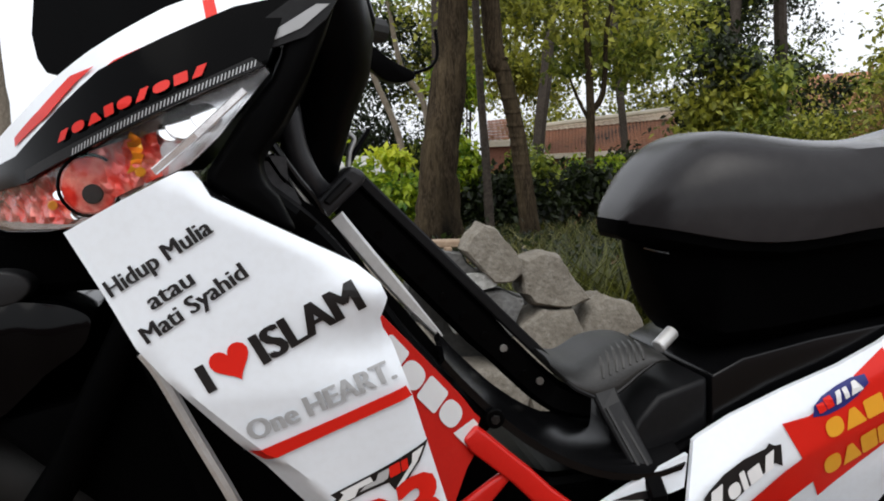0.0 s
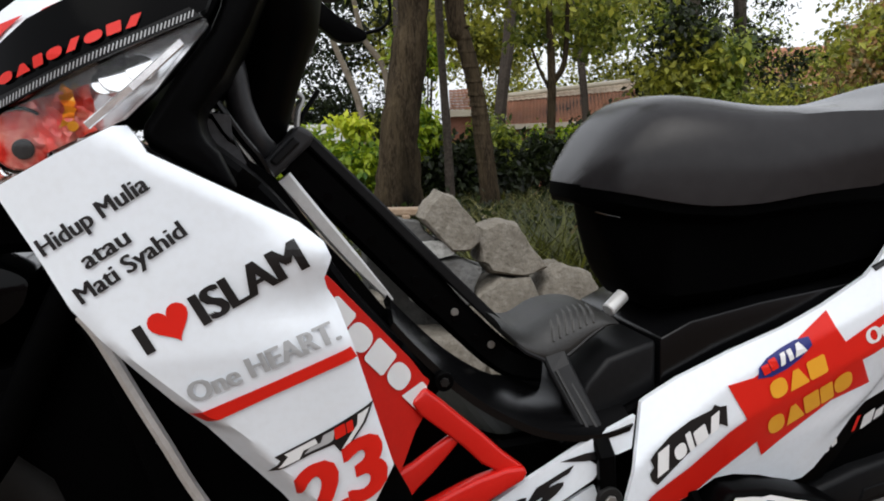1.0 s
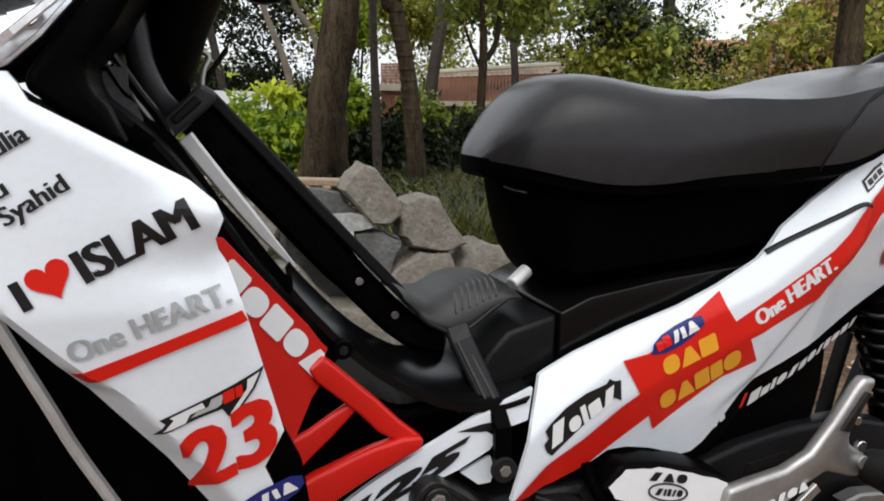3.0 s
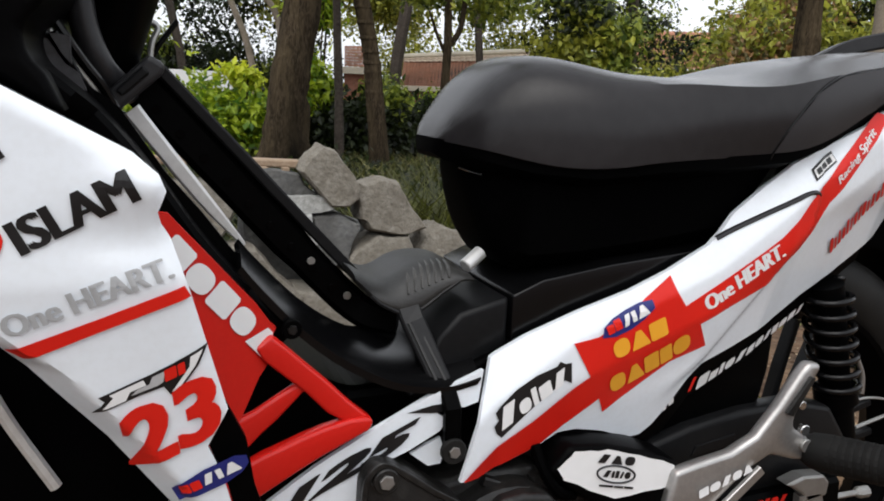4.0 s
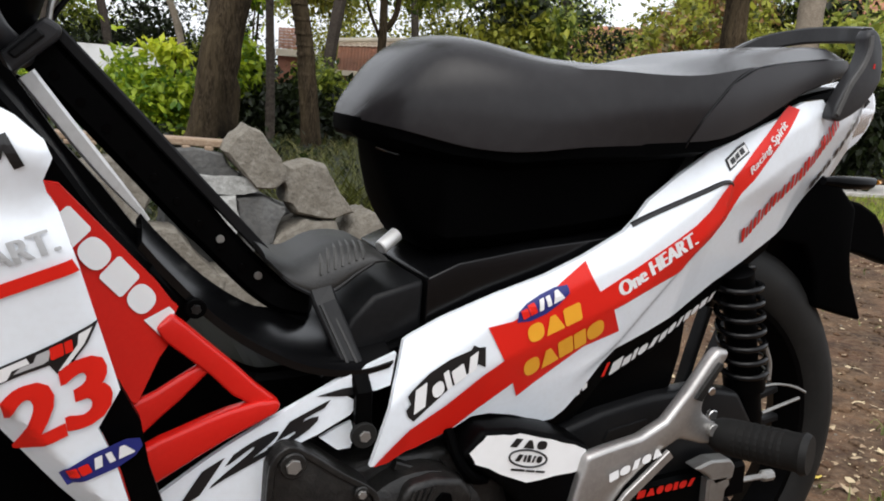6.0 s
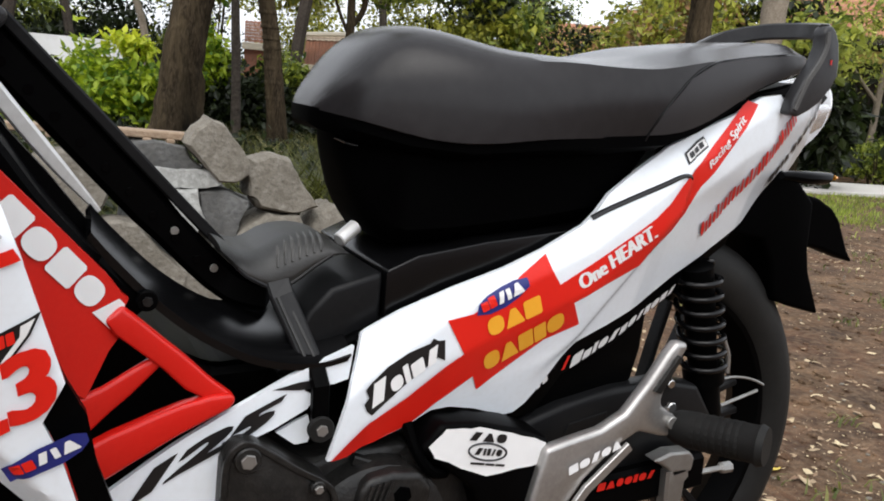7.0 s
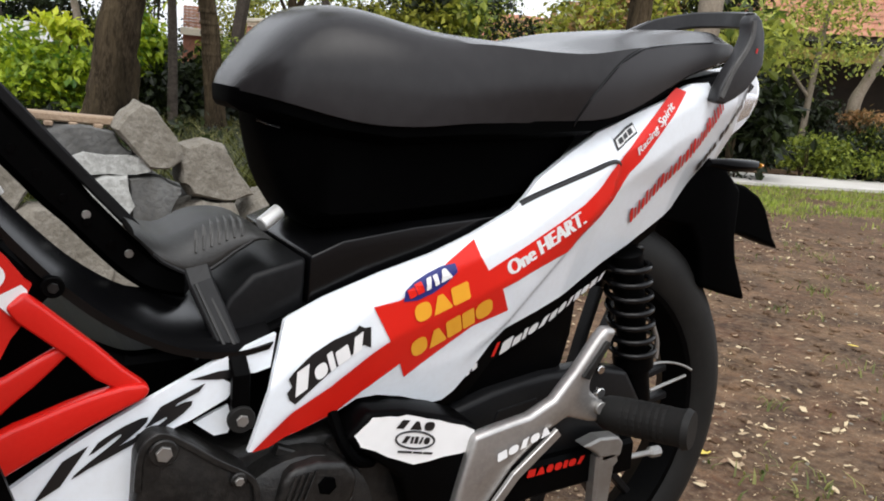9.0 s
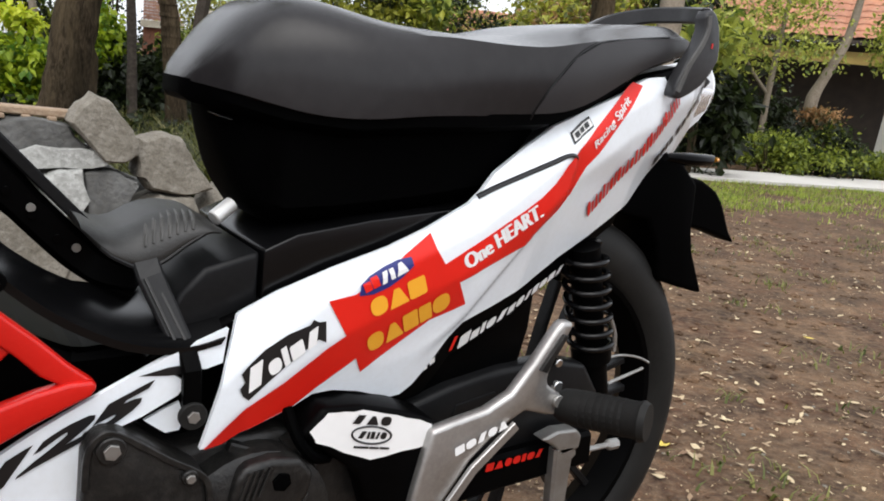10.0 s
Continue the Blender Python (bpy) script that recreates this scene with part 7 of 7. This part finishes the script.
rng = np.random.default_rng(5)


def on_land(x, y):
    return (x, y, land(x, y))


lawn = []
for x, y in zip(rng.uniform(2.4, 14, 70000), rng.uniform(1.6, 4.75, 70000)):
    edge = 2.75 + 0.65 * noise.noise((x * 0.8, y * 0.8, 2)) + 0.5 * noise.noise((x * 3, y * 3, 2))
    if y > edge - 0.10 * max(0.0, x - 4) and y < 4.75 - 0.155 * (x - 6.64) and x > 3.0 + 0.5 * noise.noise((y, 0, 4)) and rng.random() < (0.10 + 0.80 * smoothstep((y - edge) / 0.9)) * (0.55 + 0.9 * noise.noise((x * 1.7, y * 2.6, 21))):
        lawn.append(on_land(x, y))
tagged(blades("lawn", lawn, 0.045, 0.006, LAWN, 6, 0.7), "short patchy lawn between earth and path", "grass", kind="stuff")
weeds = []
for _ in range(95):
    cx, cy = rng.uniform(0.7, 6.5), rng.uniform(-0.8, 2.6)
    if math.hypot(cx, cy) > 0.55:
        n = int(rng.integers(6, 40))
        weeds += [on_land(cx + dx, cy + dy) for dx, dy in rng.normal(size=(n, 2)) * rng.uniform(0.02, 0.10)]
tagged(blades("weeds", weeds, 0.030, 0.007, GRASS, 7, 1.3), "small tufts of grass on the bare earth", "grass", kind="stuff")
tall, dry = [], []
for x, y in zip(rng.uniform(-2.5, 5.0, 30000), rng.uniform(1.9, 7.0, 30000)):
    if y > 2.0 + 0.2 * noise.noise((x, y, 9)) and (x < 0.9 or y > 4.9):
        patch = noise.noise((x * 1.3, y * 1.3, 6))
        if patch > -0.28 or rng.random() < 0.2:
            (dry if rng.random() < 0.05 + 0.25 * max(0.0, patch) * (y > 4) else tall).append(on_land(x, y))
tagged(blades("tall_grass", tall, 0.21, 0.013, GRASS_DARK, 8, 0.75), "rough grass behind the stones, coloured dark for shade", "grass", kind="stuff")
tagged(blades("dry_grass", dry, 0.22, 0.010, GRASS_DRY, 18, 1.0), "dry straw-coloured blades among the grass", "grass", kind="stuff")
reed = [on_land(x, y) for x, y in zip(rng.normal(0.32, 0.17, 1100), rng.normal(2.15, 0.17, 1100))]
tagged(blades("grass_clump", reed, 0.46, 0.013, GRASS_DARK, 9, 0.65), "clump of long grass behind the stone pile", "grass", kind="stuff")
pale = [on_land(x, y) for x, y in zip(rng.normal(0.32, 0.16, 110), rng.normal(2.1, 0.15, 110))]
tagged(blades("pale_grass", pale, 0.42, 0.011, GRASS, 19, 0.9), "pale green blades bent over the long grass", "grass", kind="stuff")
low = []
for cx, cy, s, n in zip(rng.uniform(-1.6, 2.6, 90), rng.uniform(2.3, 6.6, 90), rng.uniform(0.10, 0.26, 90), rng.integers(40, 130, 90)):
    q = rng.normal(size=(n, 3)) * s * 0.5
    low += [(cx + a, cy + b, max(0.02, 0.10 + c * 0.7)) for a, b, c in q]
tagged(new("weeds", leaf_mesh("weeds", low, 0.075, LEAF_DARK, rng=rng)), "low broad-leaved weeds under the trees", "weeds", kind="stuff")

# fallen leaves, grit, twigs
spots = []
for x, y in zip(0.25 + 7.5 * rng.random(42000) ** 1.5, rng.uniform(-1.5, 4.6, 42000)):
    patch = 0.5 + 0.9 * noise.noise((x * 1.6, y * 1.6, 11))
    if math.hypot(x, y) > 0.35 and rng.random() < patch * (0.9 if x < 4 else 0.5):
        spots.append((x, y, land(x, y) + 0.005))
wide = np.random.default_rng(55)
for x, y in zip(wide.normal(1.0, 2.6, 16000), wide.normal(0.3, 2.0, 16000)):
    if (x < 0.25 or y < -1.5) and y < 1.5 and math.hypot(x, y) > 0.35 and wide.random() < 0.5 + 0.9 * noise.noise((x * 1.6, y * 1.6, 11)):
        spots.append((x, y, land(x, y) + 0.005))
p = np.array(spots)
a = rng.uniform(0, 6.28, len(p))
ln = 0.0024 + 0.019 * rng.random(len(p)) ** 4.0
fw = np.stack([np.cos(a), np.sin(a), rng.uniform(-0.3, 0.4, len(p))], 1) * ln[:, None]
sd = np.stack([-np.sin(a), np.cos(a), rng.uniform(-0.3, 0.3, len(p))], 1) * ln[:, None]
six = []
for u, w in ((-1, 0), (-0.4, 0.5), (0.5, 0.45), (1, 0), (0.45, -0.5), (-0.5, -0.4)):
    six.append(p + fw * (u * rng.uniform(0.6, 1.1, len(p)))[:, None] + sd * (w * rng.uniform(0.4, 1.2, len(p)))[:, None] + np.stack([np.zeros(len(p)), np.zeros(len(p)), rng.uniform(0, 0.004, len(p))], 1))
v = np.stack(six, 1).reshape(-1, 3)
me = bpy.data.meshes.new("leaf_litter")
me.from_pydata(v.tolist(), [], np.arange(len(v)).reshape(-1, 6).tolist())
me.materials.append(DRY_LEAF)
tagged(new("leaf_litter", me), "pale dry leaf scraps on the earth", "leaves", kind="stuff")
def grit(name, count, low, high, mat, label, seed):
    r = np.random.default_rng(seed)
    bm = bmesh.new()
    for _ in range(count):
        x, y, s = 0.25 + 4.5 * r.random() ** 1.3, r.uniform(-1.2, 3.2), low + (high - low) * r.random() ** 2
        got = bmesh.ops.create_icosphere(bm, subdivisions=1, radius=s)["verts"]
        sx, sy = r.uniform(0.8, 1.5), r.uniform(0.8, 1.3)
        for q in got:
            q.co = Vector((q.co.x * sx, q.co.y * sy, q.co.z * 0.6)) * r.uniform(0.85, 1.1) + Vector((x, y, land(x, y) + s * 0.1))
    tagged(part(name, bm, mat, None, smooth=True), label, "grit", kind="stuff")


grit("grit", 900, 0.002, 0.009, STONE, "small stones and grit on the earth", 11)
grit("clods", 2200, 0.005, 0.026, DIRT, "crumbs and clods of brown earth", 12)
for x, y, s, t in ((0.735, 0.305, 0.026, 0.4), (1.05, 0.62, 0.018, 1.3), (2.0, 0.75, 0.02, 2.0), (1.35, 0.05, 0.02, 0.3)):
    bm = bmesh.new()
    ring = []
    for k, (u, w) in enumerate(((-1, 0), (-0.5, 0.42), (0.1, 0.5), (0.6, 0.3), (1, 0), (0.6, -0.3), (0.1, -0.5), (-0.5, -0.42))):
        q = Matrix.Rotation(t, 3, "Z") @ Vector((u * s, w * s, 0.25 * s * abs(w) + 0.15 * s * u * u))
        ring.append(bm.verts.new(q))
    mid = bm.verts.new((0, 0, 0.001))
    for k in range(8):
        bm.faces.new((ring[k], ring[(k + 1) % 8], mid))
    leaf = part("fallen_leaf", bm, YELLOW_LEAF, None)
    leaf.location = (x, y, land(x, y) + 0.004)
    tagged(leaf, "curled yellow leaf fallen on the earth", "leaf", "fallen leaves")
for k, (x, y, a, s) in enumerate(((0.15, 3.2, 0.4, 0.5), (-0.5, 3.9, 2.6, 0.6), (0.9, 5.2, 1.0, 0.55), (-0.1, 5.3, 2.9, 0.7), (0.55, 4.4, 2.2, 0.45), (1.6, 5.6, 0.2, 0.6), (-0.9, 4.8, 0.9, 0.6))):
    q = [(x + s * u * math.cos(a) + 0.05 * math.sin(7 * u + k), y + s * u * math.sin(a), 0.05 + 0.20 * u * (1.2 - u)) for u in (0, 0.3, 0.6, 1.0)]
    tagged(part("twig", tube(smooth_line(q, 4), [0.007 - 0.0004 * j for j in range(13)], 6), BARK_PALE, None, smooth=True), "dry fallen twig lying in the rough grass", "twig", "twigs in the grass")
dead = []
for x, y in zip(rng.uniform(-2.2, 2.6, 5200), rng.uniform(2.0, 6.8, 5200)):
    if noise.noise((x * 1.3, y * 1.3, 6)) < 0.15:
        dead.append((x, y, land(x, y) + 0.01 + 0.03 * rng.random()))
tagged(new("leaf_litter", leaf_mesh("leaf_litter", dead, 0.055, DEAD_LEAF, rng=rng)), "brown dead leaves under the trees", "leaves", kind="stuff")
tw = tube(smooth_line([on_land(1.02, -0.18), (1.08, -0.10, 0.012), (1.16, -0.06, 0.014), (1.22, 0.02, 0.01), on_land(1.26, 0.10)], 4), 0.005, 6)
tagged(part("twig", tw, BARK_PALE, None, smooth=True), "dry curved twig on the earth", "twig")
